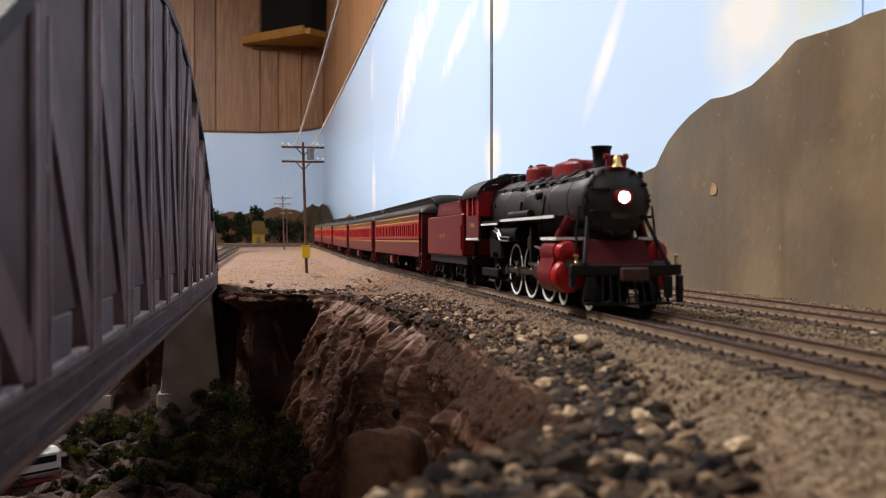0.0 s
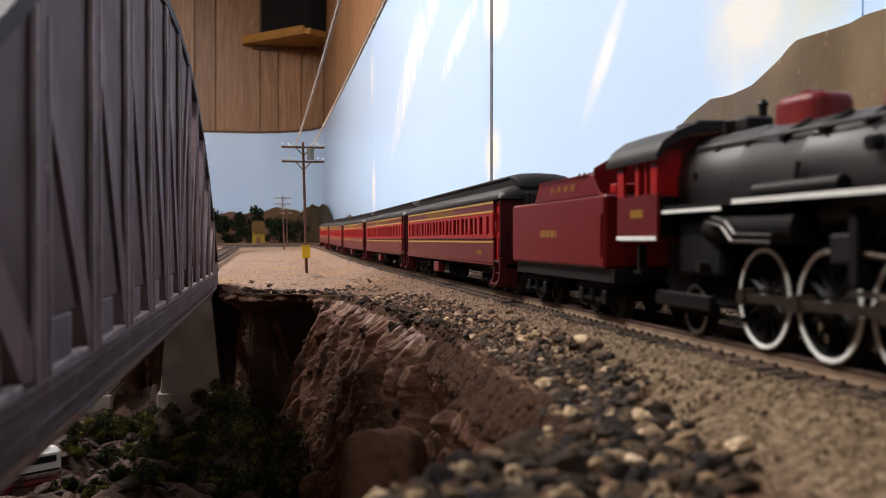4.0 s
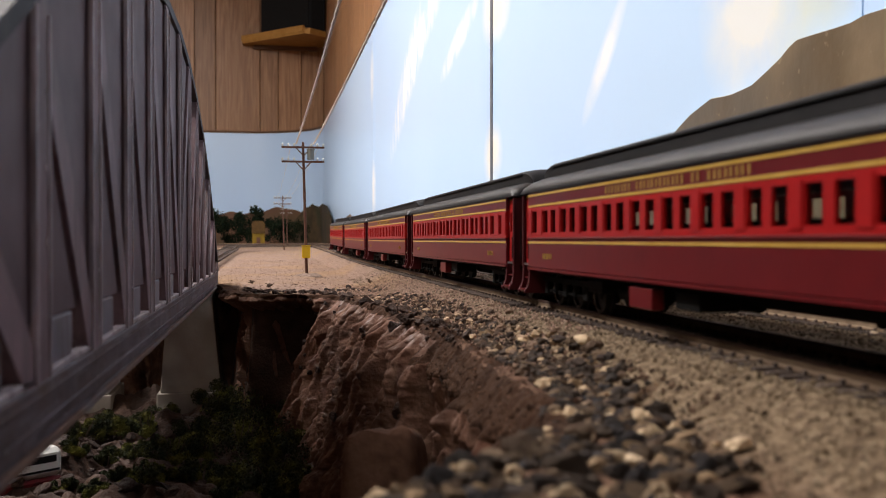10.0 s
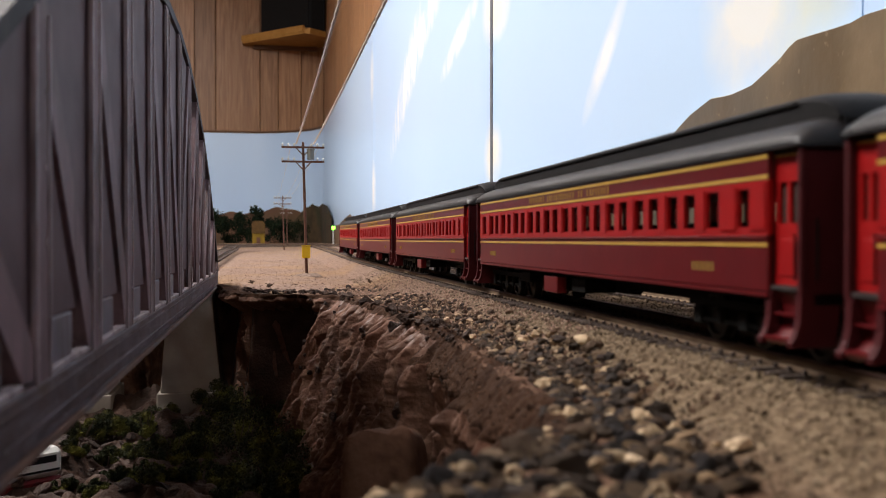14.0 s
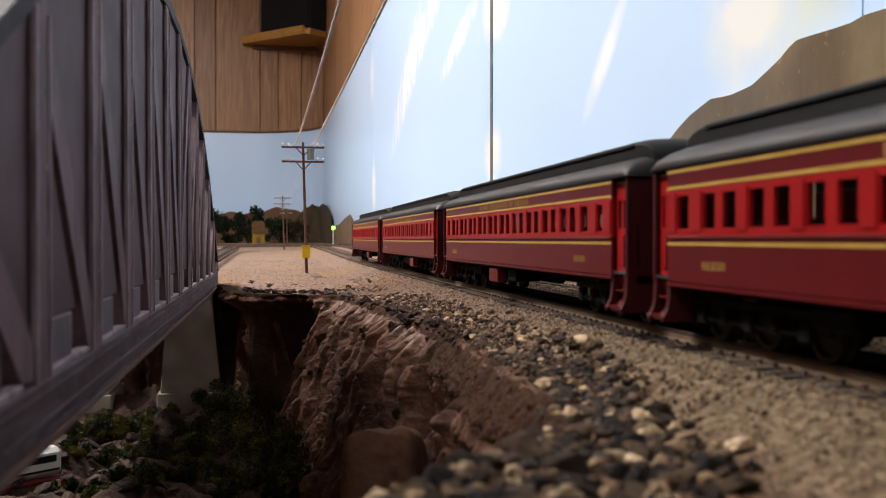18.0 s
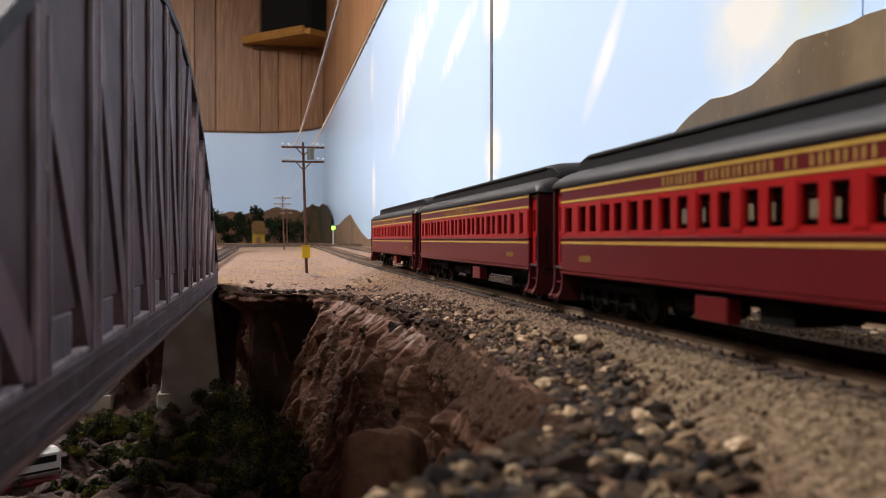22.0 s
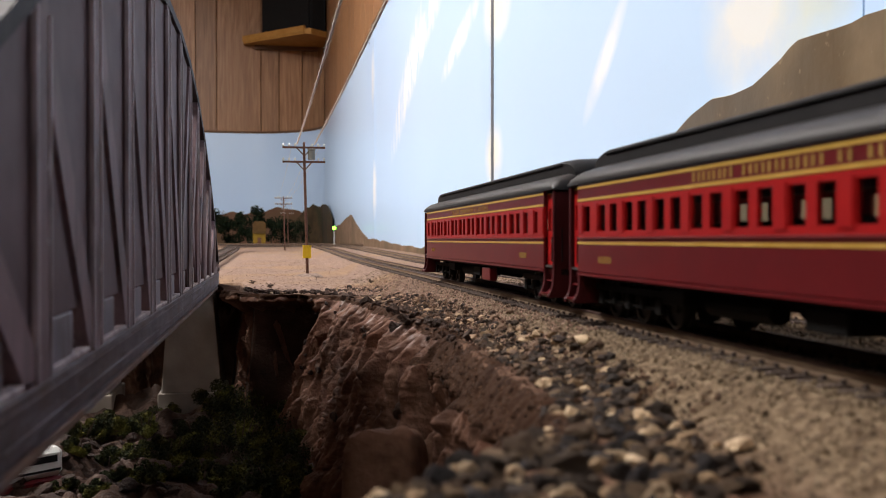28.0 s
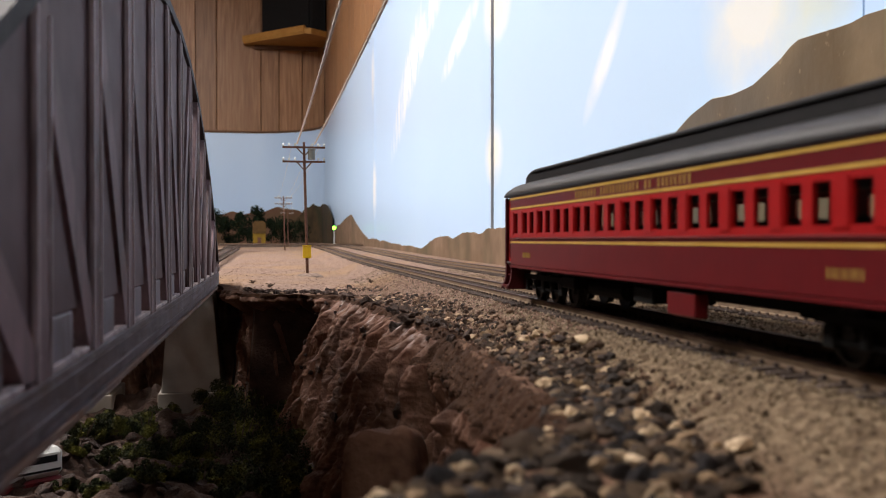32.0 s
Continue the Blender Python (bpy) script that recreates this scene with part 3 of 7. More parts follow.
def make_cliff():
    px, py = np.array(CLIFF).T
    run_ = np.concatenate([[0], np.cumsum(np.hypot(np.diff(px), np.diff(py)))])
    nu, nv = 1150, 150
    su = np.linspace(0, run_[-1], nu)
    x, y = np.interp(su, run_, px), np.interp(su, run_, py)
    ker = np.ones(25) / 25
    x, y = (np.convolve(np.pad(q, 12, mode="edge"), ker, "valid") for q in (x, y))
    tx, ty = np.gradient(x), np.gradient(y)
    tl = np.hypot(tx, ty)
    nx_, ny_ = ty / tl, -tx / tl
    lip = 10
    v = np.concatenate([np.zeros(lip), np.linspace(0, 1, nv - lip)])
    out = np.concatenate([np.linspace(-0.009, 0, lip, endpoint=False), np.zeros(nv - lip)])
    S, V = np.meshgrid(su, v)
    O = np.meshgrid(su, out)[1]
    Yp = np.meshgrid(y, v)[0]
    soft = np.clip((0.335 - Yp) / 0.04, 0, 1)
    soft = soft * soft * (3 - 2 * soft)
    back = np.clip((Yp - 0.535) / 0.02, 0, 1)
    w = V * 0.078
    steep = 0.002 + 0.031 * V
    slope = np.where(V < 0.13, 0.0068 * (V / 0.13) ** 0.9, 0.0068 - 0.006 * np.clip((V - 0.13) / 0.15, 0, 1) + 0.030 * np.clip(V - 0.34, 0, 1))
    under = 0.012 - 0.021 * np.clip((V - 0.05) / 0.10, 0, 1) + 0.010 * V
    d = steep * (1 - soft) * (1 - back) + slope * soft * (1 - back) + under * back
    bend_ = 0.005 * fractal(S, w, 30, 2, 61)
    fold = 1 - 2 * np.abs(fractal(S + bend_ - 0.05 * w, 0.06 * w, 30, 2, 62))
    pleat = 1 - 2.2 * np.abs(fractal(S + 0.6 * bend_ - 0.30 * w, 0.05 * w, 70, 2, 63)) ** 0.8
    thread = 1 - 2.2 * np.abs(fractal(S + 0.4 * bend_ - 0.06 * w, 0.06 * w, 190, 2, 71)) ** 0.8
    crush = 1 - 2 * np.abs(fractal(S + 0.3 * bend_, 0.14 * w, 170, 3, 64))
    pit = np.clip(fractal(S, 0.30 * w, 110, 2, 72) - 0.50, 0, 0.3)
    knob = np.clip(fractal(S, 1.3 * w, 48, 2, 66) - 0.55, 0, 1)
    low = np.clip((V - 0.12) / 0.08, 0, 1)
    amp = np.clip(V * 10, 0, 1) * (1 - 0.88 * soft * (1 - low))
    d = d + amp * (0.0055 * fold + 0.0046 * pleat + 0.0026 * thread + 0.0014 * crush + 0.005 * knob - 0.012 * pit) + 0.0006 * fractal(S, w, 500, 2, 65)
    d = d + O
    side = amp * (0.0020 * fractal(S, 0.5 * w, 60, 2, 67))
    gx = x[None, :] + nx_[None, :] * d + tx[None, :] / tl[None, :] * side
    gy = y[None, :] + ny_[None, :] * d + ty[None, :] / tl[None, :] * side
    flat = -0.0103 + 0.0006 * fractal(S, O, 140, 3, 68) - 0.0006 * np.clip(-O / 0.009, 0, 1)
    gz = flat - w + amp * (0.0008 * fractal(S, w, 130, 3, 69))
    verts = np.stack([gx.ravel(), gy.ravel(), gz.ravel()], 1)
    i = (np.arange(nv - 1)[:, None] * nu + np.arange(nu - 1)[None, :]).ravel()
    faces = np.stack([i, i + nu, i + nu + 1, i + 1], 1)
    ob = from_arrays("canyon_wall", verts.tolist(), faces.tolist(), M_CLIFF, None, True)
    ob.data.materials.append(M_SOIL)
    edge = soft * np.clip((0.17 - V) / 0.05, 0, 1) + np.clip((0.035 - V) / 0.02, 0, 1) + 0.35 * fractal(S, w, 160, 3, 70)
    ob.data.polygons.foreach_set("material_index", (edge[:-1, :-1].ravel() > 0.5).astype(np.int32))
    tagged(ob, "crumpled brown plaster rock wall of the canyon", "cliff", kind="structure")
    return verts[((edge > 0.5) & (Yp < 0.36) & (Yp > 0.13)).ravel()], verts[((V > 0.03) & (V < 0.6) & (Yp > 0.24) & (Yp < 0.56)).ravel()]


soil_points, face_points = make_cliff()

# ---- the room ----


def structure(name, bm, m, label, cat="wall"):
    return tagged(part(name, bm, m), label, cat, kind="structure")


ROOM = (-3.2, 0.236, -2.6, FAR_Y + 0.03)
structure("floor", box(B(), ROOM[0], ROOM[1], ROOM[2], ROOM[3], -1.05, -1.0), M_CARPET, "dark carpeted room floor", "floor")
structure("ceiling", box(B(), ROOM[0], ROOM[1], ROOM[2], ROOM[3], 1.32, 1.37), M_CEIL, "pale tiled room ceiling", "ceiling")
wall_far = structure("wall_far", box(B(), ROOM[0], ROOM[1] + 0.1, ROOM[3], ROOM[3] + 0.1, -1.0, 1.32), M_TRIM, "end wall clad in knotty wood panelling")
wall_side = structure("wall_side", box(B(), ROOM[1], ROOM[1] + 0.1, ROOM[2], ROOM[3], -1.0, 1.32), M_TRIM, "long wall clad in knotty wood panelling")
structure("wall_left", box(B(), ROOM[0] - 0.1, ROOM[0], ROOM[2], ROOM[3], -1.0, 1.32), M_PANEL, "panelled wall across the room")
structure("wall_back", box(B(), ROOM[0] - 0.1, ROOM[1] + 0.1, ROOM[2] - 0.1, ROOM[2], -1.0, 1.32), M_PANEL, "panelled wall behind the layout")
structure("benchwork", box(B(), -0.95, 0.20, -1.75, 4.03, -1.0, -0.16), M_PINE, "wooden bench that carries the model landscape", "bench")

for x0, x1 in ((-1.6, -1.38), (-1.38, -1.2), (-1.2, -1.0), (-1.0, -0.82), (-0.82, -0.62), (-0.62, -0.48), (-0.48, -0.30), (-0.30, -0.215), (-0.215, -0.035), (-0.035, 0.04), (0.04, 0.135), (0.135, 0.229)):
    part("board", box(B(), x0 + 0.0012, x1 - 0.0012, ROOM[3] - 0.008, ROOM[3] - 0.001, 0.3, 1.31, 0.0015), M_PANEL, wall_far)
y = 1.0
k = 0
while y < ROOM[3] - 0.03:
    w = (0.18, 0.09, 0.14, 0.2, 0.11)[k % 5]
    y1 = min(y + w, ROOM[3] - 0.009)
    part("board", box(B(), ROOM[1] - 0.008, ROOM[1] - 0.001, y + 0.0012, y1 - 0.0012, 0.3, 1.31, 0.0015), M_PANEL, wall_side)
    y, k = y1, k + 1
structure("wall_side_plain", box(B(), ROOM[1] - 0.006, ROOM[1] - 0.001, ROOM[2], 0.998, 0.3, 1.31), M_PANEL, "plain wood panelling")

# corner shelf with a dark box in it
shelf = tagged(empty("corner_shelf"), "yellow pine corner shelf on the panelled wall", "shelf")
bm = prism(B(), [(-0.105, 4.073), (-0.105, 4.045), (0.135, 3.80), (0.16, 3.80), (0.226, 3.86), (0.226, 4.073)], "z", 0.828, 0.850)
part("board", bm, M_PINE, shelf, "pine shelf board")
part("lip", prism(B(), [(-0.110, 4.046), (0.130, 3.798), (0.140, 3.808), (-0.100, 4.056)], "z", 0.836, 0.860), M_PINE, shelf)
# added brown strip where only the shelf's shadow lies
part("batten", box(B(), -0.06, 0.2, 4.055, 4.072, 0.812, 0.827), M_TRIM, shelf)
speaker = tagged(empty("corner_speaker"), "black loudspeaker box on the corner shelf", "speaker")
part("case", prism(B(), [(-0.03, 4.07), (-0.03, 4.05), (0.17, 3.88), (0.222, 3.90), (0.222, 4.07)], "z", 0.851, 1.29), M_DARK, speaker)
part("grille", prism(B(), [(-0.02, 4.035), (0.155, 3.885), (0.158, 3.889), (-0.017, 4.039)], "z", 0.88, 1.27), M_DARK, speaker)

for lx, ly, power in LAMPS:
    fx = tagged(empty("ceiling_light", pose(lx, ly, 0)), "long white fluorescent ceiling fixture", "lamp", "ceiling lights")
    part("housing", box(B(), -0.17, 0.17, -0.65, 0.65, 1.285, 1.318, 0.004), M_WHITE, fx)
    part("diffuser", box(B(), -0.14, 0.14, -0.6, 0.6, 1.268, 1.284), glow("lamp diffuser", (1.0, 0.95, 0.88), 6.0), fx)

# ---- the sky backdrop: thin sheets, seams, a coved corner ----
SEAMS = [0.318, 0.901, 1.972]


def sheet_x(y):
    return WALL_X - sum(0.0022 * math.exp(-((y - s) / 0.022) ** 2) for s in SEAMS[1:])


def backdrop_sheet(name, path, top):
    """A bent thin sheet: path gives the room face in plan."""
    bm, th = B(), 0.004
    rows = []
    for i, (x, y) in enumerate(path):
        a, b = Vector(path[max(i - 1, 0)]), Vector(path[min(i + 1, len(path) - 1)])
        d = (b - a).normalized()
        nrm = Vector((d.y, -d.x))
        rows.append([bm.verts.new((*p, z)) for p in (Vector((x, y)), Vector((x, y)) + nrm * th) for z in (-0.09, top)])
    for A, C in zip(rows, rows[1:]):
        bm.faces.new((A[0], A[1], C[1], C[0]))
        bm.faces.new((A[2], C[2], C[3], A[3]))
        bm.faces.new((A[1], A[3], C[3], C[1]))
        bm.faces.new((A[0], C[0], C[2], A[2]))
    for A in (rows[0], rows[-1]):
        bm.faces.new((A[0], A[2], A[3], A[1]))
    bmesh.ops.recalc_face_normals(bm, faces=bm.faces[:])
    ob = part(name, bm, M_SKY, smooth=True)
    return tagged(ob, "pale blue painted sky backdrop sheet with faint clouds and painted seam glare", "backdrop", kind="structure")


def run(y0, y1):
    return [(sheet_x(y), y) for y in np.linspace(y0, y1, max(3, int((y1 - y0) / 0.008)))]


TOP = 0.0205 + 0.442
R = 0.30
arc = [(WALL_X - R + R * math.cos(a), FAR_Y - R + R * math.sin(a)) for a in np.linspace(0, math.pi / 2, 24)]
for i, path in enumerate((run(-1.75, SEAMS[0] - 0.0006), run(SEAMS[0] + 0.0006, SEAMS[1] - 0.0016), run(SEAMS[1] + 0.0016, SEAMS[2] - 0.0006),
                          run(SEAMS[2] + 0.0006, FAR_Y - R - 0.01) + arc + [(-1.0, FAR_Y)])):
    backdrop_sheet("backdrop_%d" % (i + 1), path, TOP)
bm = B()
path = run(-1.75, FAR_Y - R - 0.01) + arc + [(-1.0, FAR_Y)]
for (ax, ay), (bx, by) in zip(path[::4], path[4::4] + [path[-1]]):
    tube(bm, (ax + 0.001, ay, TOP + 0.003), (bx + 0.001, by, TOP + 0.003), 0.0045, n=6)
structure("trim", bm, M_TRIM, "dark brown moulding along the top of the backdrop", "trim")
structure("seam_strip", box(B(), WALL_X - 0.0030, WALL_X + 0.003, SEAMS[1] - 0.0040, SEAMS[1] + 0.0040, -0.01, TOP - 0.003), mat("grey seam strip", (0.10, 0.11, 0.13), (0.15, 0.16, 0.18), 60, 0.5), "dark grey strip over a backdrop seam", "trim")
structure("seam_backing", box(B(), WALL_X + 0.0045, WALL_X + 0.008, 0.2, 2.1, -0.08, TOP), M_BLACK, "dark strip behind the backdrop seams", "trim")


def on_wall(px, py, plane=0.2115):
    """A place on the sky wall, from its bearing and height as seen from the ledge."""
    fwd = 1700 * plane / 0.984 / (px - 476)
    return (fwd - 0.178 * plane) / 0.984, 0.0205 + (425 - py) * fwd / 1700


def ragged(pts, rough):
    """A skyline with small brushed tufts between its corners."""
    rk, out = random.Random(len(pts)), []
    for (ax, ay), (bx, by) in zip(pts, pts[1:]):
        n = max(1, int(abs(bx - ax) / 3.5))
        out += [(ax + (bx - ax) * i / n, ay + (by - ay) * i / n + (rk.uniform(-rough, rough * 0.4) if i else 0.0)) for i in range(n)]
    return out + [pts[-1]]


def cutout(name, pts, m, label, x0, x1):
    outline = [(pts[0][0], -0.06)] + pts + [(pts[-1][0], -0.06)]
    return tagged(part(name, prism(B(), outline, "x", x0, x1), m), label, "backdrop", kind="structure")


BIG = [(1090, 335), (1130, 312), (1165, 295), (1174, 275), (1187, 250), (1204, 228), (1225, 205), (1244, 190), (1262, 176), (1285, 172), (1300, 168), (1318, 160),
       (1335, 152), (1348, 140), (1362, 127), (1385, 105), (1400, 86), (1415, 72), (1450, 61), (1477, 53), (1477.8, 53)]
BIG2 = [(1478, 53), (1510, 42), (1535, 28), (1568, 18), (1700, -20), (2000, -120), (2600, -200)]
cutout("backdrop_hill_1", [on_wall(*p, 0.207) for p in BIG], M_HILL, "grey-brown painted hill board against the sky", 0.2055, 0.2085)
cutout("backdrop_hill_2", [on_wall(*p, 0.207) for p in BIG2] + [(-1.7, 0.4)], M_HILL, "grey-brown painted hill board against the sky", 0.2055, 0.2085)
for pts in (BIG[2:], BIG2):
    rise = [on_wall(a, b - 1.6, 0.2095) for a, b in pts]
    cutout("backdrop_edge", rise, M_WHITE, "pale cut edge of the painted hill board", 0.2088, 0.2096)
py, pz = on_wall(1262, 336, 0.205)
structure("hill_patch", prism(B(), [(py + u * 0.0031, pz + v * 0.0030) for u, v in ((-1, -0.6), (-0.3, -0.9), (0.9, -0.7), (1.0, 0.2), (0.4, 1.0), (-0.5, 0.8), (-1.1, 0.2))], "x", 0.2050, 0.2054), mat("bare patch", (0.33, 0.20, 0.09), (0.38, 0.25, 0.13), 200, 0.8), "bare tan patch in the hill paint", "backdrop")
LOW = [(580, 404), (587, 400), (593, 402), (600, 399), (606, 392), (613, 385), (620, 380), (628, 395), (634, 404), (640, 413), (650, 424), (662, 423), (672, 428), (680, 427), (690, 431), (700, 432), (710, 436),
       (722, 435), (735, 438), (745, 440), (752, 436), (757, 432), (765, 426), (780, 419), (790, 418), (800, 424), (815, 415), (830, 412), (845, 415), (855, 412), (861, 406), (875, 406), (890, 404),
       (930, 392), (980, 372), (1030, 352), (1091, 334)]
cutout("backdrop_hill_3", [on_wall(*p, 0.211) for p in ragged(LOW, 2.2)], M_LOWHILL, "low grey-brown painted hills along the foot of the sky", 0.2098, 0.2125)


def cove_cutout(name, sky, m, label, off):
    """A painted silhouette that follows the coved corner; sky gives bearing and height along it."""
    path = [(WALL_X - off, y) for y in np.arange(3.2, FAR_Y - R, 0.01)]
    path += [(WALL_X - R + (R - off) * math.cos(t), FAR_Y - R + (R - off) * math.sin(t)) for t in np.linspace(0, math.pi / 2, 60)]
    path += [(x, FAR_Y - off) for x in np.arange(WALL_X - R - 0.01, -0.7, -0.01)]
    bm, rows = B(), []
    for x, y in path:
        fwd = y * 0.984 + x * 0.178
        px = 784 + 1700 * (x * 0.984 - y * 0.178) / fwd
        if sky[0][0] <= px <= sky[-1][0]:
            py = float(np.interp(px, [p[0] for p in sky], [p[1] for p in sky]))
            z = 0.0205 + (425 - py) * fwd / 1700
            rows.append([bm.verts.new((x, y, -0.02)), bm.verts.new((x, y, z)), bm.verts.new((x + 0.0008, y + 0.0015, z)), bm.verts.new((x + 0.0008, y + 0.0015, -0.02))])
    for A, C in zip(rows, rows[1:]):
        for i in range(4):
            bm.faces.new((A[i], A[(i + 1) % 4], C[(i + 1) % 4], C[i]))
    bm.faces.new(rows[0]), bm.faces.new(rows[-1])
    bmesh.ops.recalc_face_normals(bm, faces=bm.faces[:])
    return tagged(part(name, bm, m), label, "backdrop", kind="structure")


cove_cutout("backdrop_hill_4", [(200, 380), (300, 386), (378, 383), (395, 379), (410, 374), (430, 380), (445, 376), (460, 378), (475, 372), (490, 366), (505, 370), (525, 372), (541, 380), (560, 385), (590, 400)], M_FARHILL, "hazy russet painted hills on the end backdrop", 0.005)
cove_cutout("backdrop_hill_5", ragged([(505, 402), (520, 392), (532, 380), (541, 368), (548, 366), (553, 361), (560, 365), (566, 366), (573, 361), (580, 365), (584, 377), (589, 389), (596, 396), (604, 402)], 2.5), M_DARKHILL, "dark wooded hill painted in the corner", 0.009)

# ---- tracks ----


def tie_mesh():
    bm = box(B(), -0.0145, 0.0145, -0.0009, 0.0009, -0.0046, -0.0025, 0.0002)
    me = bpy.data.meshes.new("tie")
    bm.to_mesh(me)
    bm.free()
    me.materials.append(M_TIE)
    return me


TIE = tie_mesh()


RAIL_FOOT = [(-0.0011, -0.0025), (0.0011, -0.0025), (0.0011, -0.0021), (0.0003, -0.0018), (0.0003, -0.0007), (-0.0003, -0.0007), (-0.0003, -0.0018), (-0.0011, -0.0021)]
RAIL_HEAD = [(-0.0004, -0.00068), (0.0004, -0.00068), (0.00045, -0.0005), (0.00045, -0.0001), (0.0003, 0), (-0.0003, 0), (-0.00045, -0.0001), (-0.00045, -0.0005)]


def sweep(bm, section, path, offset):
    """A section carried along a plan path (x, y, z) at a sideways offset."""
    rings = []
    for i, p in enumerate(path):
        a, b = Vector(path[max(i - 1, 0)]), Vector(path[min(i + 1, len(path) - 1)])
        d = (b - a).normalized()
        side = Vector((d.y, -d.x, 0)).normalized()
        rings.append([bm.verts.new(Vector(p) + side * (offset + u) + Vector((0, 0, v))) for u, v in section])
    k = len(section)
    for A, C in zip(rings, rings[1:]):
        for i in range(k):
            bm.faces.new((A[i], A[(i + 1) % k], C[(i + 1) % k], C[i]))
    bm.faces.new(rings[0]), bm.faces.new(rings[-1][::-1])
    bmesh.ops.recalc_face_normals(bm, faces=bm.faces[:])
    return bm


def along(path, step):
    """Places and headings at even steps along a path."""
    out, carry = [], 0.0
    for a, b in zip(path, path[1:]):
        a, b = Vector(a), Vector(b)
        length = (b - a).length
        d = (b - a) / length
        s = carry
        while s < length:
            out.append((a + d * s, math.degrees(math.atan2(-d.x, d.y))))
            s += step
        carry = s - length
    return out


def track(path, label, near=(0.05, 1.58), spikes=(0.05, 1.1)):
    root = tagged(empty("railway_track"), label, "track", "tracks", "structure")
    for off in (-GAUGE, GAUGE):
        rail = part("rail", sweep(B(), RAIL_FOOT, path, off), M_DUST, root, "dust-covered rail")
        part("rail_head", sweep(B(), RAIL_HEAD, path, off), M_RAIL, rail, "dark rusty rail head")
    rest, n = B(), 0
    sp = B()
    for p, h in along(path, 0.0053):
        jig = random.uniform(-1.2, 1.2)
        m = Matrix.Translation(p) @ pose(random.uniform(-0.0004, 0.0004), 0, 0, 0, 0, h + jig)
        if near[0] < p.y < near[1] and n < 290:
            share("tie", TIE, root, m)
            n += 1
        else:
            k = len(rest.verts)
            box(rest, -0.0145, 0.0145, -0.0009, 0.0009, -0.0046, -0.0025)
            rest.verts.ensure_lookup_table()
            bmesh.ops.transform(rest, matrix=m, verts=rest.verts[k:]) if k < 4000 else None
            if k >= 4000:
                for v in rest.verts[k:]:
                    v.co = m @ v.co
        if spikes[0] < p.y < spikes[1]:
            for u in (-GAUGE - 0.0014, -GAUGE + 0.0014, GAUGE - 0.0014, GAUGE + 0.0014):
                k = len(sp.verts)
                box(sp, u - 0.00035, u + 0.00035, -0.0004, 0.0004, -0.0026, -0.0018)
                sp.verts.ensure_lookup_table()
                for v in sp.verts[k:]:
                    v.co = m @ v.co
    tagged(part("ties", rest, M_TIE, root), kind="stuff")
    tagged(part("spikes", sp, M_TIE, root), kind="stuff")
    return root


def straight(x, y0, y1, step=0.05):
    return [(x, y, float(rail_z(y))) for y in np.arange(y0, y1, step)]


main_path = straight(MAIN_X, -1.7, 2.3) + [(MAIN_X - 0.5 + 0.5 * math.cos(a), 2.3 + 0.5 * math.sin(a), 0.0115) for a in np.linspace(0.02, 1.75, 30)]
track(main_path, "brown model railway track on tan ballast, the main line")
track(straight(SIDE_X, -1.7, 2.1), "rusty model railway siding beside the painted hill")
BRIDGE_X = -0.067
bridge_path = [(BRIDGE_X, y, float(rail_z(y))) for y in np.arange(0.02, 1.75, 0.05)] + [(BRIDGE_X + 0.42 - 0.42 * math.cos(a), 1.75 + 0.42 * math.sin(a), 0.0112) for a in np.linspace(0.03, 1.2, 20)]
track(bridge_path, "model railway track over the truss bridge", near=(0.6, 1.8), spikes=(0.6, 0.9))

# ---- the truss bridge: two curved-top trusses, floor, bearings ----
T0, T1, PANELS = 0.064, 0.688, 13
CHORD_Z = -0.0108


def chord_top(y):
    u = (abs(y - 0.376) / 0.312) ** (2.2 if y < 0.376 else 2.0)
    return 0.0205 + 0.0845 - 0.100 * u


def beam(bm, p, q, wx, wz):
    """A square bar between two points in one x plane."""
    p, q = Vector(p), Vector(q)
    d = (q - p).normalized()
    s = Vector((1, 0, 0))
    v = d.cross(s).normalized()
    ring = [[bm.verts.new(o + s * a * wx / 2 + v * b * wz / 2) for a, b in ((-1, -1), (1, -1), (1, 1), (-1, 1))] for o in (p, q)]
    for i in range(4):
        bm.faces.new((ring[0][i], ring[0][(i + 1) % 4], ring[1][(i + 1) % 4], ring[1][i]))
    bm.faces.new(ring[0][::-1]), bm.faces.new(ring[1])
    return bm


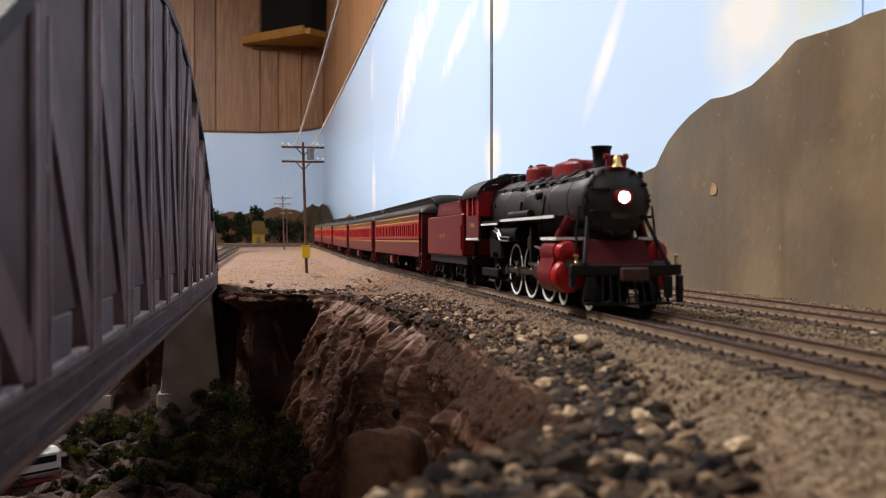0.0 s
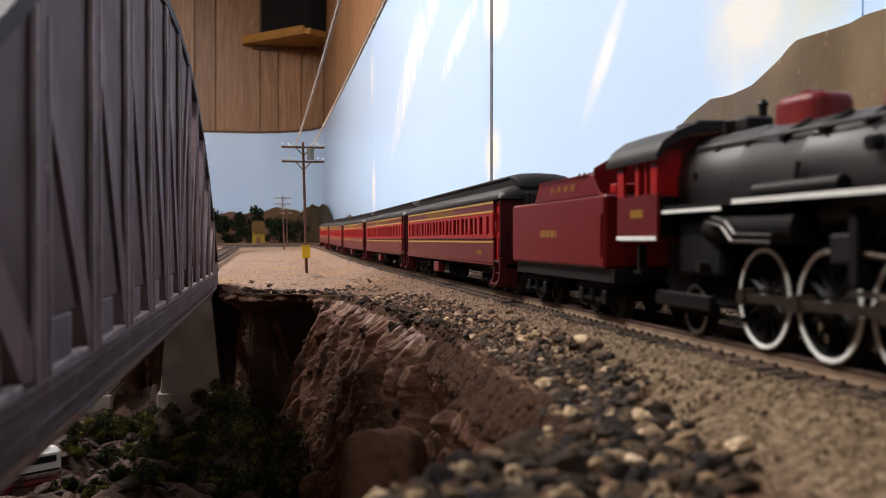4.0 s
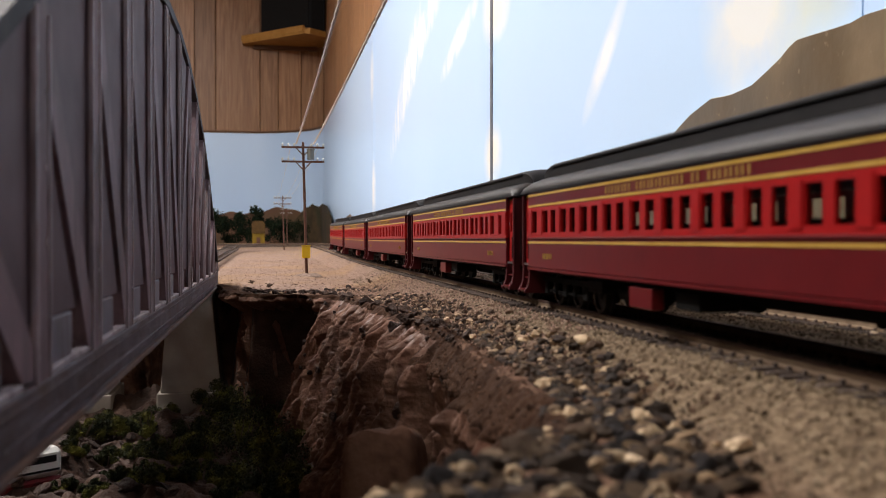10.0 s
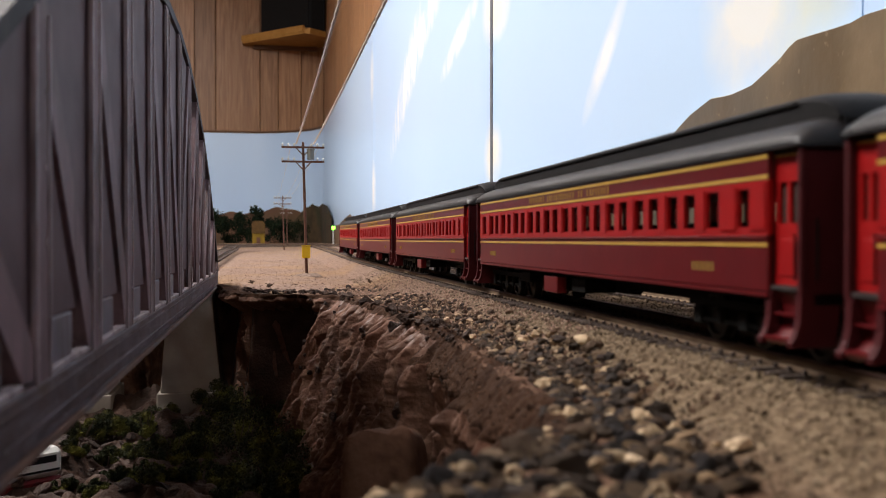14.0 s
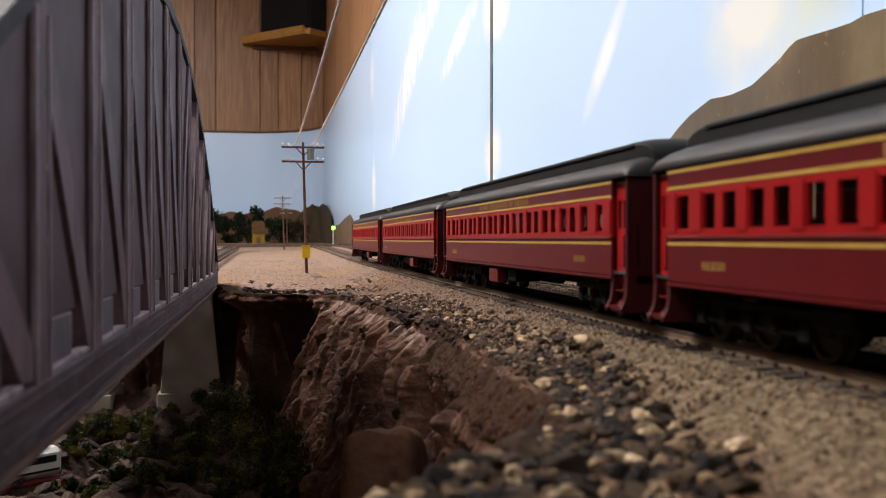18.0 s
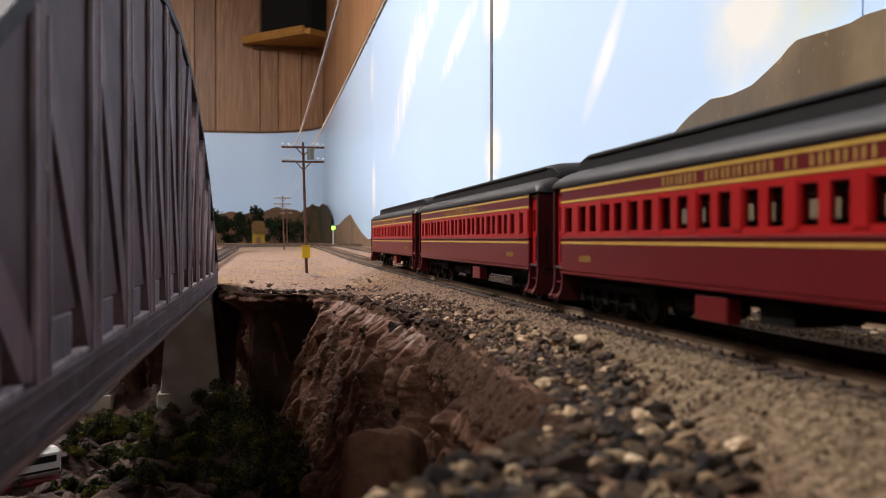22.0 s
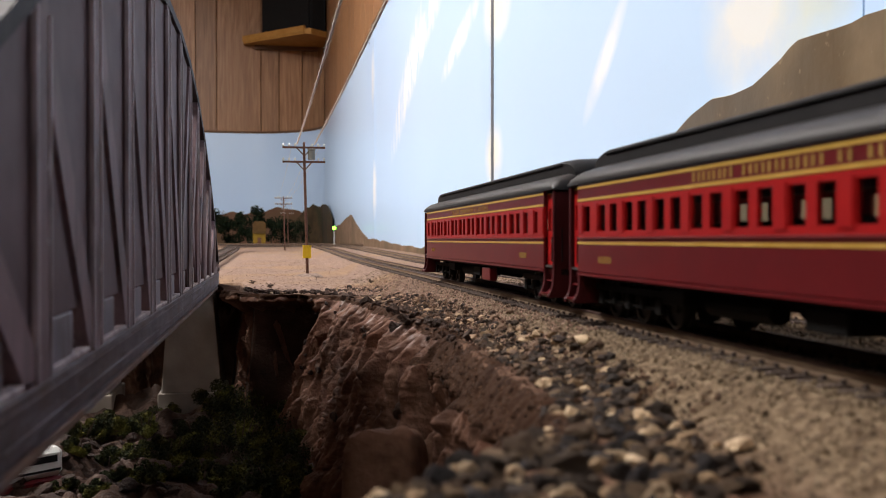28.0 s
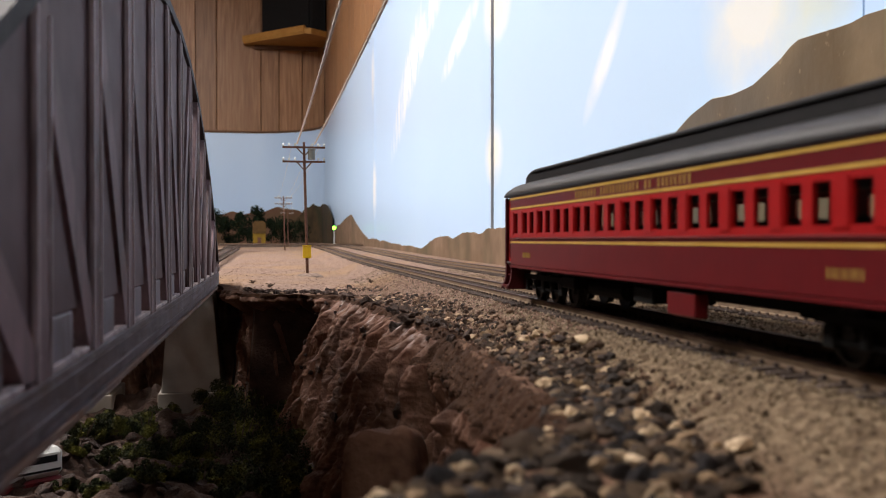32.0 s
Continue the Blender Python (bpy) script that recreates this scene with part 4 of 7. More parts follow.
bridge = tagged(empty("truss_bridge"), "weathered grey steel truss railway bridge over a canyon", "bridge")
ys = [T0 + (T1 - T0) * i / PANELS for i in range(PANELS + 1)]
for fx in (-0.0385, -0.0955):
    part("bottom_chord", box(box(B(), fx - 0.0035, fx + 0.0035, T0, T1, CHORD_Z, CHORD_Z + 0.009, 0.0004), fx - 0.0036, fx + 0.0036, T0, T1, CHORD_Z - 0.0002, CHORD_Z - 0.0001), M_LOWER, bridge, "mottled grey bottom chord")
    part("chord_flange", box(B(), fx - 0.0042, fx + 0.0042, T0, T1, CHORD_Z - 0.0018, CHORD_Z - 0.0003, 0.0002), M_RUST, bridge, "rusty lower flange")
    for a, b in zip(ys, ys[1:]):
        part("top_chord", beam(B(), (fx, a, chord_top(a)), (fx, b, chord_top(b)), 0.0072, 0.0035), M_CHORD, bridge, "black top chord")
    for i, y in enumerate(ys):
        z1 = chord_top(y) - 0.0018
        h = [(-0.0034, -0.0046), (-0.0024, -0.0046), (-0.0024, -0.0008), (0.0024, -0.0008), (0.0024, -0.0046), (0.0034, -0.0046), (0.0034, 0.0046), (0.0024, 0.0046), (0.0024, 0.0008), (-0.0024, 0.0008), (-0.0024, 0.0046), (-0.0034, 0.0046)]
        part("post", prism(B(), [(fx + u, y + v) for u, v in h], "z", CHORD_Z + 0.0091, z1), M_GIRDER, bridge)
        # rivets show as pale dots down the outer face, the flange edges carry pale strips
        if fx > -0.06:
            for v in (-0.0050, 0.0041):
                part("flange_edge", box(B(), fx + 0.0029, fx + 0.0038, y + v, y + v + 0.0008, CHORD_Z + 0.0092, z1 - 0.002), M_EDGE, bridge, "pale flange edge")
            bm = B()
            zz = CHORD_Z + 0.013
            while zz < z1 - 0.003:
                for dy in (-0.003, 0.003):
                    if random.random() < 0.35:
                        tube(bm, (fx + 0.0032, y + dy, zz), (fx + 0.0036, y + dy, zz), 0.00045, n=6)
                zz += 0.006
            part("rivets", bm, M_EDGE, bridge, "pale rivet heads")["kind"] = "stuff"
    for i in range(PANELS):
        a, b = ys[i], ys[i + 1]
        up = i < PANELS / 2
        p = (fx, a if not up else b, CHORD_Z + 0.006)
        q = (fx, b if not up else a, chord_top(b if not up else a) - 0.003)
        part("diagonal", beam(B(), p, q, 0.0066, 0.0082), M_GIRDER, bridge)
        if 2 < i < 10:
            part("counter_brace", beam(B(), (fx, a if up else b, CHORD_Z + 0.006), (fx, b if up else a, chord_top(b if up else a) - 0.003), 0.0044, 0.004), M_GIRDER, bridge)
    # added sheets block the gaps; the shade inside is put into their brown
    for a, b in zip(ys[:8], ys[1:9]) if fx > -0.06 else ():
        za, zb = chord_top(a) - 0.0016, chord_top(b) - 0.0016
        part("web_plate", prism(B(), [(a + 0.0009, CHORD_Z + 0.0185), (b - 0.0009, CHORD_Z + 0.0185), (b - 0.0009, zb), (a + 0.0009, za)], "x", fx + 0.0016, fx + 0.0023), M_GAP, bridge, "added brown sheet standing for shade in the truss gaps")
    for z, d in ((0.0022, 0.0002), (0.0066, 0.0003)):
        part("chord_rib", box(B(), fx + 0.0034, fx + 0.0036 + d, T0, T1, CHORD_Z + z, CHORD_Z + z + 0.0007, 0.0001), M_LOWER, bridge)
    for a, b in zip(ys, ys[1:]):
        # pale low plates stand for the light through the openings between posts
        part("kick_plate", box(B(), fx + 0.0017, fx + 0.0026, a + 0.0055, b - 0.0205, CHORD_Z + 0.0092, CHORD_Z + 0.0182, 0.0003), M_OPENING, bridge, "pale grey plate standing for a lit opening")
        part("toe_angle", box(B(), fx + 0.0010, fx + 0.0033, a + 0.005, b - 0.005, CHORD_Z + 0.0091, CHORD_Z + 0.0103, 0.0002), M_EDGE, bridge)
for y in ys:
    part("floor_beam", box(B(), -0.0918, -0.0422, y - 0.002, y + 0.002, CHORD_Z + 0.0005, CHORD_Z + 0.0085), M_RUST, bridge)
for x in (BRIDGE_X - 0.009, BRIDGE_X + 0.009):
    part("stringer", box(B(), x - 0.002, x + 0.002, T0, T1, CHORD_Z + 0.0086, -0.0047), M_RUST, bridge)
for y in ys[2:-2]:
    part("top_strut", box(B(), -0.092, -0.042, y - 0.0018, y + 0.0018, chord_top(y) - 0.004, chord_top(y) - 0.0005), M_GIRDER, bridge)
# side walkway grating sheets seen between the posts
part("inner_plate", box(B(), -0.0862, -0.0856, T0 + 0.01, T1 - 0.01, CHORD_Z + 0.010, 0.006), M_GIRDER, bridge)

for y, zb in ((0.655, None), (0.078, None)):
    for fx in (-0.0510, -0.1205):
        base = min(zg(fx - 0.012, y), zg(fx + 0.012, y), zg(fx, y - 0.012), zg(fx, y + 0.012)) - 0.004
        if y > 0.5:
            base = -0.0885
        top = CHORD_Z - 0.0018
        pier = tagged(empty("bridge_pier", pose(fx, y, 0)), "tapered grey concrete bridge pier", "pier", "bridge piers")
        foot = base + (0.011 if y > 0.5 else 0.003)
        bm = B()
        lo = [(-0.0175, -0.020), (0.0205, -0.020), (0.0205, 0.03), (-0.0175, 0.03)]
        hi = [(-0.0135, -0.010), (0.0140, -0.010), (0.0140, 0.028), (-0.0135, 0.028)]
        a = [bm.verts.new((u, v, foot)) for u, v in lo]
        b = [bm.verts.new((u, v, top)) for u, v in hi]
        for i in range(4):
            bm.faces.new((a[i], a[(i + 1) % 4], b[(i + 1) % 4], b[i]))
        bm.faces.new(a[::-1]), bm.faces.new(b)
        bmesh.ops.bevel(bm, geom=bm.edges[:], offset=0.0006, segments=1, affect="EDGES")
        part("shaft", bm, M_CONC, pier)
        part("footing", box(B(), -0.0195, 0.0225, -0.022, 0.034, base - 0.01, foot, 0.0006), M_CONC, pier)

# ---- line poles and their twine wires ----


def line_pole(x, y, full=True):
    z0 = zg(x, y)
    root = tagged(empty("telegraph_pole", pose(x, y, z0)), "brown wooden telegraph pole with two cross-arms", "pole", "telegraph poles")
    part("mast", tube(B(), (0.001, 0, -0.012), (-0.0022, 0, 0.112), 0.00135, 0.0010, 8), M_POLE, root, smooth=True)
    for z in (0.1075, 0.0955):
        part("cross_arm", box(B(), -0.020, 0.0155, -0.0019, -0.0007, z - 0.0008, z + 0.0008), M_POLE, root)
        for s in (-1, 1):
            part("brace", tube(B(), (-0.002 + s * 0.0062, -0.0021, z - 0.0004), (-0.0018, -0.0021, z - 0.0072), 0.0005, n=5), M_POLE, root)
        for i in range(8):
            u = -0.0192 + i * 0.0338 / 7
            if abs(u + 0.002) < 0.003:
                continue
            part("insulator", lathe(B(), [(0, 0.0004), (0.0006, 0.0009), (0.0017, 0.0009), (0.0024, 0.0005), (0.0026, 0)], (u, -0.0013, z + 0.0009), "z", 8), M_GLASSW, root, "white glass insulator")
    if full:
        can = part("transformer", lathe(B(), [(0, 0), (0, 0.0030), (0.0078, 0.0030), (0.0082, 0.0034), (0.0092, 0.0034), (0.0096, 0.0015), (0.0098, 0)], (0.0042, -0.001, 0.0972), "z", 14), mat("transformer grey", (0.16, 0.17, 0.16), (0.22, 0.23, 0.21), 200, 0.5), root, "grey transformer can", True)
        part("bushing", tube(B(), (0.0035, -0.001, 0.1069), (0.0035, -0.001, 0.1090), 0.0006, n=6), M_GLASSW, can)
        bx = part("meter_box", box(B(), -0.0033, 0.0037, -0.0035, -0.0008, 0.0148, 0.0246, 0.0004), M_YELLOW, root, "bright yellow box strapped to the mast")
        part("lid", box(B(), -0.0035, 0.0039, -0.0039, -0.0007, 0.0247, 0.0255), M_YELLOW, bx)
    return root


heap = B()
lathe(heap, [(-0.004, 0.0150), (-0.0005, 0.0140), (0.0003, 0.0115), (0.0012, 0.0075), (0.0019, 0.0035), (0.0021, 0)], (0.0305, 0.815, zg(0.0305, 0.815)), "z", 40)
for v in heap.verts:
    v.co.z += 0.0009 * noise.fractal(v.co * 220, 1.0, 2.0, 3)
    v.co.x += 0.005 * noise.noise(v.co * 90)
    v.co.y += 0.004 * noise.noise(v.co * 70)
structure("dirt_mound", heap, mat("grey-pink grit", (0.13, 0.090, 0.070), (0.29, 0.21, 0.165), 420, 0.95, bump=0.0006, bscale=900), "low heap of grit round a pole's foot", "ground")
POLES = [(0.0305, 0.815), (0.030, 2.00), (0.052, 2.80)]
for i, (x, y) in enumerate(POLES):
    line_pole(x, y, i == 0)
for i, u in enumerate((-0.0080, 0.0066)):
    bm = B()
    x, y, z = POLES[0][0] + u, POLES[0][1], zg(*POLES[0]) + 0.1105
    def at(t, k):
        return Vector((x + 0.0006 * math.sin(t * 9.0) + 0.00018 * math.cos(k), y - t * 1.5, z - 0.004 * math.sin(math.pi * t) + 0.00018 * math.sin(k)))
    for side in (0.0, math.pi):
        bend(bm, [at(a / 300, side + a * 0.9) for a in range(301)], 0.00042, 5)
    for a in range(1500):
        t = random.random()
        o = at(t, random.uniform(0, 6.28))
        tube(bm, o, o + Vector((random.uniform(-1, 1), random.uniform(-1.5, 1.5), random.uniform(-1, 1))) * 0.0013, 0.00006, n=3)
    tagged(part("twine_wire", bm, M_WIRE), "pale fuzzy twine strung as a telegraph wire", "wire", "telegraph wires")
for i, u in enumerate((-0.012, 0.004, 0.012)):
    bm = B()
    for a, b in zip(POLES, POLES[1:]):
        za, zb = zg(*a) + 0.1105, zg(*b) + 0.1105
        pts = [(a[0] + u + (b[0] - a[0]) * t, a[1] + (b[1] - a[1]) * t, za + (zb - za) * t - 0.006 * math.sin(math.pi * t)) for t in np.linspace(0, 1, 9)]
        bend(bm, pts, 0.00016, 4)
    tagged(part("twine_wire", bm, M_WIRE), "thin pale wire between distant telegraph poles", "wire", "telegraph wires")

# ---- green signal by the line ----
sx, sy = 0.155, 2.36
sg = tagged(empty("railway_signal", pose(sx, sy, zg(sx, sy))), "grey signal mast with a lit green lamp", "signal")
part("base", box(B(), -0.004, 0.004, -0.004, 0.004, -0.004, 0.004, 0.0006), M_CONC, sg)
part("mast", tube(B(), (0, 0, 0.004), (0, 0, 0.040), 0.0014, n=8), mat("signal silver", (0.5, 0.5, 0.48), (0.4, 0.4, 0.39), 200, 0.4), sg)
part("ladder", tube(B(), (0.003, 0.001, 0.003), (0.003, 0.001, 0.036), 0.0004, n=5), M_BLACK, sg)
part("head", tube(B(), (0, -0.002, 0.043), (0, 0.003, 0.043), 0.0062, n=16), M_BLACK, sg)
part("lens", lathe(B(), [(-0.0022, 0.0048), (-0.0035, 0.0034), (-0.0040, 0)], (0, 0, 0.043), "y", 14), glow("green signal lamp", (0.22, 1.0, 0.05), 6.0), sg, "glowing green lens")

# ---- trees, shed and bushes ----


def clump(bm, c, r, n, leaf):
    """Small leaf cards in a loose ball."""
    for _ in range(n):
        d = Vector((random.gauss(0, 1), random.gauss(0, 1), random.gauss(0, 1))).normalized() * r * random.random() ** 0.4
        o = Vector(c) + d
        u = Vector((random.gauss(0, 1), random.gauss(0, 1), random.gauss(0, 1))).normalized()
        v = u.orthogonal().normalized() * leaf * random.uniform(0.6, 1.3)
        w = u.cross(v).normalized() * leaf * random.uniform(0.5, 1.1)
        bm.faces.new([bm.verts.new(o + a) for a in (-v, w * 0.8, v * 1.1, -w)])


def tree(x, y, h, spread, m, seed):
    rnd = random.Random(seed)
    z0 = zg(x, y)
    root = tagged(empty("model_tree", pose(x, y, z0)), "dark green model tree with a bushy crown", "tree", "far trees")
    bm = B()
    tube(bm, (0, 0, -0.006), (0, 0, h * 0.5), h * 0.03, h * 0.018, 7)
    ends = []
    for i in range(7):
        a = rnd.uniform(0, 6.28)
        zz = h * rnd.uniform(0.25, 0.5)
        e = (math.cos(a) * spread * rnd.uniform(0.4, 0.8), math.sin(a) * spread * rnd.uniform(0.4, 0.8), h * rnd.uniform(0.15, 0.85))
        tube(bm, (0, 0, zz), e, h * 0.012, h * 0.005, 5)
        ends.append(e)
    part("trunk", bm, M_BARK, root)
    bm = B()
    random.seed(seed)
    for e in ends + [(0, 0, h * 0.85)]:
        clump(bm, e, spread * rnd.uniform(0.45, 0.8), 170, h * 0.032)
    part("crown", bm, m, root)
    return root


for i, (x, y, h, s) in enumerate([(-0.195, 3.45, 0.125, 0.045), (-0.16, 3.6, 0.11, 0.03), (-0.108, 3.55, 0.12, 0.035), (-0.072, 3.5, 0.105, 0.034), (-0.052, 3.62, 0.15, 0.028), (0.036, 3.5, 0.10, 0.04),
                                  (0.075, 3.55, 0.085, 0.03), (-0.24, 3.5, 0.13, 0.04), (0.005, 3.66, 0.10, 0.025), (-0.30, 3.5, 0.12, 0.05), (0.11, 3.5, 0.08, 0.03)]):
    tree(x, y, h, s, M_DARKLEAF, 40 + i)

shx, shy = -0.035, 3.36
shed = tagged(empty("trackside_shed", pose(shx, shy, zg(shx, shy))), "small yellow shed with a brown roof by the trees", "shed")
part("wall", box(B(), -0.021, 0.021, -0.02, 0.02, -0.006, 0.042, 0.0005), mat("dull yellow paint", (0.17, 0.105, 0.010), (0.24, 0.150, 0.016), 90, 0.7), shed)
part("roof", prism(B(), [(-0.023, 0.0425), (0.023, 0.0425), (0.022, 0.076), (0.015, 0.084), (-0.015, 0.084), (-0.022, 0.076)], "y", -0.024, 0.024), mat("shed roof", (0.075, 0.042, 0.014), (0.11, 0.062, 0.020), 80, 0.8), shed)
part("door", box(B(), -0.006, 0.006, -0.0212, -0.0202, -0.004, 0.028), M_POLE, shed)


def bush(x, y, r, n, seed, m=None):
    random.seed(seed)
    while zg(x, y) > -0.055 and y > 0.3:
        y -= 0.01
    z0 = zg(x, y)
    root = tagged(empty("canyon_bush", pose(x, y, z0)), "mossy green bush in the shaded canyon", "bush", "canyon bushes")
    bm = B()
    for i in range(5):
        a = random.uniform(0, 6.28)
        tube(bm, (0, 0, -0.006), (math.cos(a) * r * 0.6, math.sin(a) * r * 0.6, r * random.uniform(0.5, 0.9)), 0.0006, 0.0003, 4)
    part("stem", bm, M_BARK, root)
    bm = B()
    for i in range(16):
        a, q = random.uniform(0, 6.28), r * random.random() ** 0.5
        clump(bm, (math.cos(a) * q, math.sin(a) * q, r * random.uniform(0.1, 0.9) * (1 - 0.5 * (q / r) ** 2)), r * 0.30, n // 16, 0.00060)
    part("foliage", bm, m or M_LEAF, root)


# mossy bushes; the small low ones are added to darken the floor
BUSHES = [(-0.064, 0.51, 0.009), (-0.036, 0.505, 0.010), (-0.056, 0.475, 0.009), (-0.066, 0.445, 0.008), (-0.044, 0.44, 0.009), (-0.022, 0.435, 0.009), (-0.08, 0.50, 0.008), (-0.05, 0.53, 0.010), (0.020, 0.420, 0.013), (0.004, 0.415, 0.015), (-0.014, 0.418, 0.013), (0.012, 0.395, 0.012), (-0.030, 0.425, 0.010), (-0.028, 0.60, 0.017), (-0.015, 0.57, 0.020), (0.002, 0.555, 0.018), (-0.068, 0.555, 0.013), (-0.050, 0.50, 0.014), (-0.016, 0.50, 0.022), (0.006, 0.50, 0.020), (-0.002, 0.45, 0.020), (-0.028, 0.45, 0.014),
          (-0.034, 0.53, 0.016), (0.016, 0.47, 0.014), (-0.085, 0.56, 0.013), (-0.097, 0.53, 0.010), (-0.062, 0.60, 0.015), (-0.078, 0.525, 0.011), (-0.092, 0.48, 0.007), (-0.106, 0.46, 0.006), (-0.070, 0.42, 0.007), (-0.088, 0.435, 0.006), (-0.06, 0.44, 0.007), (-0.075, 0.47, 0.008), (-0.045, 0.42, 0.008)]
for i, (x, y, r) in enumerate(BUSHES):
    bush(x, y, r, 6400, 90 + i)

# brown plaster boulder on the canyon floor
bm = B()
bmesh.ops.create_icosphere(bm, subdivisions=4, radius=1.0)
for v in bm.verts:
    c = v.co.normalized()
    k = (abs(c.x) ** 8 + abs(c.y) ** 8 + abs(c.z) ** 8) ** 0.125
    q = c / k * (1 + 0.05 * noise.fractal(c * 2.2, 1.0, 2.0, 4) + 0.012 * noise.fractal(c * 9.0, 1.0, 2.0, 3))
    v.co = Vector((q.x * 0.0104 * (1 - 0.10 * q.z), q.y * 0.0110, q.z * 0.0165))
bd = tagged(part("boulder", bm, mat("brown plaster", (0.115, 0.058, 0.035), (0.165, 0.088, 0.056), 60, 0.75, bump=0.0008, bscale=350, spec=0.12, c3=(0.060, 0.027, 0.016), big=90), None, "", True), "smooth brown boulder at the foot of the canyon wall", "rock")
bd.matrix_basis = pose(0.0305, 0.252, -0.0465, -14, -4, -18)

# a white and maroon model bus on the canyon floor
cx, cy = -0.1364, 0.4313
mc = tagged(empty("model_bus", pose(cx, cy, zg(cx, cy) - 0.0005, 0, 0, -50)), "white and maroon model bus parked in the canyon", "bus")
part("body", box(B(), -0.013, 0.011, -0.004, 0.05, 0.0015, 0.0060, 0.0012), M_MAROON, mc, "maroon lower body")
part("roof", box(B(), -0.013, 0.011, -0.004, 0.05, 0.0061, 0.0190, 0.0022), M_WHITE, mc, "white upper body")
part("belt_line", box(B(), 0.01105, 0.0113, -0.002, 0.048, 0.0088, 0.0098), M_DARK, mc, "dark belt line")
for k in range(3):
    part("window", box(B(), 0.01105, 0.0114, 0.001 + 0.016 * k, 0.0145 + 0.016 * k, 0.0128, 0.0158, 0.0001), M_DARK, mc)
for u in (-0.013, 0.009):
    for v in (0.006, 0.038):
        part("wheel", tube(B(), (u, v, 0.001), (u + 0.002, v, 0.001), 0.004, n=14), M_BLACK, mc)

# ---- the train. Each vehicle: its front at y = 0, rails at z = 0, centre line at x = 0 ----
SPEED = 0.0454


def loft(bm, rings, cap=True):
    vs = [[bm.verts.new(p) for p in r] for r in rings]
    k = len(rings[0])
    fs = []
    for A, C in zip(vs, vs[1:]):
        for i in range(k):
            fs.append(bm.faces.new((A[i], A[(i + 1) % k], C[(i + 1) % k], C[i])))
    if cap:
        fs += [bm.faces.new(vs[0][::-1]), bm.faces.new(vs[-1])]
    bmesh.ops.recalc_face_normals(bm, faces=fs)
    return bm


def wheelset(r, name, parent, y, half=0.0078, spoked=False):
    bm = B()
    for s in (-1, 1):
        lathe(bm, [(-0.0008, 0), (-0.0008, r * 0.9), (-0.0008, r + 0.0007), (-0.0002, r + 0.0007), (0.0000, r), (0.0016, r), (0.0017, r * 0.82), (0.0010, r * 0.76), (0.0011, r * 0.3), (0.0019, r * 0.26), (0.0019, 0)] if s > 0 else
              [(0.0008, 0), (0.0008, r + 0.0007), (0.0002, r + 0.0007), (0.0000, r), (-0.0016, r), (-0.0017, r * 0.82), (-0.0010, r * 0.76), (-0.0011, r * 0.3), (-0.0019, r * 0.26), (-0.0019, 0)], (s * half, 0, 0), "x", 20)
    tube(bm, (-half, 0, 0), (half, 0, 0), 0.0012, n=8)
    ob = part(name, bm, M_WHEEL, parent, smooth=True)
    ob.matrix_basis = pose(0, y, r)
    return ob


def bars(bm, x, y0, z, words, h, w, gap, side):
    """Lettering as plain upright bars, two to a letter."""
    a, b = sorted((x, x + side * 0.00012))
    y, k = y0, w * 0.24
    for n in words:
        for i in range(n):
            box(bm, a, b, y, y + k, z, z + h)
            box(bm, a, b, y + w - k, y + w, z, z + h)
            y += w + gap
        y += gap * 2.2
    return bm


COACH_L = 0.248
WIN = [0.2332] + [v for k in range(10) for v in (0.2216 - 0.0183 * k, 0.2134 - 0.0183 * k)] + [0.0384, 0.0264]


def win_half(w):
    """Half the width of a window: the washroom's is narrow."""
    return 0.0020 if w < 0.03 else 0.00255


def truck(parent, y, n_axles, label, r=0.0052):
    """Two side frames, springs and boxes on a bolster, with their wheelsets."""
    bm = box(B(), -0.010, 0.010, y - 0.003, y + 0.003, 0.0065, 0.0088)
    half = 0.0095 * (n_axles - 1)
    for s in (-1, 1):
        x0, x1 = sorted((s * 0.0118, s * 0.0132))
        box(bm, x0, x1, y - half - 0.005, y + half + 0.005, 0.0072, 0.0088)
        box(bm, x0, x1, y - half, y + half, 0.0042, 0.0050)
        for i in range(n_axles):
            c = y - half + 2 * half * i / (n_axles - 1)
            box(bm, s * 0.0119 if s > 0 else -0.0137, 0.0137 if s > 0 else -0.0119, c - 0.0017, c + 0.0017, 0.0034, 0.0072, 0.0003)
            if i:
                tube(bm, (s * 0.0128, c - half / max(n_axles - 1, 1), 0.0042), (s * 0.0128, c - half / max(n_axles - 1, 1), 0.0072), 0.0013, n=8)
        box(bm, *sorted((s * 0.0117, s * 0.009)), y - 0.0022, y + 0.0022, 0.0066, 0.0082)
    t = part("truck", bm, M_TRUCK, parent, label)
    return t, [wheelset(r, "wheelset", t, y - half + 2 * half * i / (n_axles - 1)) for i in range(n_axles)]


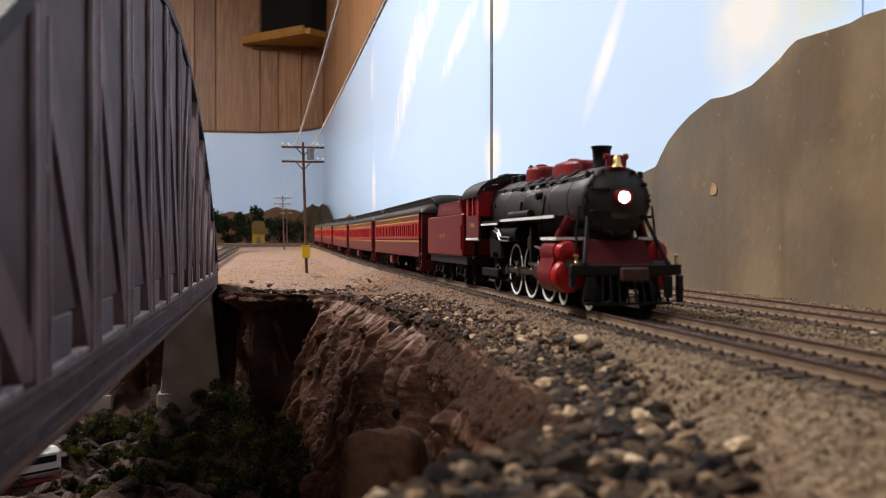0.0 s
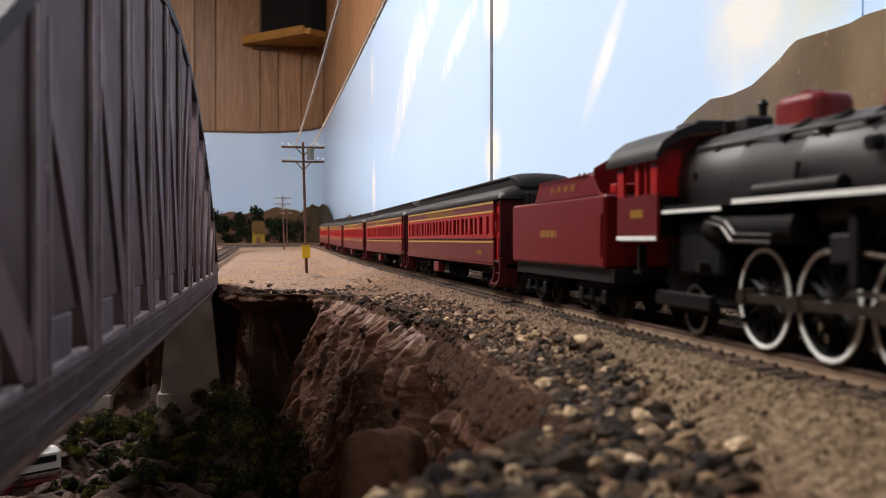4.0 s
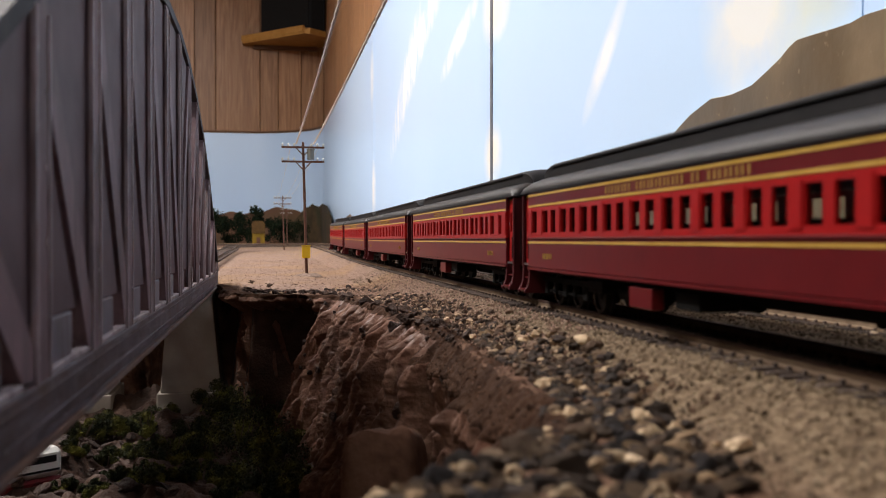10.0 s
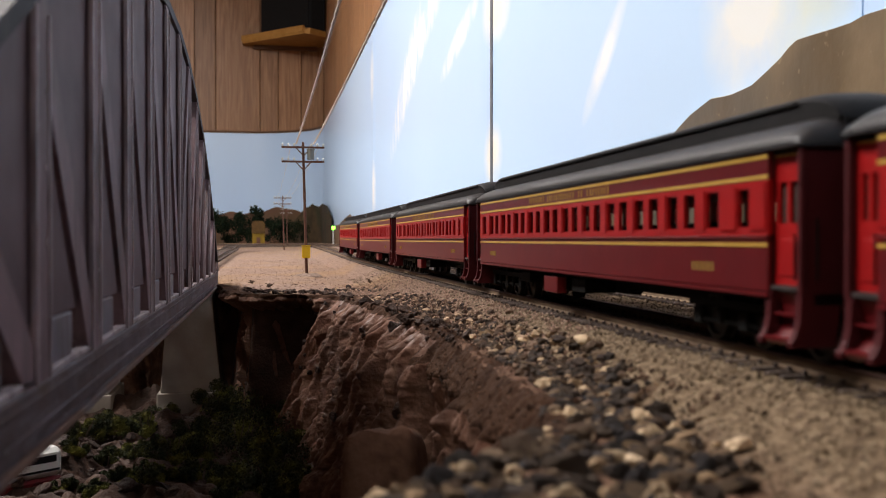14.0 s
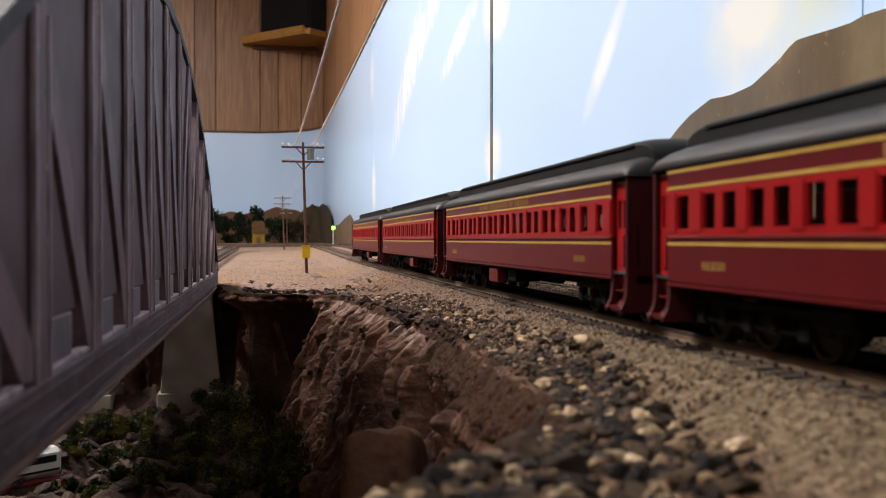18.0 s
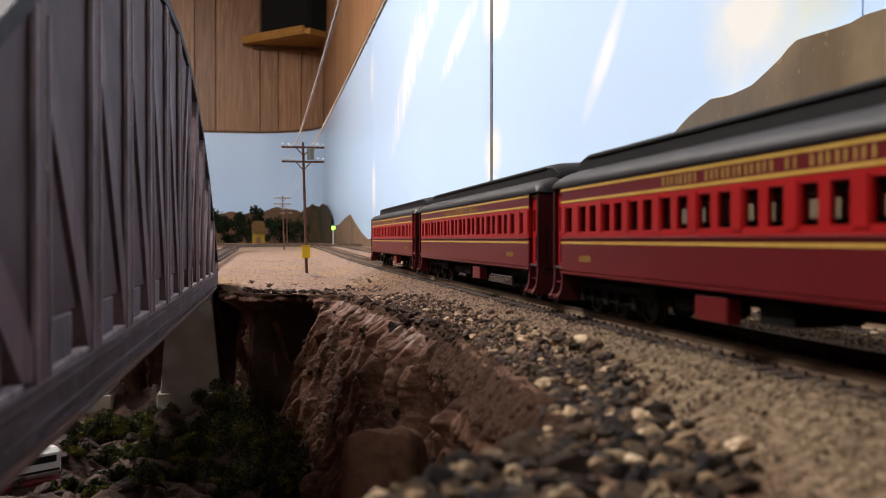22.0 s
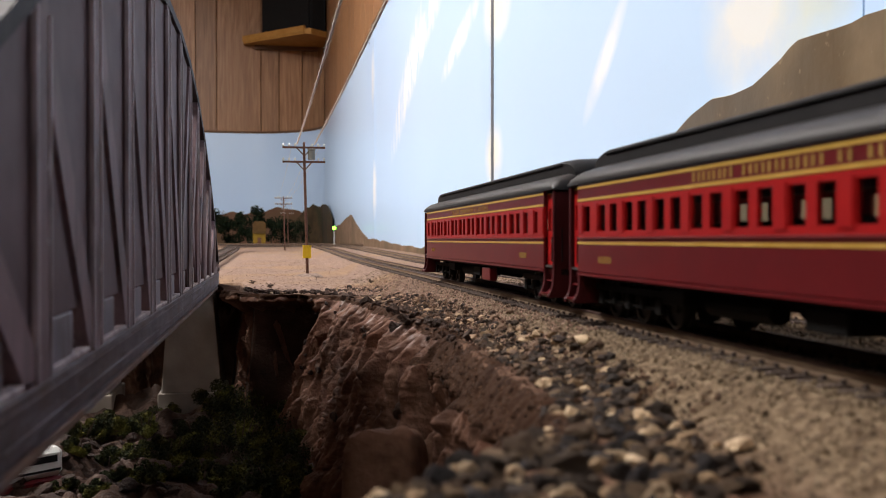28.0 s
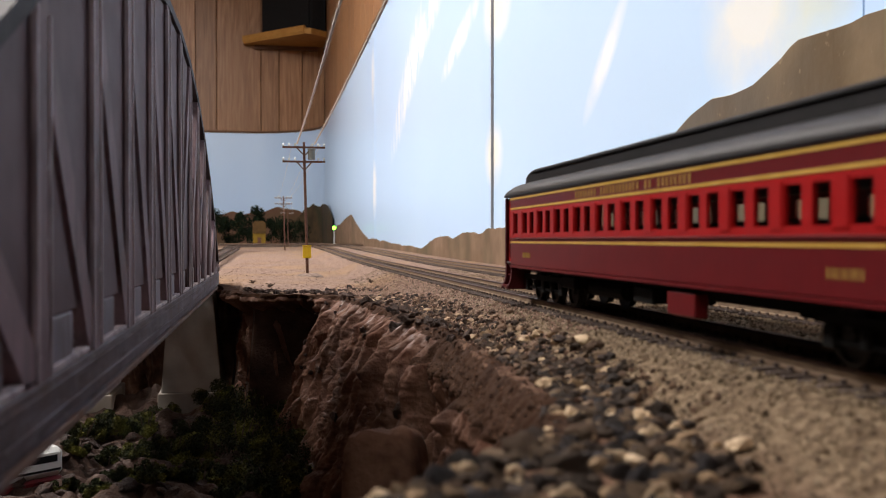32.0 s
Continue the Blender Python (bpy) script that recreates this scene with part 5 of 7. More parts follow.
def make_coach():
    c = tagged(empty("passenger_coach"), "maroon and red model passenger coach with gold stripes and black roof", "coach", "coaches of the train")
    ya, yb = 0.0178, 0.2408
    y_end = (0.0079, 0.2488)
    W = 0.0175
    part("underframe", box(B(), -0.0150, 0.0150, y_end[0], y_end[1], 0.0100, 0.0118), M_TRUCK, c)
    part("cabin_floor", box(B(), -0.0160, 0.0160, y_end[0] + 0.001, y_end[1] - 0.001, 0.0119, 0.0135), M_INT, c)
    for s in (-1, 1):
        x0, x1 = sorted((s * W, s * (W - 0.0010)))
        part("lower_side", box(B(), x0, x1, ya, yb, 0.0117, 0.0205, 0.0002), M_MAROON, c, "dark maroon lower side")
        xb = sorted((s * (W + 0.0003), s * (W - 0.0006)))
        part("belt_rail", box(B(), xb[0], xb[1], ya, yb, 0.0206, 0.0212, 0.0001), M_MAROON, c)
        part("sill_rail", box(B(), *sorted((s * (W + 0.0002), s * (W - 0.0006))), ya, yb, 0.0109, 0.0116), M_MAROON, c)
        bm = box(B(), x0, x1, ya, yb, 0.02125, 0.0226)
        box(bm, x0, x1, ya, yb, 0.0294, 0.0307)
        edges = [ya] + [e for w in sorted(WIN) for e in (w - win_half(w), w + win_half(w))] + [yb]
        for a, b in zip(edges[::2], edges[1::2]):
            box(bm, x0, x1, a, b, 0.0226, 0.0294)
        # posts between the windows of a pair stand back, the wide piers are proud
        for a, b in zip(edges[::2], edges[1::2]):
            if b - a > 0.0046:
                box(bm, *sorted((s * W, s * (W + 0.00025))), a + 0.0006, b - 0.0006, 0.0222, 0.0300)
        part("window_band", bm, M_RED, c, "bright red band between the windows")
        part("letterboard", box(B(), x0, x1, ya, yb, 0.0308, 0.0354), M_MAROON, c)
        so = sorted((s * W, s * (W + 0.00012)))
        for z, h in ((0.0193, 0.00065), (0.0308, 0.0007), (0.0342, 0.0007)):
            part("stripe", box(B(), so[0], so[1], ya, yb, z, z + h), M_GOLD, c, "gold stripe")
        for w in WIN:
            g = win_half(w)
            part("pane", box(B(), *sorted((s * (W - 0.0007), s * (W - 0.0009))), w - g, w + g, 0.0226, 0.0294), M_GLASS, c)
            part("sash", box(B(), *sorted((s * (W - 0.0001), s * (W - 0.0006))), w - g - 0.0002, w + g + 0.0002, 0.0221, 0.0227), M_RED, c)
        bm = bars(B(), s * W, 0.095, 0.0319, (4, 1, 6, 4) if s < 0 else (4, 6, 1, 4), 0.0019, 0.0031, 0.0013, s)
        part("painted_name", bm, M_LETTER, c, "small gold lettering bars")["kind"] = "stuff"
        for y0 in (0.0380, 0.2150):
            part("painted_marking", bars(B(), s * W, y0, 0.0146, (4,), 0.0017, 0.0018, 0.0006, s), M_LETTER, c, "small gold bars")["kind"] = "stuff"
        for y0, y1, ye in ((y_end[0] + 0.0013, ya - 0.0003, y_end[0]), (yb + 0.0003, y_end[1] - 0.0013, y_end[1])):
            xd = sorted((s * (W - 0.0012), s * (W - 0.0021)))
            mid = (y0 + y1) / 2
            d = part("vestibule_door", box(B(), xd[0], xd[1], y0, y1, 0.0130, 0.0232), M_RED, c, "red vestibule door with two narrow windows")
            part("header", box(B(), xd[0], xd[1], y0, y1, 0.0300, 0.0345), M_RED, d)
            for a, b in ((y0, y0 + 0.0013), (mid - 0.0005, mid + 0.0005), (y1 - 0.0013, y1)):
                part("stile", box(B(), xd[0], xd[1], a, b, 0.0232, 0.0300), M_RED, d)
            part("panel", box(B(), *sorted((s * (W - 0.0012), s * (W - 0.0010))), y0 + 0.0016, y1 - 0.0016, 0.0145, 0.0205, 0.0001), M_RED, d)
            part("stripe", box(B(), *sorted((s * (W - 0.0012), s * (W - 0.0011))), y0, y1, 0.0342, 0.0346), M_GOLD, d, "gold stripe")
            part("threshold", box(B(), *sorted((s * (W - 0.0004), s * (W - 0.0050))), y0, y1, 0.0122, 0.0129), M_STEEL, d)
            part("grab_iron", tube(B(), (s * (W - 0.0002), y0 + 0.0006, 0.014), (s * (W - 0.0002), y0 + 0.0006, 0.0215), 0.0002, n=5), M_BLACK, d)
            part("pane", box(B(), *sorted((s * (W - 0.0018), s * (W - 0.0020))), y0 + 0.0013, y1 - 0.0013, 0.0232, 0.0300), M_INT, d)
            # boarding steps: two plates that flare out at the foot, a back plate and treads
            scoop = [(0.0166, 0.0118), (0.0156, 0.0098), (0.0152, 0.0076), (0.0156, 0.0058), (0.0168, 0.0046), (0.0187, 0.0041)]
            scoop += [(u - 0.0007, v - 0.0007) for u, v in scoop[::-1]]
            st = part("steps", prism(B(), [(s * u, v) for u, v in scoop], "y", y0, y1), M_MAROON, c, "maroon flared boarding steps")
            side = [(0.0100, 0.0121), (0.0172, 0.0121), (0.0173, 0.0095), (0.0174, 0.0076), (0.0178, 0.0058), (0.0184, 0.0046), (0.0189, 0.0041), (0.0188, 0.0033), (0.0112, 0.0033)]
            for yy in (y0 - 0.0013, y1 - 0.0003):
                part("step_side", prism(B(), [(s * u, v) for u, v in (side if s > 0 else side[::-1])], "y", yy, yy + 0.0016), M_END, st)
            part("tread", box(B(), *sorted((s * 0.0160, s * 0.0187)), y0 + 0.0003, y1 - 0.0003, 0.0042, 0.0046), M_MAROON, st)
            part("tread", box(B(), *sorted((s * 0.0152, s * 0.0168)), y0 + 0.0003, y1 - 0.0003, 0.0080, 0.0084), M_MAROON, st)
    for ye, sgn in ((y_end[0], 1), (y_end[1], -1)):
        lo, hi = sorted((ye, ye + sgn * 0.0011))
        ew = part("end_wall", box(B(), -0.0172, 0.0172, lo, hi, 0.0116, 0.0352, 0.0004), M_END, c, "dark maroon end wall")
        for s in (-1, 1):
            part("corner_post", box(B(), *sorted((s * 0.0174, s * 0.0165)), *sorted((ye - sgn * 0.0003, ye + sgn * 0.0012)), 0.0116, 0.0352, 0.0003), M_END, ew)
            part("end_handrail", tube(B(), (s * 0.0150, ye - sgn * 0.0009, 0.014), (s * 0.0150, ye - sgn * 0.0009, 0.024), 0.0002, n=5), M_BLACK, ew)
        dp = part("diaphragm", box(B(), -0.0078, 0.0078, *sorted((ye - sgn * 0.0005, ye - sgn * 0.0070)), 0.0118, 0.0372, 0.0006), M_BLACK, c, "black end diaphragm")
        for k in range(3):
            u = ye - sgn * (0.0016 + 0.0022 * k)
            part("fold", box(B(), -0.0084, 0.0084, u - 0.0005, u + 0.0005, 0.0114, 0.0378, 0.0003), M_BLACK, dp)
        part("coupler", box(B(), -0.0014, 0.0014, *sorted((ye, ye - sgn * 0.0085)), 0.0075, 0.0097), M_BLACK, c)
        part("brake_hose", bend(B(), [(-0.0035, ye, 0.0095), (-0.0036, ye - sgn * 0.002, 0.0075), (-0.0034, ye - sgn * 0.0045, 0.0058)], 0.0005, 6), M_BLACK, c)
    # roof: the lower slopes turn down over the end walls, the raised middle rolls off in a hood
    prof = [(0.0180, 0.0354), (0.0181, 0.0361), (0.0173, 0.0376), (0.0150, 0.0392), (0.0108, 0.0406), (0.0, 0.0416)]
    ring = prof + [(-a, b) for a, b in prof[-2::-1]]
    ends = [(0.0070, 0.04), (0.0072, 0.30), (0.0079, 0.62), (0.0094, 0.85), (0.0120, 0.96), (0.0155, 1.0)]
    ends += [(y_end[0] + y_end[1] - y, k) for y, k in ends[::-1]]
    part("roof", loft(B(), [[(a * (0.97 + 0.03 * k), y, 0.0354 + (b - 0.0354) * k) for a, b in ring] for y, k in ends]), M_ROOF, c, "grey-black lower roof", True)
    up = [(0.0108, 0.0398), (0.0108, 0.0440), (0.0100, 0.0448), (0.0060, 0.0456), (0.0, 0.0459)]
    ring = up + [(-a, b) for a, b in up[::-1][1:]]
    ends = [(0.0078, -0.25), (0.0088, 0.20), (0.0105, 0.55), (0.0132, 0.80), (0.0165, 0.94), (0.0205, 1.0)]
    ends += [(y_end[0] + y_end[1] - y, k) for y, k in ends[::-1]]
    cl = part("clerestory", loft(B(), [[(a * (0.92 + 0.08 * k), y, 0.0400 + (b - 0.0400) * k) for a, b in ring] for y, k in ends]), M_CLERE, c, "raised black clerestory roof", True)
    for s in (-1, 1):
        part("gutter", box(B(), *sorted((s * 0.01085, s * 0.0113)), 0.0200, 0.2367, 0.0436, 0.0441), M_CLERE, cl)
    # seats that show as dark shapes through the windows
    first = None
    for k in range(11):
        for s in (-1, 1):
            if first is None:
                first = part("seat", box(box(B(), -0.006, 0.006, 0, 0.0016, 0.0136, 0.0240, 0.0003), -0.006, 0.006, -0.006, 0, 0.0136, 0.0172, 0.0003), M_INT, c, "dark seat")
                first.matrix_basis = pose(s * 0.0092, 0.026 + 0.0182 * k, 0)
            else:
                share("seat", first.data, c, pose(s * 0.0092, 0.026 + 0.0182 * k, 0))
    for s in (-1, 1):
        bx = part("battery_box", box(B(), *sorted((s * 0.0168, s * 0.0138)), -0.0069, 0.0069, 0.0047, 0.0097, 0.0003), M_MAROON, c, "maroon battery box")
        bx.location.y = 0.1012
    part("air_tank", tube(B(), (0.006, 0.135, 0.0068), (0.006, 0.165, 0.0068), 0.0026, n=12), M_TRUCK, c)
    part("air_tank", tube(B(), (-0.009, 0.150, 0.0070), (-0.009, 0.176, 0.0070), 0.0023, n=12), M_TRUCK, c)
    for y0, y1, x0, x1, z0 in ((0.120, 0.132, -0.015, -0.006, 0.0058), (0.070, 0.088, 0.002, 0.014, 0.0052), (0.180, 0.192, -0.014, -0.004, 0.0062)):
        part("equipment_box", box(B(), x0, x1, y0, y1, z0, 0.0097, 0.0003), M_TRUCK, c)
    part("center_sill", box(B(), -0.004, 0.004, 0.02, COACH_L - 0.02, 0.0070, 0.0097), M_TRUCK, c)
    for y in (0.034, COACH_L - 0.034):
        truck(c, y, 3, "black six-wheel truck")
    return c


coach = make_coach()
coaches = [coach] + [copy_thing(coach, Matrix()) for _ in range(4)]
for c in coaches[:3]:
    for ob in c.children:
        if ob.name.startswith("battery_box"):
            ob.location.y = 0.1472
gate = part("rear_gate", B(), M_BLACK, coaches[4], "black rear platform gate")
bm = B()
for s in (-1, 1):
    bend(bm, [(s * 0.0165, COACH_L + 0.0008, 0.0135), (s * 0.0165, COACH_L + 0.0030, 0.0135), (s * 0.0165, COACH_L + 0.0030, 0.0225), (s * 0.0165, COACH_L + 0.0008, 0.0225)], 0.0003, 5)
bm.to_mesh(gate.data)
bm.free()

# ---- locomotive ----
loco = tagged(empty("steam_locomotive"), "black and red model steam locomotive with lit headlight", "locomotive")
BZ = 0.0319
part("frame", box(B(), -0.0055, 0.0055, 0.018, 0.146, 0.0060, 0.0200), M_BLACK, loco)
part("boiler", lathe(B(), [(0.046, 0.0107), (0.047, 0.0109), (0.0485, 0.0109), (0.049, 0.0106), (0.078, 0.0107), (0.0785, 0.0110), (0.080, 0.0110), (0.0805, 0.0107), (0.100, 0.0117), (0.1005, 0.0116), (0.1015, 0.0116), (0.102, 0.0117), (0.1275, 0.0119)], (0, 0, BZ), "y", 40), M_BOILER, loco, "", True)
part("smokebox", lathe(B(), [(0.014, 0.0060), (0.014, 0.0096), (0.0145, 0.0103), (0.016, 0.0107), (0.0280, 0.0107), (0.0282, 0.0109), (0.0292, 0.0109), (0.0294, 0.0107), (0.0458, 0.0107)], (0, 0, BZ), "y", 40), M_BOILER, loco, "", True)
door = part("smokebox_door", lathe(B(), [(0.0115, 0), (0.0117, 0.0035), (0.0126, 0.0072), (0.0139, 0.0086), (0.0141, 0.0092)], (0, 0, BZ), "y", 32), M_BOILER, loco, "", True)
for i in range(12):
    a = 2 * math.pi * i / 12
    part("dog", box(B(), math.cos(a) * 0.0095 - 0.0005, math.cos(a) * 0.0095 + 0.0005, 0.0128, 0.0142, BZ + math.sin(a) * 0.0095 - 0.0005, BZ + math.sin(a) * 0.0095 + 0.0005), M_BLACK, door)
for i in range(20):
    a = 2 * math.pi * (i + 0.5) / 20
    part("rim_bolt", tube(B(), (math.cos(a) * 0.0100, 0.0143, BZ + math.sin(a) * 0.0100), (math.cos(a) * 0.0100, 0.0136, BZ + math.sin(a) * 0.0100), 0.00035, n=6), M_BLACK, door)
for z in (-0.0032, 0.0032):
    part("hinge", box(B(), -0.0090, -0.0030, 0.0108, 0.0116, BZ + z - 0.0005, BZ + z + 0.0005, 0.0002), M_BLACK, door)
hl = part("headlight", lathe(B(), [(0.0125, 0), (0.0125, 0.0023), (0.0080, 0.0025), (0.0077, 0.0021)], (0, 0, BZ + 0.0008), "y", 24), M_TENDER, loco, "red round headlight housing", True)
part("lens", lathe(B(), [(0.0081, 0.0017), (0.0076, 0.0012), (0.0074, 0)], (0, 0, BZ + 0.0008), "y", 20), glow("headlight lamp", (1.0, 0.97, 0.93), 14.0), hl, "glowing white lens")
part("number_board", box(B(), -0.0028, 0.0028, 0.0112, 0.0121, BZ - 0.0052, BZ - 0.0036), M_ROD, loco, "dull bronze plate")
part("smokestack", lathe(B(), [(0.0090, 0.0040), (0.0098, 0.0029), (0.0105, 0.0025), (0.0160, 0.0028), (0.0166, 0.0032), (0.0172, 0.0032), (0.0172, 0.0023), (0.012, 0.0020)], (0, 0.0275, BZ), "z", 24), M_BLACK, loco, "flared black smokestack", True)
for y0, y1, h, lab in ((0.0400, 0.0680, 0.0146, "long red sand dome"), (0.085, 0.1005, 0.0157, "red steam dome")):
    m = (y0 + y1) / 2
    rings = []
    for k, g in ((0.0080, 1.10), (0.0096, 1.03), (0.0104, 1.0), (h - 0.0020, 0.99), (h - 0.0010, 0.95), (h - 0.0003, 0.84), (h, 0.60)):
        rings.append([((0.0052 * g) * math.copysign(abs(math.cos(t)) ** 0.6, math.cos(t)), m + (y1 - y0) / 2 * g * math.copysign(abs(math.sin(t)) ** 0.6, math.sin(t)), BZ + k) for t in np.linspace(0, 2 * math.pi, 25)[:-1]])
    d = part("dome", loft(B(), rings), M_TENDER, loco, lab, True)
    part("hatch", lathe(B(), [(0, 0.0022), (0.0007, 0.0022), (0.0010, 0.0012), (0.0011, 0)], (0, m, BZ + h), "z", 14), M_TENDER, d)
bell = part("bell_bracket", B(), M_TENDER, loco, "red bell bracket")
bm = box(B(), -0.0030, 0.0030, 0.0138, 0.0168, BZ + 0.0082, BZ + 0.0104, 0.0006)
for s in (-1, 1):
    box(bm, *sorted((s * 0.0021, s * 0.0030)), 0.0140, 0.0162, BZ + 0.0100, BZ + 0.0136, 0.0003)
    tube(bm, (s * 0.0024, 0.0151, BZ + 0.0130), (s * 0.0036, 0.0151, BZ + 0.0130), 0.0009, n=10)
box(bm, -0.0024, 0.0024, 0.0158, 0.0166, BZ + 0.0100, BZ + 0.0136, 0.0003)
bm.to_mesh(bell.data)
bm.free()
part("bell", lathe(B(), [(0.0098, 0.0019), (0.0102, 0.0016), (0.0112, 0.0012), (0.0124, 0.0011), (0.0132, 0.0005), (0.0138, 0)], (0, 0.0142, BZ), "z", 16), M_BRASS, bell, "polished brass bell", True)
for s in (-1, 1):
    # running boards with white edges
    part("running_board", box(B(), *sorted((s * 0.0085, s * 0.0155)), 0.026, 0.126, 0.0272, 0.0278), M_BLACK, loco)
    part("board_edge", box(B(), *sorted((s * 0.01552, s * 0.0158)), 0.0255, 0.0940, 0.0271, 0.0280), M_WHITE, loco, "white running board edge")
    part("board_edge", box(B(), *sorted((s * 0.01552, s * 0.0158)), 0.0985, 0.127, 0.0261, 0.0269), M_WHITE, loco, "white running board edge")
    part("front_board", box(B(), *sorted((s * 0.0085, s * 0.0168)), 0.019, 0.0355, 0.0206, 0.0212), M_BLACK, loco)
    part("board_edge", box(B(), *sorted((s * 0.01682, s * 0.0171)), 0.019, 0.0355, 0.0204, 0.0213), M_WHITE, loco, "white step board edge")
    part("board_edge", box(B(), *sorted((s * 0.0085, s * 0.0168)), 0.0186, 0.01895, 0.0204, 0.0213), M_WHITE, loco, "white step board edge")
    # cylinder block: lower cylinder, valve chest above
    shell = [(0.0085, 0.0203), (0.0138, 0.0206)]
    shell += [(0.0138 + 0.0038 * math.cos(t), 0.0168 + 0.0038 * math.sin(t)) for t in np.linspace(1.3, -0.5, 9)]
    shell += [(0.0134 + 0.0052 * math.cos(t), 0.0098 + 0.0052 * math.sin(t)) for t in np.linspace(0.45, -2.4, 14)] + [(0.0085, 0.0090)]
    cy = part("cylinder", prism(B(), [(s * u, v) for u, v in shell], "y", 0.0206, 0.0345), M_TENDER, loco, "deep red cylinder block", True)
    part("cylinder_head", lathe(B(), [(0.0206, 0.0047), (0.0205, 0.0050), (0.0185, 0.0050), (0.0168, 0.0046), (0.0160, 0.0030), (0.0157, 0)], (s * 0.0134, 0, 0.0098), "y", 24), M_RED, cy, "bright red cylinder cover", True)
    part("valve_head", lathe(B(), [(0.0206, 0.0032), (0.0205, 0.0034), (0.0182, 0.0034), (0.0168, 0.0030), (0.0161, 0.0016), (0.0159, 0)], (s * 0.0138, 0, 0.0168), "y", 20), M_RED, cy, "bright red valve cover", True)
    part("valve_tail", tube(B(), (s * 0.0138, 0.0346, 0.0168), (s * 0.0138, 0.0395, 0.0168), 0.0019, 0.0014, 12), M_RED, cy)
    part("piston_gland", tube(B(), (s * 0.0134, 0.0346, 0.0098), (s * 0.0134, 0.0370, 0.0098), 0.0018, n=10), M_BLACK, cy)
    part("guide_bar", box(B(), *sorted((s * 0.0128, s * 0.0142)), 0.037, 0.060, 0.0120, 0.0127), M_ROD, loco)
    part("steam_pipe", tube(B(), (s * 0.0106, 0.0248, 0.0272), (s * 0.0134, 0.0276, 0.0209), 0.0017, n=12), M_MAROON, loco, "maroon steam pipe")
    # bracing rods to the pilot beam
    part("deck_step", prism(B(), [(0.0088, 0.0125), (0.0180, 0.0125), (0.0180, 0.0150), (0.0105, 0.0140)], "x", *sorted((s * 0.0094, s * 0.0150))), M_BLACK, loco)
    part("grab_rail", bend(B(), [(s * 0.0112, 0.0150, BZ - 0.0015), (s * 0.0120, 0.0150, 0.0235), (s * 0.0126, 0.0140, 0.0150)], 0.00035, 5), M_BLACK, loco)
    part("marker_lamp", lathe(B(), [(0, 0.0008), (0.0016, 0.0008), (0.0019, 0.0005), (0.0021, 0)], (s * 0.0082, 0.0165, BZ + 0.0068), "z", 10), M_BLACK, loco)
    part("smokebox_brace", tube(B(), (s * 0.0085, 0.0150, BZ - 0.0040), (s * 0.0125, 0.0062, 0.0136), 0.0006, n=6), M_BLACK, loco)
    part("handrail", bend(B(), [(s * 0.0070, 0.0150, BZ + 0.0084), (s * 0.0088, 0.022, BZ + 0.0074), (s * 0.0094, 0.080, BZ + 0.0076), (s * 0.0098, 0.121, BZ + 0.0080)], 0.00042, 5), M_BLACK, loco)
    for i in range(7):
        y = 0.036 + i * 0.0125
        part("boiler_step", tube(B(), (s * 0.0046, y, BZ + 0.0102), (s * 0.0098, y + 0.0012, BZ + 0.0066), 0.00075, n=6), M_BLACK, loco)
    part("air_reservoir", tube(B(), (s * 0.0122, 0.075, 0.0226), (s * 0.0122, 0.108, 0.0226), 0.0029, n=14), M_TRUCK, loco, "", True)
    part("injector_pipe", bend(B(), [(s * 0.0156, 0.102, 0.0248), (s * 0.0156, 0.097, 0.0240), (s * 0.0156, 0.093, 0.0215), (s * 0.0156, 0.080, 0.0212)], 0.00035, 5), M_STEEL, loco)
    part("injector_pipe", bend(B(), [(s * 0.0158, 0.104, 0.0238), (s * 0.0158, 0.098, 0.0230), (s * 0.0158, 0.094, 0.0202), (s * 0.0158, 0.080, 0.0200)], 0.00035, 5), M_STEEL, loco)
    part("firebox_side", box(B(), *sorted((s * 0.0056, s * 0.0128)), 0.104, 0.124, 0.0130, 0.0255, 0.0008), M_TRUCK, loco)
    part("valve_hanger", box(B(), *sorted((s * 0.0112, s * 0.0136)), 0.0585, 0.0610, 0.0130, 0.0255, 0.0003), M_TRUCK, loco)
    part("pilot_step", box(B(), *sorted((s * 0.0152, s * 0.0168)), 0.0055, 0.0072, 0.0026 if s > 0 else 0.0072, 0.0102), M_BLACK, loco)
    part("flag_stand", lathe(B(), [(0, 0.0006), (0.0006, 0.0006), (0.0008, 0.0004), (0.0020, 0.0004), (0.0022, 0.0008), (0.0027, 0.0008), (0.003, 0)], (s * 0.0150, 0.0062, 0.0135), "z", 10), M_BRASS, loco, "brass marker lamp")
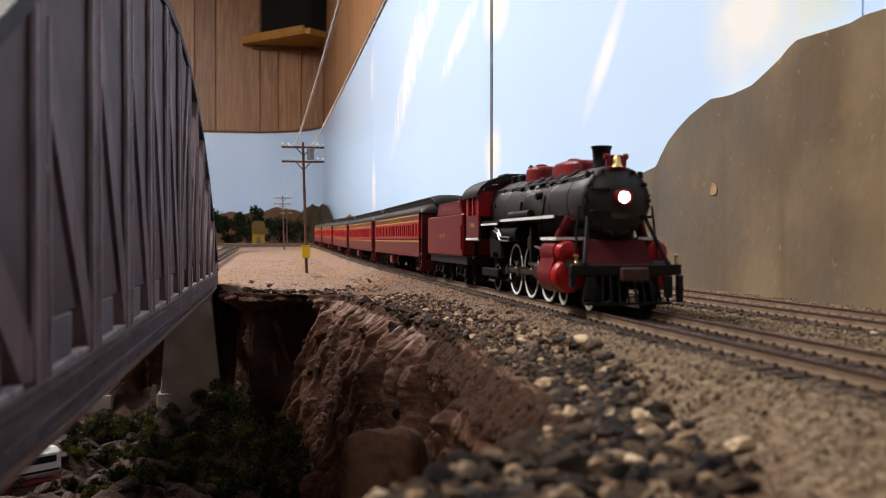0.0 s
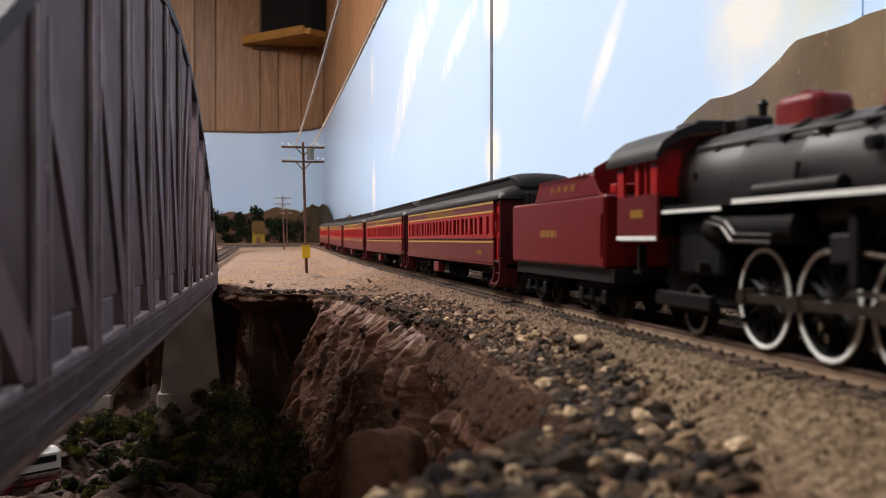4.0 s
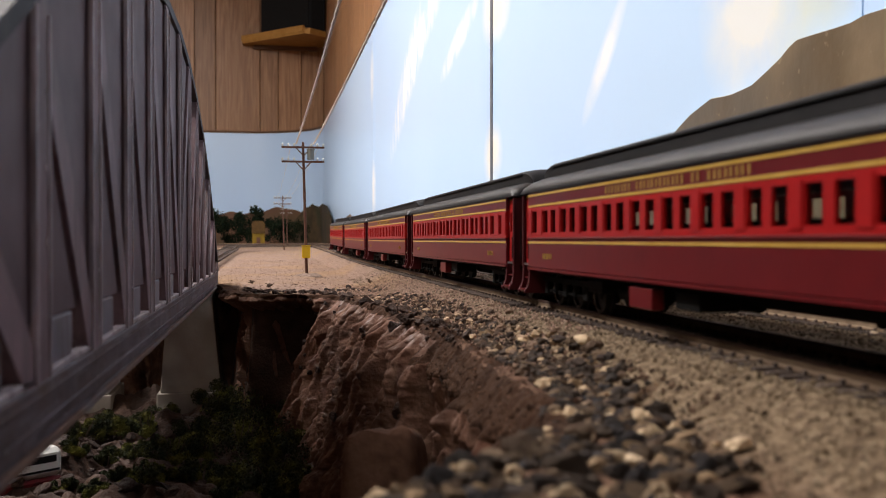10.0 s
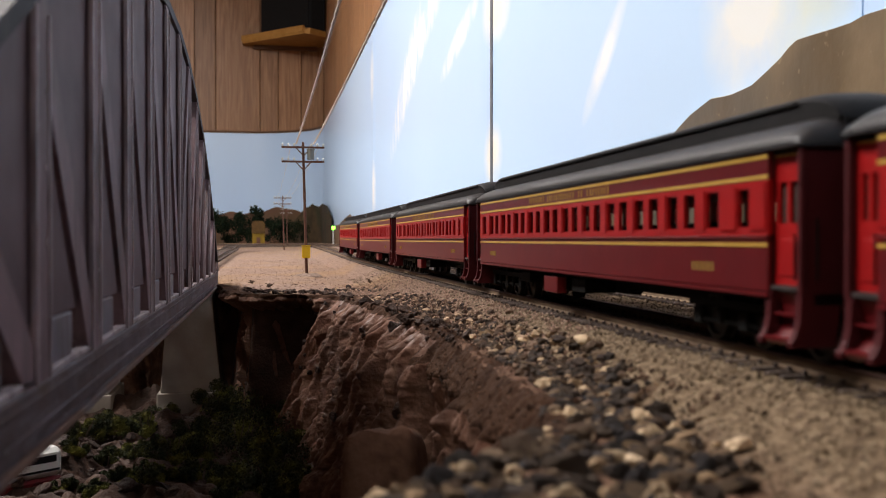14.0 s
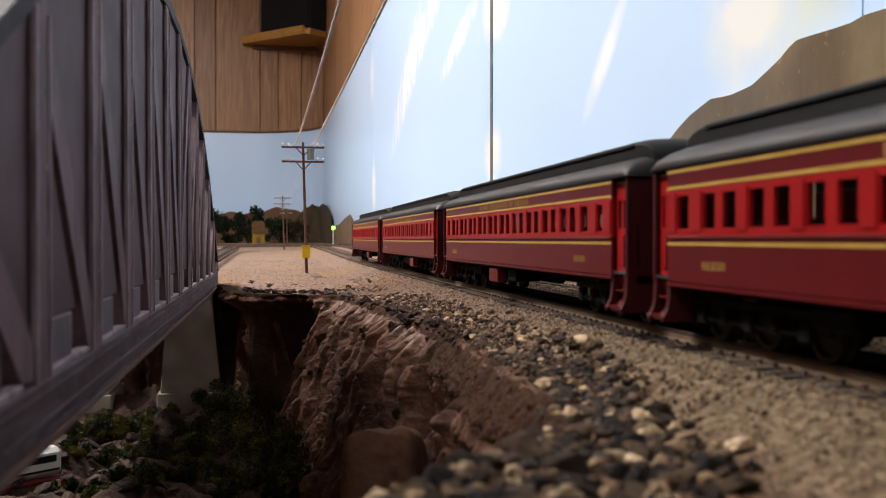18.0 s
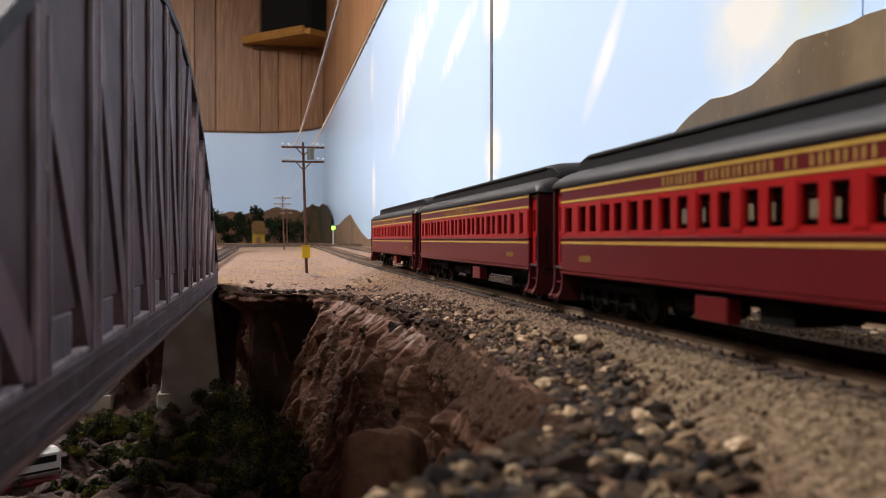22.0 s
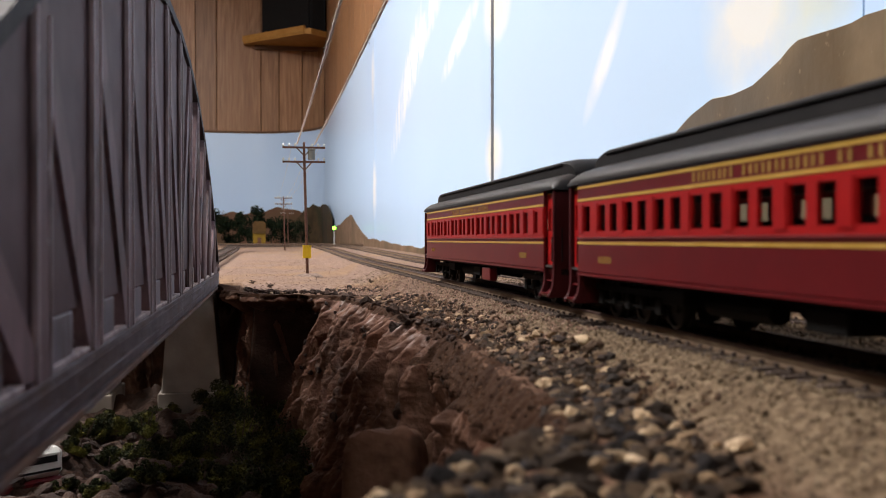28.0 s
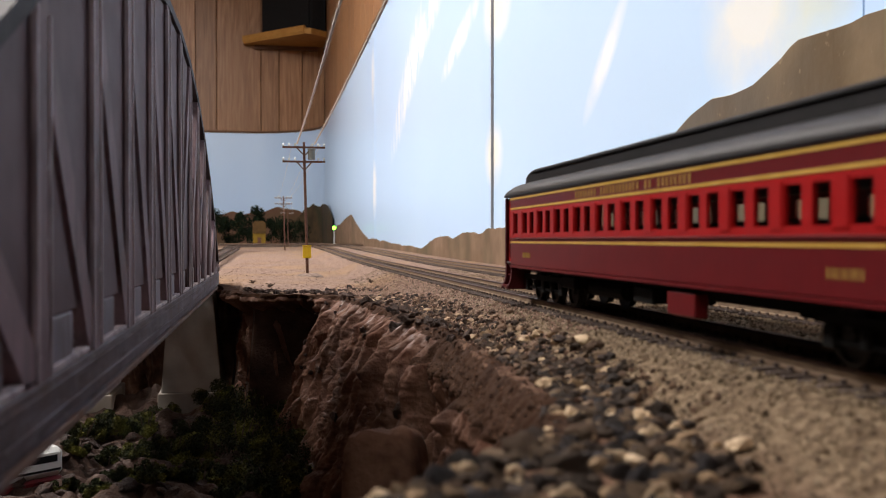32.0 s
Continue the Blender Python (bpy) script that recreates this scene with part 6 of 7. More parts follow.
for s in (-1, 1):
    part("side_tank", tube(B(), (s * 0.0122, 0.064, 0.0294), (s * 0.0122, 0.091, 0.0294), 0.0014, n=12), M_BLACK, loco, "long black tank on the running board", True)
    part("check_valve", tube(B(), (s * 0.0098, 0.058, BZ + 0.0035), (s * 0.0122, 0.058, BZ + 0.0030), 0.0012, n=8), M_BLACK, loco)
    part("washout_plug", tube(B(), (s * 0.0112, 0.118, BZ + 0.0020), (s * 0.0122, 0.118, BZ + 0.0020), 0.0008, n=8), M_BLACK, loco)
    part("brake_rigging", box(B(), *sorted((s * 0.0095, s * 0.0105)), 0.100, 0.134, 0.0045, 0.0055), M_TRUCK, loco)
    part("reverse_link", box(B(), *sorted((s * 0.0108, s * 0.0124)), 0.0600, 0.0680, 0.0165, 0.0215, 0.0005), M_BLACK, loco)
    part("valve_rod", tube(B(), (s * 0.0138, 0.0390, 0.0168), (s * 0.0120, 0.0620, 0.0185), 0.0005, n=6), M_ROD, loco)
    part("sand_pipe", bend(B(), [(s * 0.0112, 0.050, BZ + 0.0030), (s * 0.0119, 0.052, BZ - 0.0060), (s * 0.0100, 0.060, 0.0190)], 0.0004, 5), M_BLACK, loco)
    part("feed_pipe", bend(B(), [(s * 0.0117, 0.078, BZ + 0.0020), (s * 0.0122, 0.079, BZ - 0.0050), (s * 0.0135, 0.095, 0.0255)], 0.0005, 6), M_BLACK, loco)
    part("blowdown", tube(B(), (s * 0.0128, 0.110, 0.0150), (s * 0.0150, 0.110, 0.0150), 0.0012, n=8), M_BLACK, loco)
    part("cab_step", box(box(B(), *sorted((s * 0.0142, s * 0.0160)), 0.1385, 0.1395, 0.0135, 0.0195), *sorted((s * 0.0140, s * 0.0162)), 0.137, 0.1415, 0.0126, 0.0134), M_TRUCK, loco)
    part("brake_hanger", box(B(), *sorted((s * 0.0060, s * 0.0075)), 0.1030, 0.1050, 0.0030, 0.0130, 0.0003), M_BLACK, loco)
    part("step_ladder", box(B(), *sorted((s * 0.0100, s * 0.0104)), 0.0415, 0.0445, BZ - 0.005, BZ + 0.001), M_BLACK, loco)
part("generator", tube(B(), (0.0045, 0.108, BZ + 0.0128), (0.0095, 0.108, BZ + 0.0118), 0.0016, n=10), M_BLACK, loco)
part("ash_pan", box(B(), -0.0090, 0.0090, 0.1035, 0.1265, 0.0065, 0.0129, 0.0006), M_TRUCK, loco)
part("saddle", box(B(), -0.0070, 0.0070, 0.018, 0.034, 0.0120, 0.0250, 0.0008), M_BLACK, loco)
part("pilot_deck", prism(B(), [(0.0086, 0.0125), (0.0175, 0.0125), (0.0175, 0.0206), (0.0160, 0.0204)], "x", -0.0092, 0.0092), M_DECK, loco, "deep red pilot deck plate")
part("pilot_beam", box(B(), -0.0166, 0.0166, 0.0060, 0.0085, 0.0103, 0.0134, 0.0003), M_BLACK, loco)
part("coupler", box(box(B(), -0.0026, 0.0026, -0.0005, 0.0045, 0.0096, 0.0122, 0.0005), -0.0040, 0.0040, -0.0006, 0.0010, 0.0088, 0.0128, 0.0005), mat("rusty coupler", (0.045, 0.02, 0.015), (0.08, 0.035, 0.024), 300, 0.7), loco, "rust-brown coupler")
pilot = part("pilot", box(B(), -0.0128, 0.0128, 0.0040, 0.0070, 0.0020, 0.0028), M_BLACK, loco, "black slatted pilot")
for i in range(11):
    u = -0.0115 + i * 0.0023
    part("slat", tube(B(), (u, 0.007, 0.0102), (u * 1.1, 0.0042 + abs(u) * 0.2, 0.0028), 0.0005, n=5), M_BLACK, pilot)
for i, h in enumerate((-0.0115, 0.0115)):
    part("drop_step", box(B(), h - 0.0012, h + 0.0012, 0.0036, 0.0043, 0.0040, 0.0102), M_BLACK, loco)
# cab
cab = part("cab", B(), M_MAROON, loco, "maroon cab")
bm = B()
for s in (-1, 1):
    box(bm, *sorted((s * 0.0160, s * 0.0168)), 0.122, 0.1460, 0.0208, 0.0305)
box(bm, -0.0160, 0.0160, 0.123, 0.147, 0.0200, 0.0207)
bm.to_mesh(cab.data)
bm.free()
for s in (-1, 1):
    bm = B()
    x0, x1 = sorted((s * 0.0160, s * 0.0168))
    for a, b in ((0.122, 0.1255), (0.1325, 0.1345), (0.1420, 0.1460)):
        box(bm, x0, x1, a, b, 0.0306, 0.0400)
    box(bm, x0, x1, 0.122, 0.1460, 0.0390, 0.0402)
    box(bm, *sorted((s * 0.0161, s * 0.0166)), 0.1285, 0.1292, 0.0306, 0.0390)
    part("window_frame", bm, M_RED, cab, "bright red window frames")
    part("cab_edge", box(B(), *sorted((s * 0.01685, s * 0.0171)), 0.122, 0.1460, 0.0203, 0.0213), M_WHITE, cab, "white lower edge")
    part("painted_marking", bars(B(), s * 0.0168, 0.130, 0.0255, (4,), 0.0018, 0.0014, 0.0005, s), M_GOLD, cab, "small gold bars")["kind"] = "stuff"
    part("front_sheet", box(B(), *sorted((s * 0.0110, s * 0.0160)), 0.1222, 0.1229, 0.0301, 0.0402), M_RED, cab)
ring = [(0.0178, 0.0378), (0.0180, 0.0390), (0.0164, 0.0418), (0.0130, 0.0443), (0.0080, 0.0460), (0.0, 0.0467), (-0.0080, 0.0460), (-0.0130, 0.0443), (-0.0164, 0.0418), (-0.0180, 0.0390), (-0.0178, 0.0378), (-0.0150, 0.0408), (-0.0090, 0.0438), (0, 0.0450), (0.0090, 0.0438), (0.0150, 0.0408)]
part("roof", prism(B(), ring, "y", 0.1195, 0.1510), M_ROOF, cab, "curved dark cab roof", True)
part("roof_hatch", box(B(), -0.0045, 0.0045, 0.128, 0.140, 0.0464, 0.0478, 0.0004), M_ROOF, cab)
part("backhead", lathe(B(), [(0.1245, 0.0105), (0.1255, 0.0100), (0.1258, 0)], (0, 0, BZ), "y", 24), M_BLACK, cab)
part("turret", box(B(), -0.0030, 0.0030, 0.112, 0.118, 0.0430, 0.0462, 0.0006), M_BLACK, loco)
part("safety_valve", lathe(B(), [(0, 0.0009), (0.003, 0.0009), (0.0034, 0.0013), (0.0045, 0.0005), (0.0046, 0)], (0.002, 0.115, 0.0455), "z", 10), M_BLACK, loco)
part("whistle", lathe(B(), [(0, 0.0005), (0.002, 0.0005), (0.0022, 0.0010), (0.0046, 0.0010), (0.005, 0)], (-0.004, 0.119, 0.0410), "z", 8), M_BLACK, loco)
part("bulkhead", prism(B(), [(-0.0158, 0.0301), (0.0158, 0.0301), (0.0158, 0.0395), (0.0120, 0.0425), (0.0, 0.0446), (-0.0120, 0.0425), (-0.0158, 0.0395)], "y", 0.1231, 0.1237), M_MAROON, cab)
part("lower_front", box(B(), -0.0159, 0.0159, 0.1222, 0.1230, 0.0208, 0.0300), M_TRUCK, cab, "black lower cab front")
cab.matrix_basis = pose(0, 0.0045, 0)
# trailing truck and its wheels
for x0 in (-0.0132, 0.0115):
    part("truck_side", box(B(), x0, x0 + 0.0017, 0.108, 0.136, 0.0058, 0.0092, 0.0004), M_TRUCK, loco)


def spoked_wheel(r, side, name, n, tyre, rim_label):
    """An open spoked wheel in the y-z plane with a bright tyre ring on its outer face."""
    bm = B()
    o = side * 1.0
    def turned(pr):
        lathe(bm, [(o * a, q) for a, q in pr], (0, 0, 0), "x", 36)
    turned([(-0.0008, r + 0.0006), (-0.0002, r + 0.0006), (0, r), (0.0016, r), (0.0016, r - 0.0013), (-0.0008, r - 0.0013), (-0.0008, r + 0.0006)])
    turned([(-0.0006, 0), (-0.0006, r * 0.2), (0.0018, r * 0.2), (0.0018, 0)])
    if r > 0.006:
        prism(bm, [(math.cos(a) * (r - 0.001), math.sin(a) * (r - 0.001)) for a in np.linspace(math.pi + 0.55, 2 * math.pi - 0.55, 9)], "x", *sorted((o * -0.0003, o * 0.0010)))
    w = part(name, bm, M_BLACK, loco)
    sp = part("spoke", tube(B(), (o * 0.0004, 0, r * 0.15), (o * 0.0004, 0, r - 0.0010), 0.00055, 0.00042, 5, False), M_BLACK, w)
    for i in range(1, n):
        share("spoke", sp.data, w, pose(0, 0, 0, 360 * i / n))
    bm = B()
    lathe(bm, [(o * 0.00162, r - 0.0001), (o * 0.0019, r - 0.00025), (o * 0.0019, r - 0.0009), (o * 0.00162, r - 0.0010)], (0, 0, 0), "x", 40)
    part("tyre_ring", bm, tyre, w, rim_label)
    part("hub_cap", tube(B(), (o * 0.0018, 0, 0), (o * 0.0021, 0, 0), r * 0.09, n=10), M_WHITE, w)
    return w


DRIVE_R, LEAD_R = 0.0096, 0.0045
AXLES = (0.051, 0.072, 0.093)
drivers, leads, rods = [], [], []
for s in (-1, 1):
    for y in AXLES:
        w = spoked_wheel(DRIVE_R, s, "driving_wheel", 14, M_WHITE, "white painted tyre")
        drivers.append((w, s * 0.0080, y, DRIVE_R, 0.0 if s < 0 else 90.0))
    for y in (0.011, 0.035):
        leads.append((spoked_wheel(LEAD_R, s, "leading_wheel", 10, M_LIGHTRIM, "pale painted tyre"), s * 0.0080, y, LEAD_R, 0.0))
    leads.append((spoked_wheel(0.0056, s, "trailing_wheel", 10, M_STEEL, "worn steel tyre"), s * 0.0080, 0.122, 0.0056, 0.0))
    # side rod: joins the three crank pins
    bm = B()
    box(bm, *sorted((s * 0.0112, s * 0.0120)), AXLES[0], AXLES[2], -0.0008, 0.0008)
    for y in AXLES:
        tube(bm, (s * 0.0098, y, 0), (s * 0.0124, y, 0), 0.0016, n=12)
    rods.append((part("side_rod", bm, M_ROD, loco, "dark metal side rod"), s, "side"))
    bm = box(B(), *sorted((s * 0.0126, s * 0.0134)), -0.027, 0.0, -0.0008, 0.0008)
    for y in (0, -0.027):
        tube(bm, (s * 0.0122, y, 0), (s * 0.0138, y, 0), 0.0016, n=12)
    rods.append((part("main_rod", bm, M_ROD, loco, "dark metal main rod"), s, "main"))
    bm = box(B(), *sorted((s * 0.0122, s * 0.0146)), -0.003, 0.003, -0.0016, 0.0026, 0.0003)
    tube(bm, (s * 0.0134, -0.003, 0), (s * 0.0134, -0.012, 0), 0.0006, n=6)
    rods.append((part("crosshead", bm, M_ROD, loco, "crosshead and piston rod"), s, "cross"))

# ---- tender ----
tender = tagged(empty("coal_tender"), "maroon model coal tender with gold markings", "tender")
TL = 0.097
part("underframe", box(B(), -0.0150, 0.0150, 0.001, TL - 0.001, 0.0095, 0.0130), M_BLACK, tender)
part("tank", box(B(), -0.0166, 0.0166, 0.004, TL, 0.0131, 0.0322, 0.0007), M_TENDER, tender, "maroon water tank")
for s in (-1, 1):
    x0, x1 = sorted((s * 0.0164, s * 0.0154))
    bk = part("bunker_side", prism(B(), [(0.0085, 0.0322), (0.0690, 0.0322), (0.0635, 0.0378), (0.0170, 0.0380), (0.0152, 0.0374), (0.0120, 0.0345), (0.0100, 0.0330)], "x", x0, x1), M_TENDER, tender)
    part("beading", box(B(), *sorted((s * 0.0164, s * 0.0167)), 0.0175, 0.0632, 0.0375, 0.0380), M_TENDER, bk)
    part("painted_marking", bars(B(), s * 0.0166, 0.0452, 0.0212, (4,), 0.0022, 0.0036, 0.0009, s), M_LETTER, tender, "small gold marking bars")["kind"] = "stuff"
    part("painted_name", bars(B(), s * 0.0164, 0.0290, 0.0342, (1, 1, 1, 1), 0.0018, 0.0026, 0.0012, s), M_LETTER, tender, "small gold lettering bars")["kind"] = "stuff"
    part("grab_iron", tube(B(), (s * 0.0168, 0.0055, 0.016), (s * 0.0168, 0.0055, 0.027), 0.0003, n=5), M_TENDER, tender)
part("bunker_end", box(B(), -0.0154, 0.0154, 0.0625, 0.0635, 0.0322, 0.0376), M_TENDER, tender)
part("front_sheet", prism(B(), [(-0.0153, 0.0322), (0.0153, 0.0322), (0.0153, 0.0395), (0.0110, 0.0420), (0.0, 0.0428), (-0.0110, 0.0420), (-0.0153, 0.0395)], "y", 0.0150, 0.0160), M_TENDER, tender, "tall red bunker bulkhead")
part("tool_box", box(B(), -0.0130, -0.0060, 0.0050, 0.0100, 0.0323, 0.0350, 0.0004), M_RED, tender)
bm = B()
for i in range(240):
    o = Vector((random.uniform(-0.0145, 0.0145), random.uniform(0.018, 0.061), 0))
    k = random.uniform(0.0008, 0.0016)
    z = 0.0347 + 0.0056 * (1 - (o.x / 0.0155) ** 2) * (1 - ((o.y - 0.040) / 0.026) ** 2) + random.uniform(-0.0006, 0.0006)
    vs = [bm.verts.new(Vector((o.x, o.y, z)) + Vector(d) * k * random.uniform(0.7, 1.2)) for d in ((1, 0, 0), (-1, 0, 0), (0, 1, 0), (0, -1, 0), (0, 0, 1), (0, 0, -1))]
    for a, b, c in ((0, 2, 4), (2, 1, 4), (1, 3, 4), (3, 0, 4), (2, 0, 5), (1, 2, 5), (3, 1, 5), (0, 3, 5)):
        bm.faces.new((vs[a], vs[b], vs[c]))
tagged(part("coal", bm, M_BLACK, tender, "heap of black coal"), kind="stuff")
part("coal_bed", box(B(), -0.0153, 0.0153, 0.0165, 0.0620, 0.0323, 0.0345), M_BLACK, tender)
part("filler_hatch", lathe(B(), [(0, 0.0042), (0.0022, 0.0042), (0.0027, 0.0035), (0.0028, 0)], (0, 0.086, 0.0322), "z", 20), M_TENDER, tender, "", True)
part("rear_light", lathe(B(), [(0.097, 0.0022), (0.1000, 0.0022), (0.1000, 0)], (0, 0, 0.0345), "y", 14), M_BLACK, tender)
part("coupler", box(B(), -0.0016, 0.0016, TL, TL + 0.008, 0.0078, 0.0100), M_BLACK, tender)
part("drawbar", box(B(), -0.0016, 0.0016, -0.009, 0.004, 0.0096, 0.0108), M_BLACK, tender)
tw = []
for y in (0.022, 0.077):
    tw += truck(tender, y, 2, "black four-wheel truck")[1]

# ---- gravel, dirt clods and ballast grains ----


def stone_mesh(seed):
    rnd = random.Random(seed)
    bm = B()
    bmesh.ops.create_icosphere(bm, subdivisions=2, radius=1.0)
    off = Vector((rnd.uniform(0, 50), rnd.uniform(0, 50), rnd.uniform(0, 50)))
    sc = Vector((rnd.uniform(0.8, 1.2), rnd.uniform(0.7, 1.1), rnd.uniform(0.5, 0.8)))
    for v in bm.verts:
        k = 1 + 0.6 * noise.noise(v.co * 1.3 + off) + 0.3 * noise.noise(v.co * 3.1 + off)
        v.co = Vector((v.co.x * sc.x, v.co.y * sc.y, v.co.z * sc.z)) * k
    me = bpy.data.meshes.new("stone")
    bm.to_mesh(me)
    bm.free()
    me.materials.append(M_STONE)
    return me


STONES = [stone_mesh(s) for s in range(10)]


def rim_x(y):
    pts = sorted([(b, a) for a, b in RIM[5:14]])
    return float(np.interp(y, [p[0] for p in pts], [p[1] for p in pts]))


rnd = random.Random(5)
spots = []
tries = 0
while len(spots) < 2500 and tries < 60000:
    tries += 1
    y = 0.065 + 0.53 * rnd.random() ** 1.35
    rx = rim_x(max(y, 0.113)) if y > 0.113 else 0.011 - (0.113 - y) * 2.2
    if y < 0.17:
        x = rx - 0.002 + rnd.random() * (0.058 - 0.25 * max(0, y - 0.1))
    elif y < 0.40:
        x = rx + 0.005 + 0.022 * rnd.random() ** 1.2
    else:
        x = rx + 0.004 + 0.020 * rnd.random()
    if y > 0.53:
        x = rnd.uniform(-0.03, 0.07)
        y = rnd.uniform(0.570, 0.60)
    if x > min(0.0735, 0.058 + 0.15 * max(0.0, y - 0.10)) + rnd.gauss(0, 0.0025) or x < -0.06 or (y > 0.19 and rnd.random() < min(0.62, (y - 0.19) * 5)):
        continue
    s = 0.0007 + 0.0011 * rnd.random() ** 2 + (0.0006 if rnd.random() < 0.12 else 0)
    if y > 0.30:
        s *= 0.85
    if y < 0.17:
        s *= 1.25
    spots.append((x, y, s))
spots.sort(key=lambda p: -p[2] / (0.08 + p[1]))
bank = tagged(empty("gravel_bank"), "bank of coarse dark and cream gravel on the canyon rim", "gravel", kind="structure")
M_CREAM = mat("cream stone", (0.48, 0.35, 0.22), (0.58, 0.45, 0.30), 500, 0.8)
for x, y, k in ((0.0665, 0.128, 0.0019), (0.076, 0.227, 0.0021), (0.070, 0.262, 0.0015), (0.147, 0.214, 0.0012), (0.0585, 0.158, 0.0014), (0.0495, 0.125, 0.0015), (0.047, 0.112, 0.0014)):
    me = STONES[3].copy()
    me.materials[0] = M_CREAM
    ob = new("stone", me)
    ob.parent = bank
    ob.matrix_basis = Matrix.LocRotScale((x, y, zg(x, y) + k * 0.45), Euler((0.2, 0.1, x * 900)), (k, k, k))
M_BROWNROCK = mat("brown rock", (0.032, 0.0185, 0.013), (0.080, 0.047, 0.034), 250, 0.7, spec=0.15, bump=0.0005, bscale=900, vary=0.4)


def rock_mesh(seed):
    """A broken plaster rock: blocky, creased, softly worn."""
    rk = random.Random(seed)
    bm = B()
    bmesh.ops.create_icosphere(bm, subdivisions=4, radius=1.0)
    off = Vector((rk.uniform(0, 50), rk.uniform(0, 50), rk.uniform(0, 50)))
    cuts = [(Vector((rk.gauss(0, 1), rk.gauss(0, 1), rk.gauss(0, 1))).normalized(), rk.uniform(0.45, 0.8)) for _ in range(9)]
    for v in bm.verts:
        c = v.co.copy()
        for d, k in cuts:
            over = c.dot(d) - k
            if over > 0:
                c -= d * over
        c *= 1 + 0.14 * (1 - 2 * abs(noise.noise(c * 2.3 + off))) + 0.11 * noise.noise(c * 5.0 + off) + 0.07 * noise.noise(c * 11.0 + off)
        v.co = c * 1.15
    me = bpy.data.meshes.new("rock")
    bm.to_mesh(me)
    bm.free()
    me.polygons.foreach_set("use_smooth", [True] * len(me.polygons))
    me.materials.append(M_BROWNROCK)
    return me


BROWN = [rock_mesh(60 + k) for k in range(5)]
# copies of the brown rocks with the canyon's shade put into the colour
M_SHADEROCK = mat("brown rock with shade in its colour", (0.026, 0.0145, 0.010), (0.066, 0.036, 0.026), 220, 0.6, spec=0.15, bump=0.0006, bscale=700, vary=0.4)
SHADED = [m.copy() for m in BROWN]
for m in SHADED:
    m.materials[0] = M_SHADEROCK
rubble = tagged(empty("rock_heap"), "broken grey-brown rocks on the canyon floor", "rocks", kind="structure")
for i in range(230):
    x, y = rnd.uniform(-0.14, -0.035), rnd.uniform(0.36, 0.60)
    k = 0.0010 + 0.0032 * rnd.random() ** 1.6
    ob = new("rock", SHADED[i % 5])
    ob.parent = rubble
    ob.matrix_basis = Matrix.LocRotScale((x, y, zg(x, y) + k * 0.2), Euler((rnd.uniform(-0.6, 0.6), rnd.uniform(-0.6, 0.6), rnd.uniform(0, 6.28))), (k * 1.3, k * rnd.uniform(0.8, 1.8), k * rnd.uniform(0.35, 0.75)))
for x, y in ((0.000, 0.640), (0.068, 0.655), (-0.012, 0.690)):
    wd = tagged(empty("dry_weed", pose(x, y, zg(x, y))), "small dark dry weed on the sandy flat", "weed", "dry weeds")
    for k in range(14):
        a = rnd.uniform(0, 6.28)
        q, h = rnd.uniform(0.0008, 0.0030), rnd.uniform(0.0010, 0.0034)
        part("stalk", bend(B(), [(0, 0, -0.001), (math.cos(a) * q * 0.5, math.sin(a) * q * 0.5, h * 0.8), (math.cos(a) * q, math.sin(a) * q, h * rnd.uniform(0.5, 1.0))], 0.0003, 4), M_BARK, wd)
# clods of dirt along the canyon rim
clods = tagged(empty("rim_clods"), "dark brown dirt clods along the canyon rim", "rocks", kind="structure")
edge = [(-0.016, 0.61), (-0.008, 0.580), (0.006, 0.567), (0.028, 0.559), (0.042, 0.534), (0.050, 0.48), (0.055, 0.41), (0.0585, 0.34), (0.0595, 0.29)]
for i in range(190):
    k = rnd.randrange(len(edge) - 1)
    u = rnd.random()
    x, y = (edge[k][c] * (1 - u) + edge[k + 1][c] * u for c in (0, 1))
    if y > 0.53:
        y += rnd.uniform(-0.006, 0.020)
    else:
        x += rnd.uniform(-0.006, 0.005)
    q = (0.0006 + 0.0016 * rnd.random() ** 2) * (0.65 if y > 0.53 else 1.0)
    ob = new("clod", BROWN[i % 5])
    ob.parent = clods
    ob.matrix_basis = Matrix.LocRotScale((x, y, -0.0102 + q * 0.2), Euler((rnd.uniform(-0.6, 0.6), rnd.uniform(-0.6, 0.6), rnd.uniform(0, 6.28))), (q * 1.2, q, q * 0.8))
for i, k in enumerate(np.random.RandomState(31).choice(len(face_points), 70)):
    q = 0.0008 + 0.0018 * rnd.random() ** 2
    ob = new("clod", SHADED[i % 5])
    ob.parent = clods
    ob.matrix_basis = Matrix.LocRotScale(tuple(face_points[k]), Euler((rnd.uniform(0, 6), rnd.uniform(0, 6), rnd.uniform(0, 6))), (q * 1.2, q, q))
M_DUSTY = island_mat("dusty brown gravel", [(0.085, 0.056, 0.041), (0.050, 0.036, 0.029), (0.12, 0.080, 0.057), (0.042, 0.032, 0.028), (0.38, 0.27, 0.18), (0.066, 0.046, 0.036), (0.18, 0.12, 0.084), (0.055, 0.042, 0.037)], 0.85, 0.0002, 1200)
rest = {M_STONES: ([], []), M_DUSTY: ([], [])}
zs = ground_z(np.array([p[0] for p in spots]), np.array([p[1] for p in spots]))
base = [([v.co.copy() for v in m.vertices], [tuple(p.vertices) for p in m.polygons]) for m in STONES]
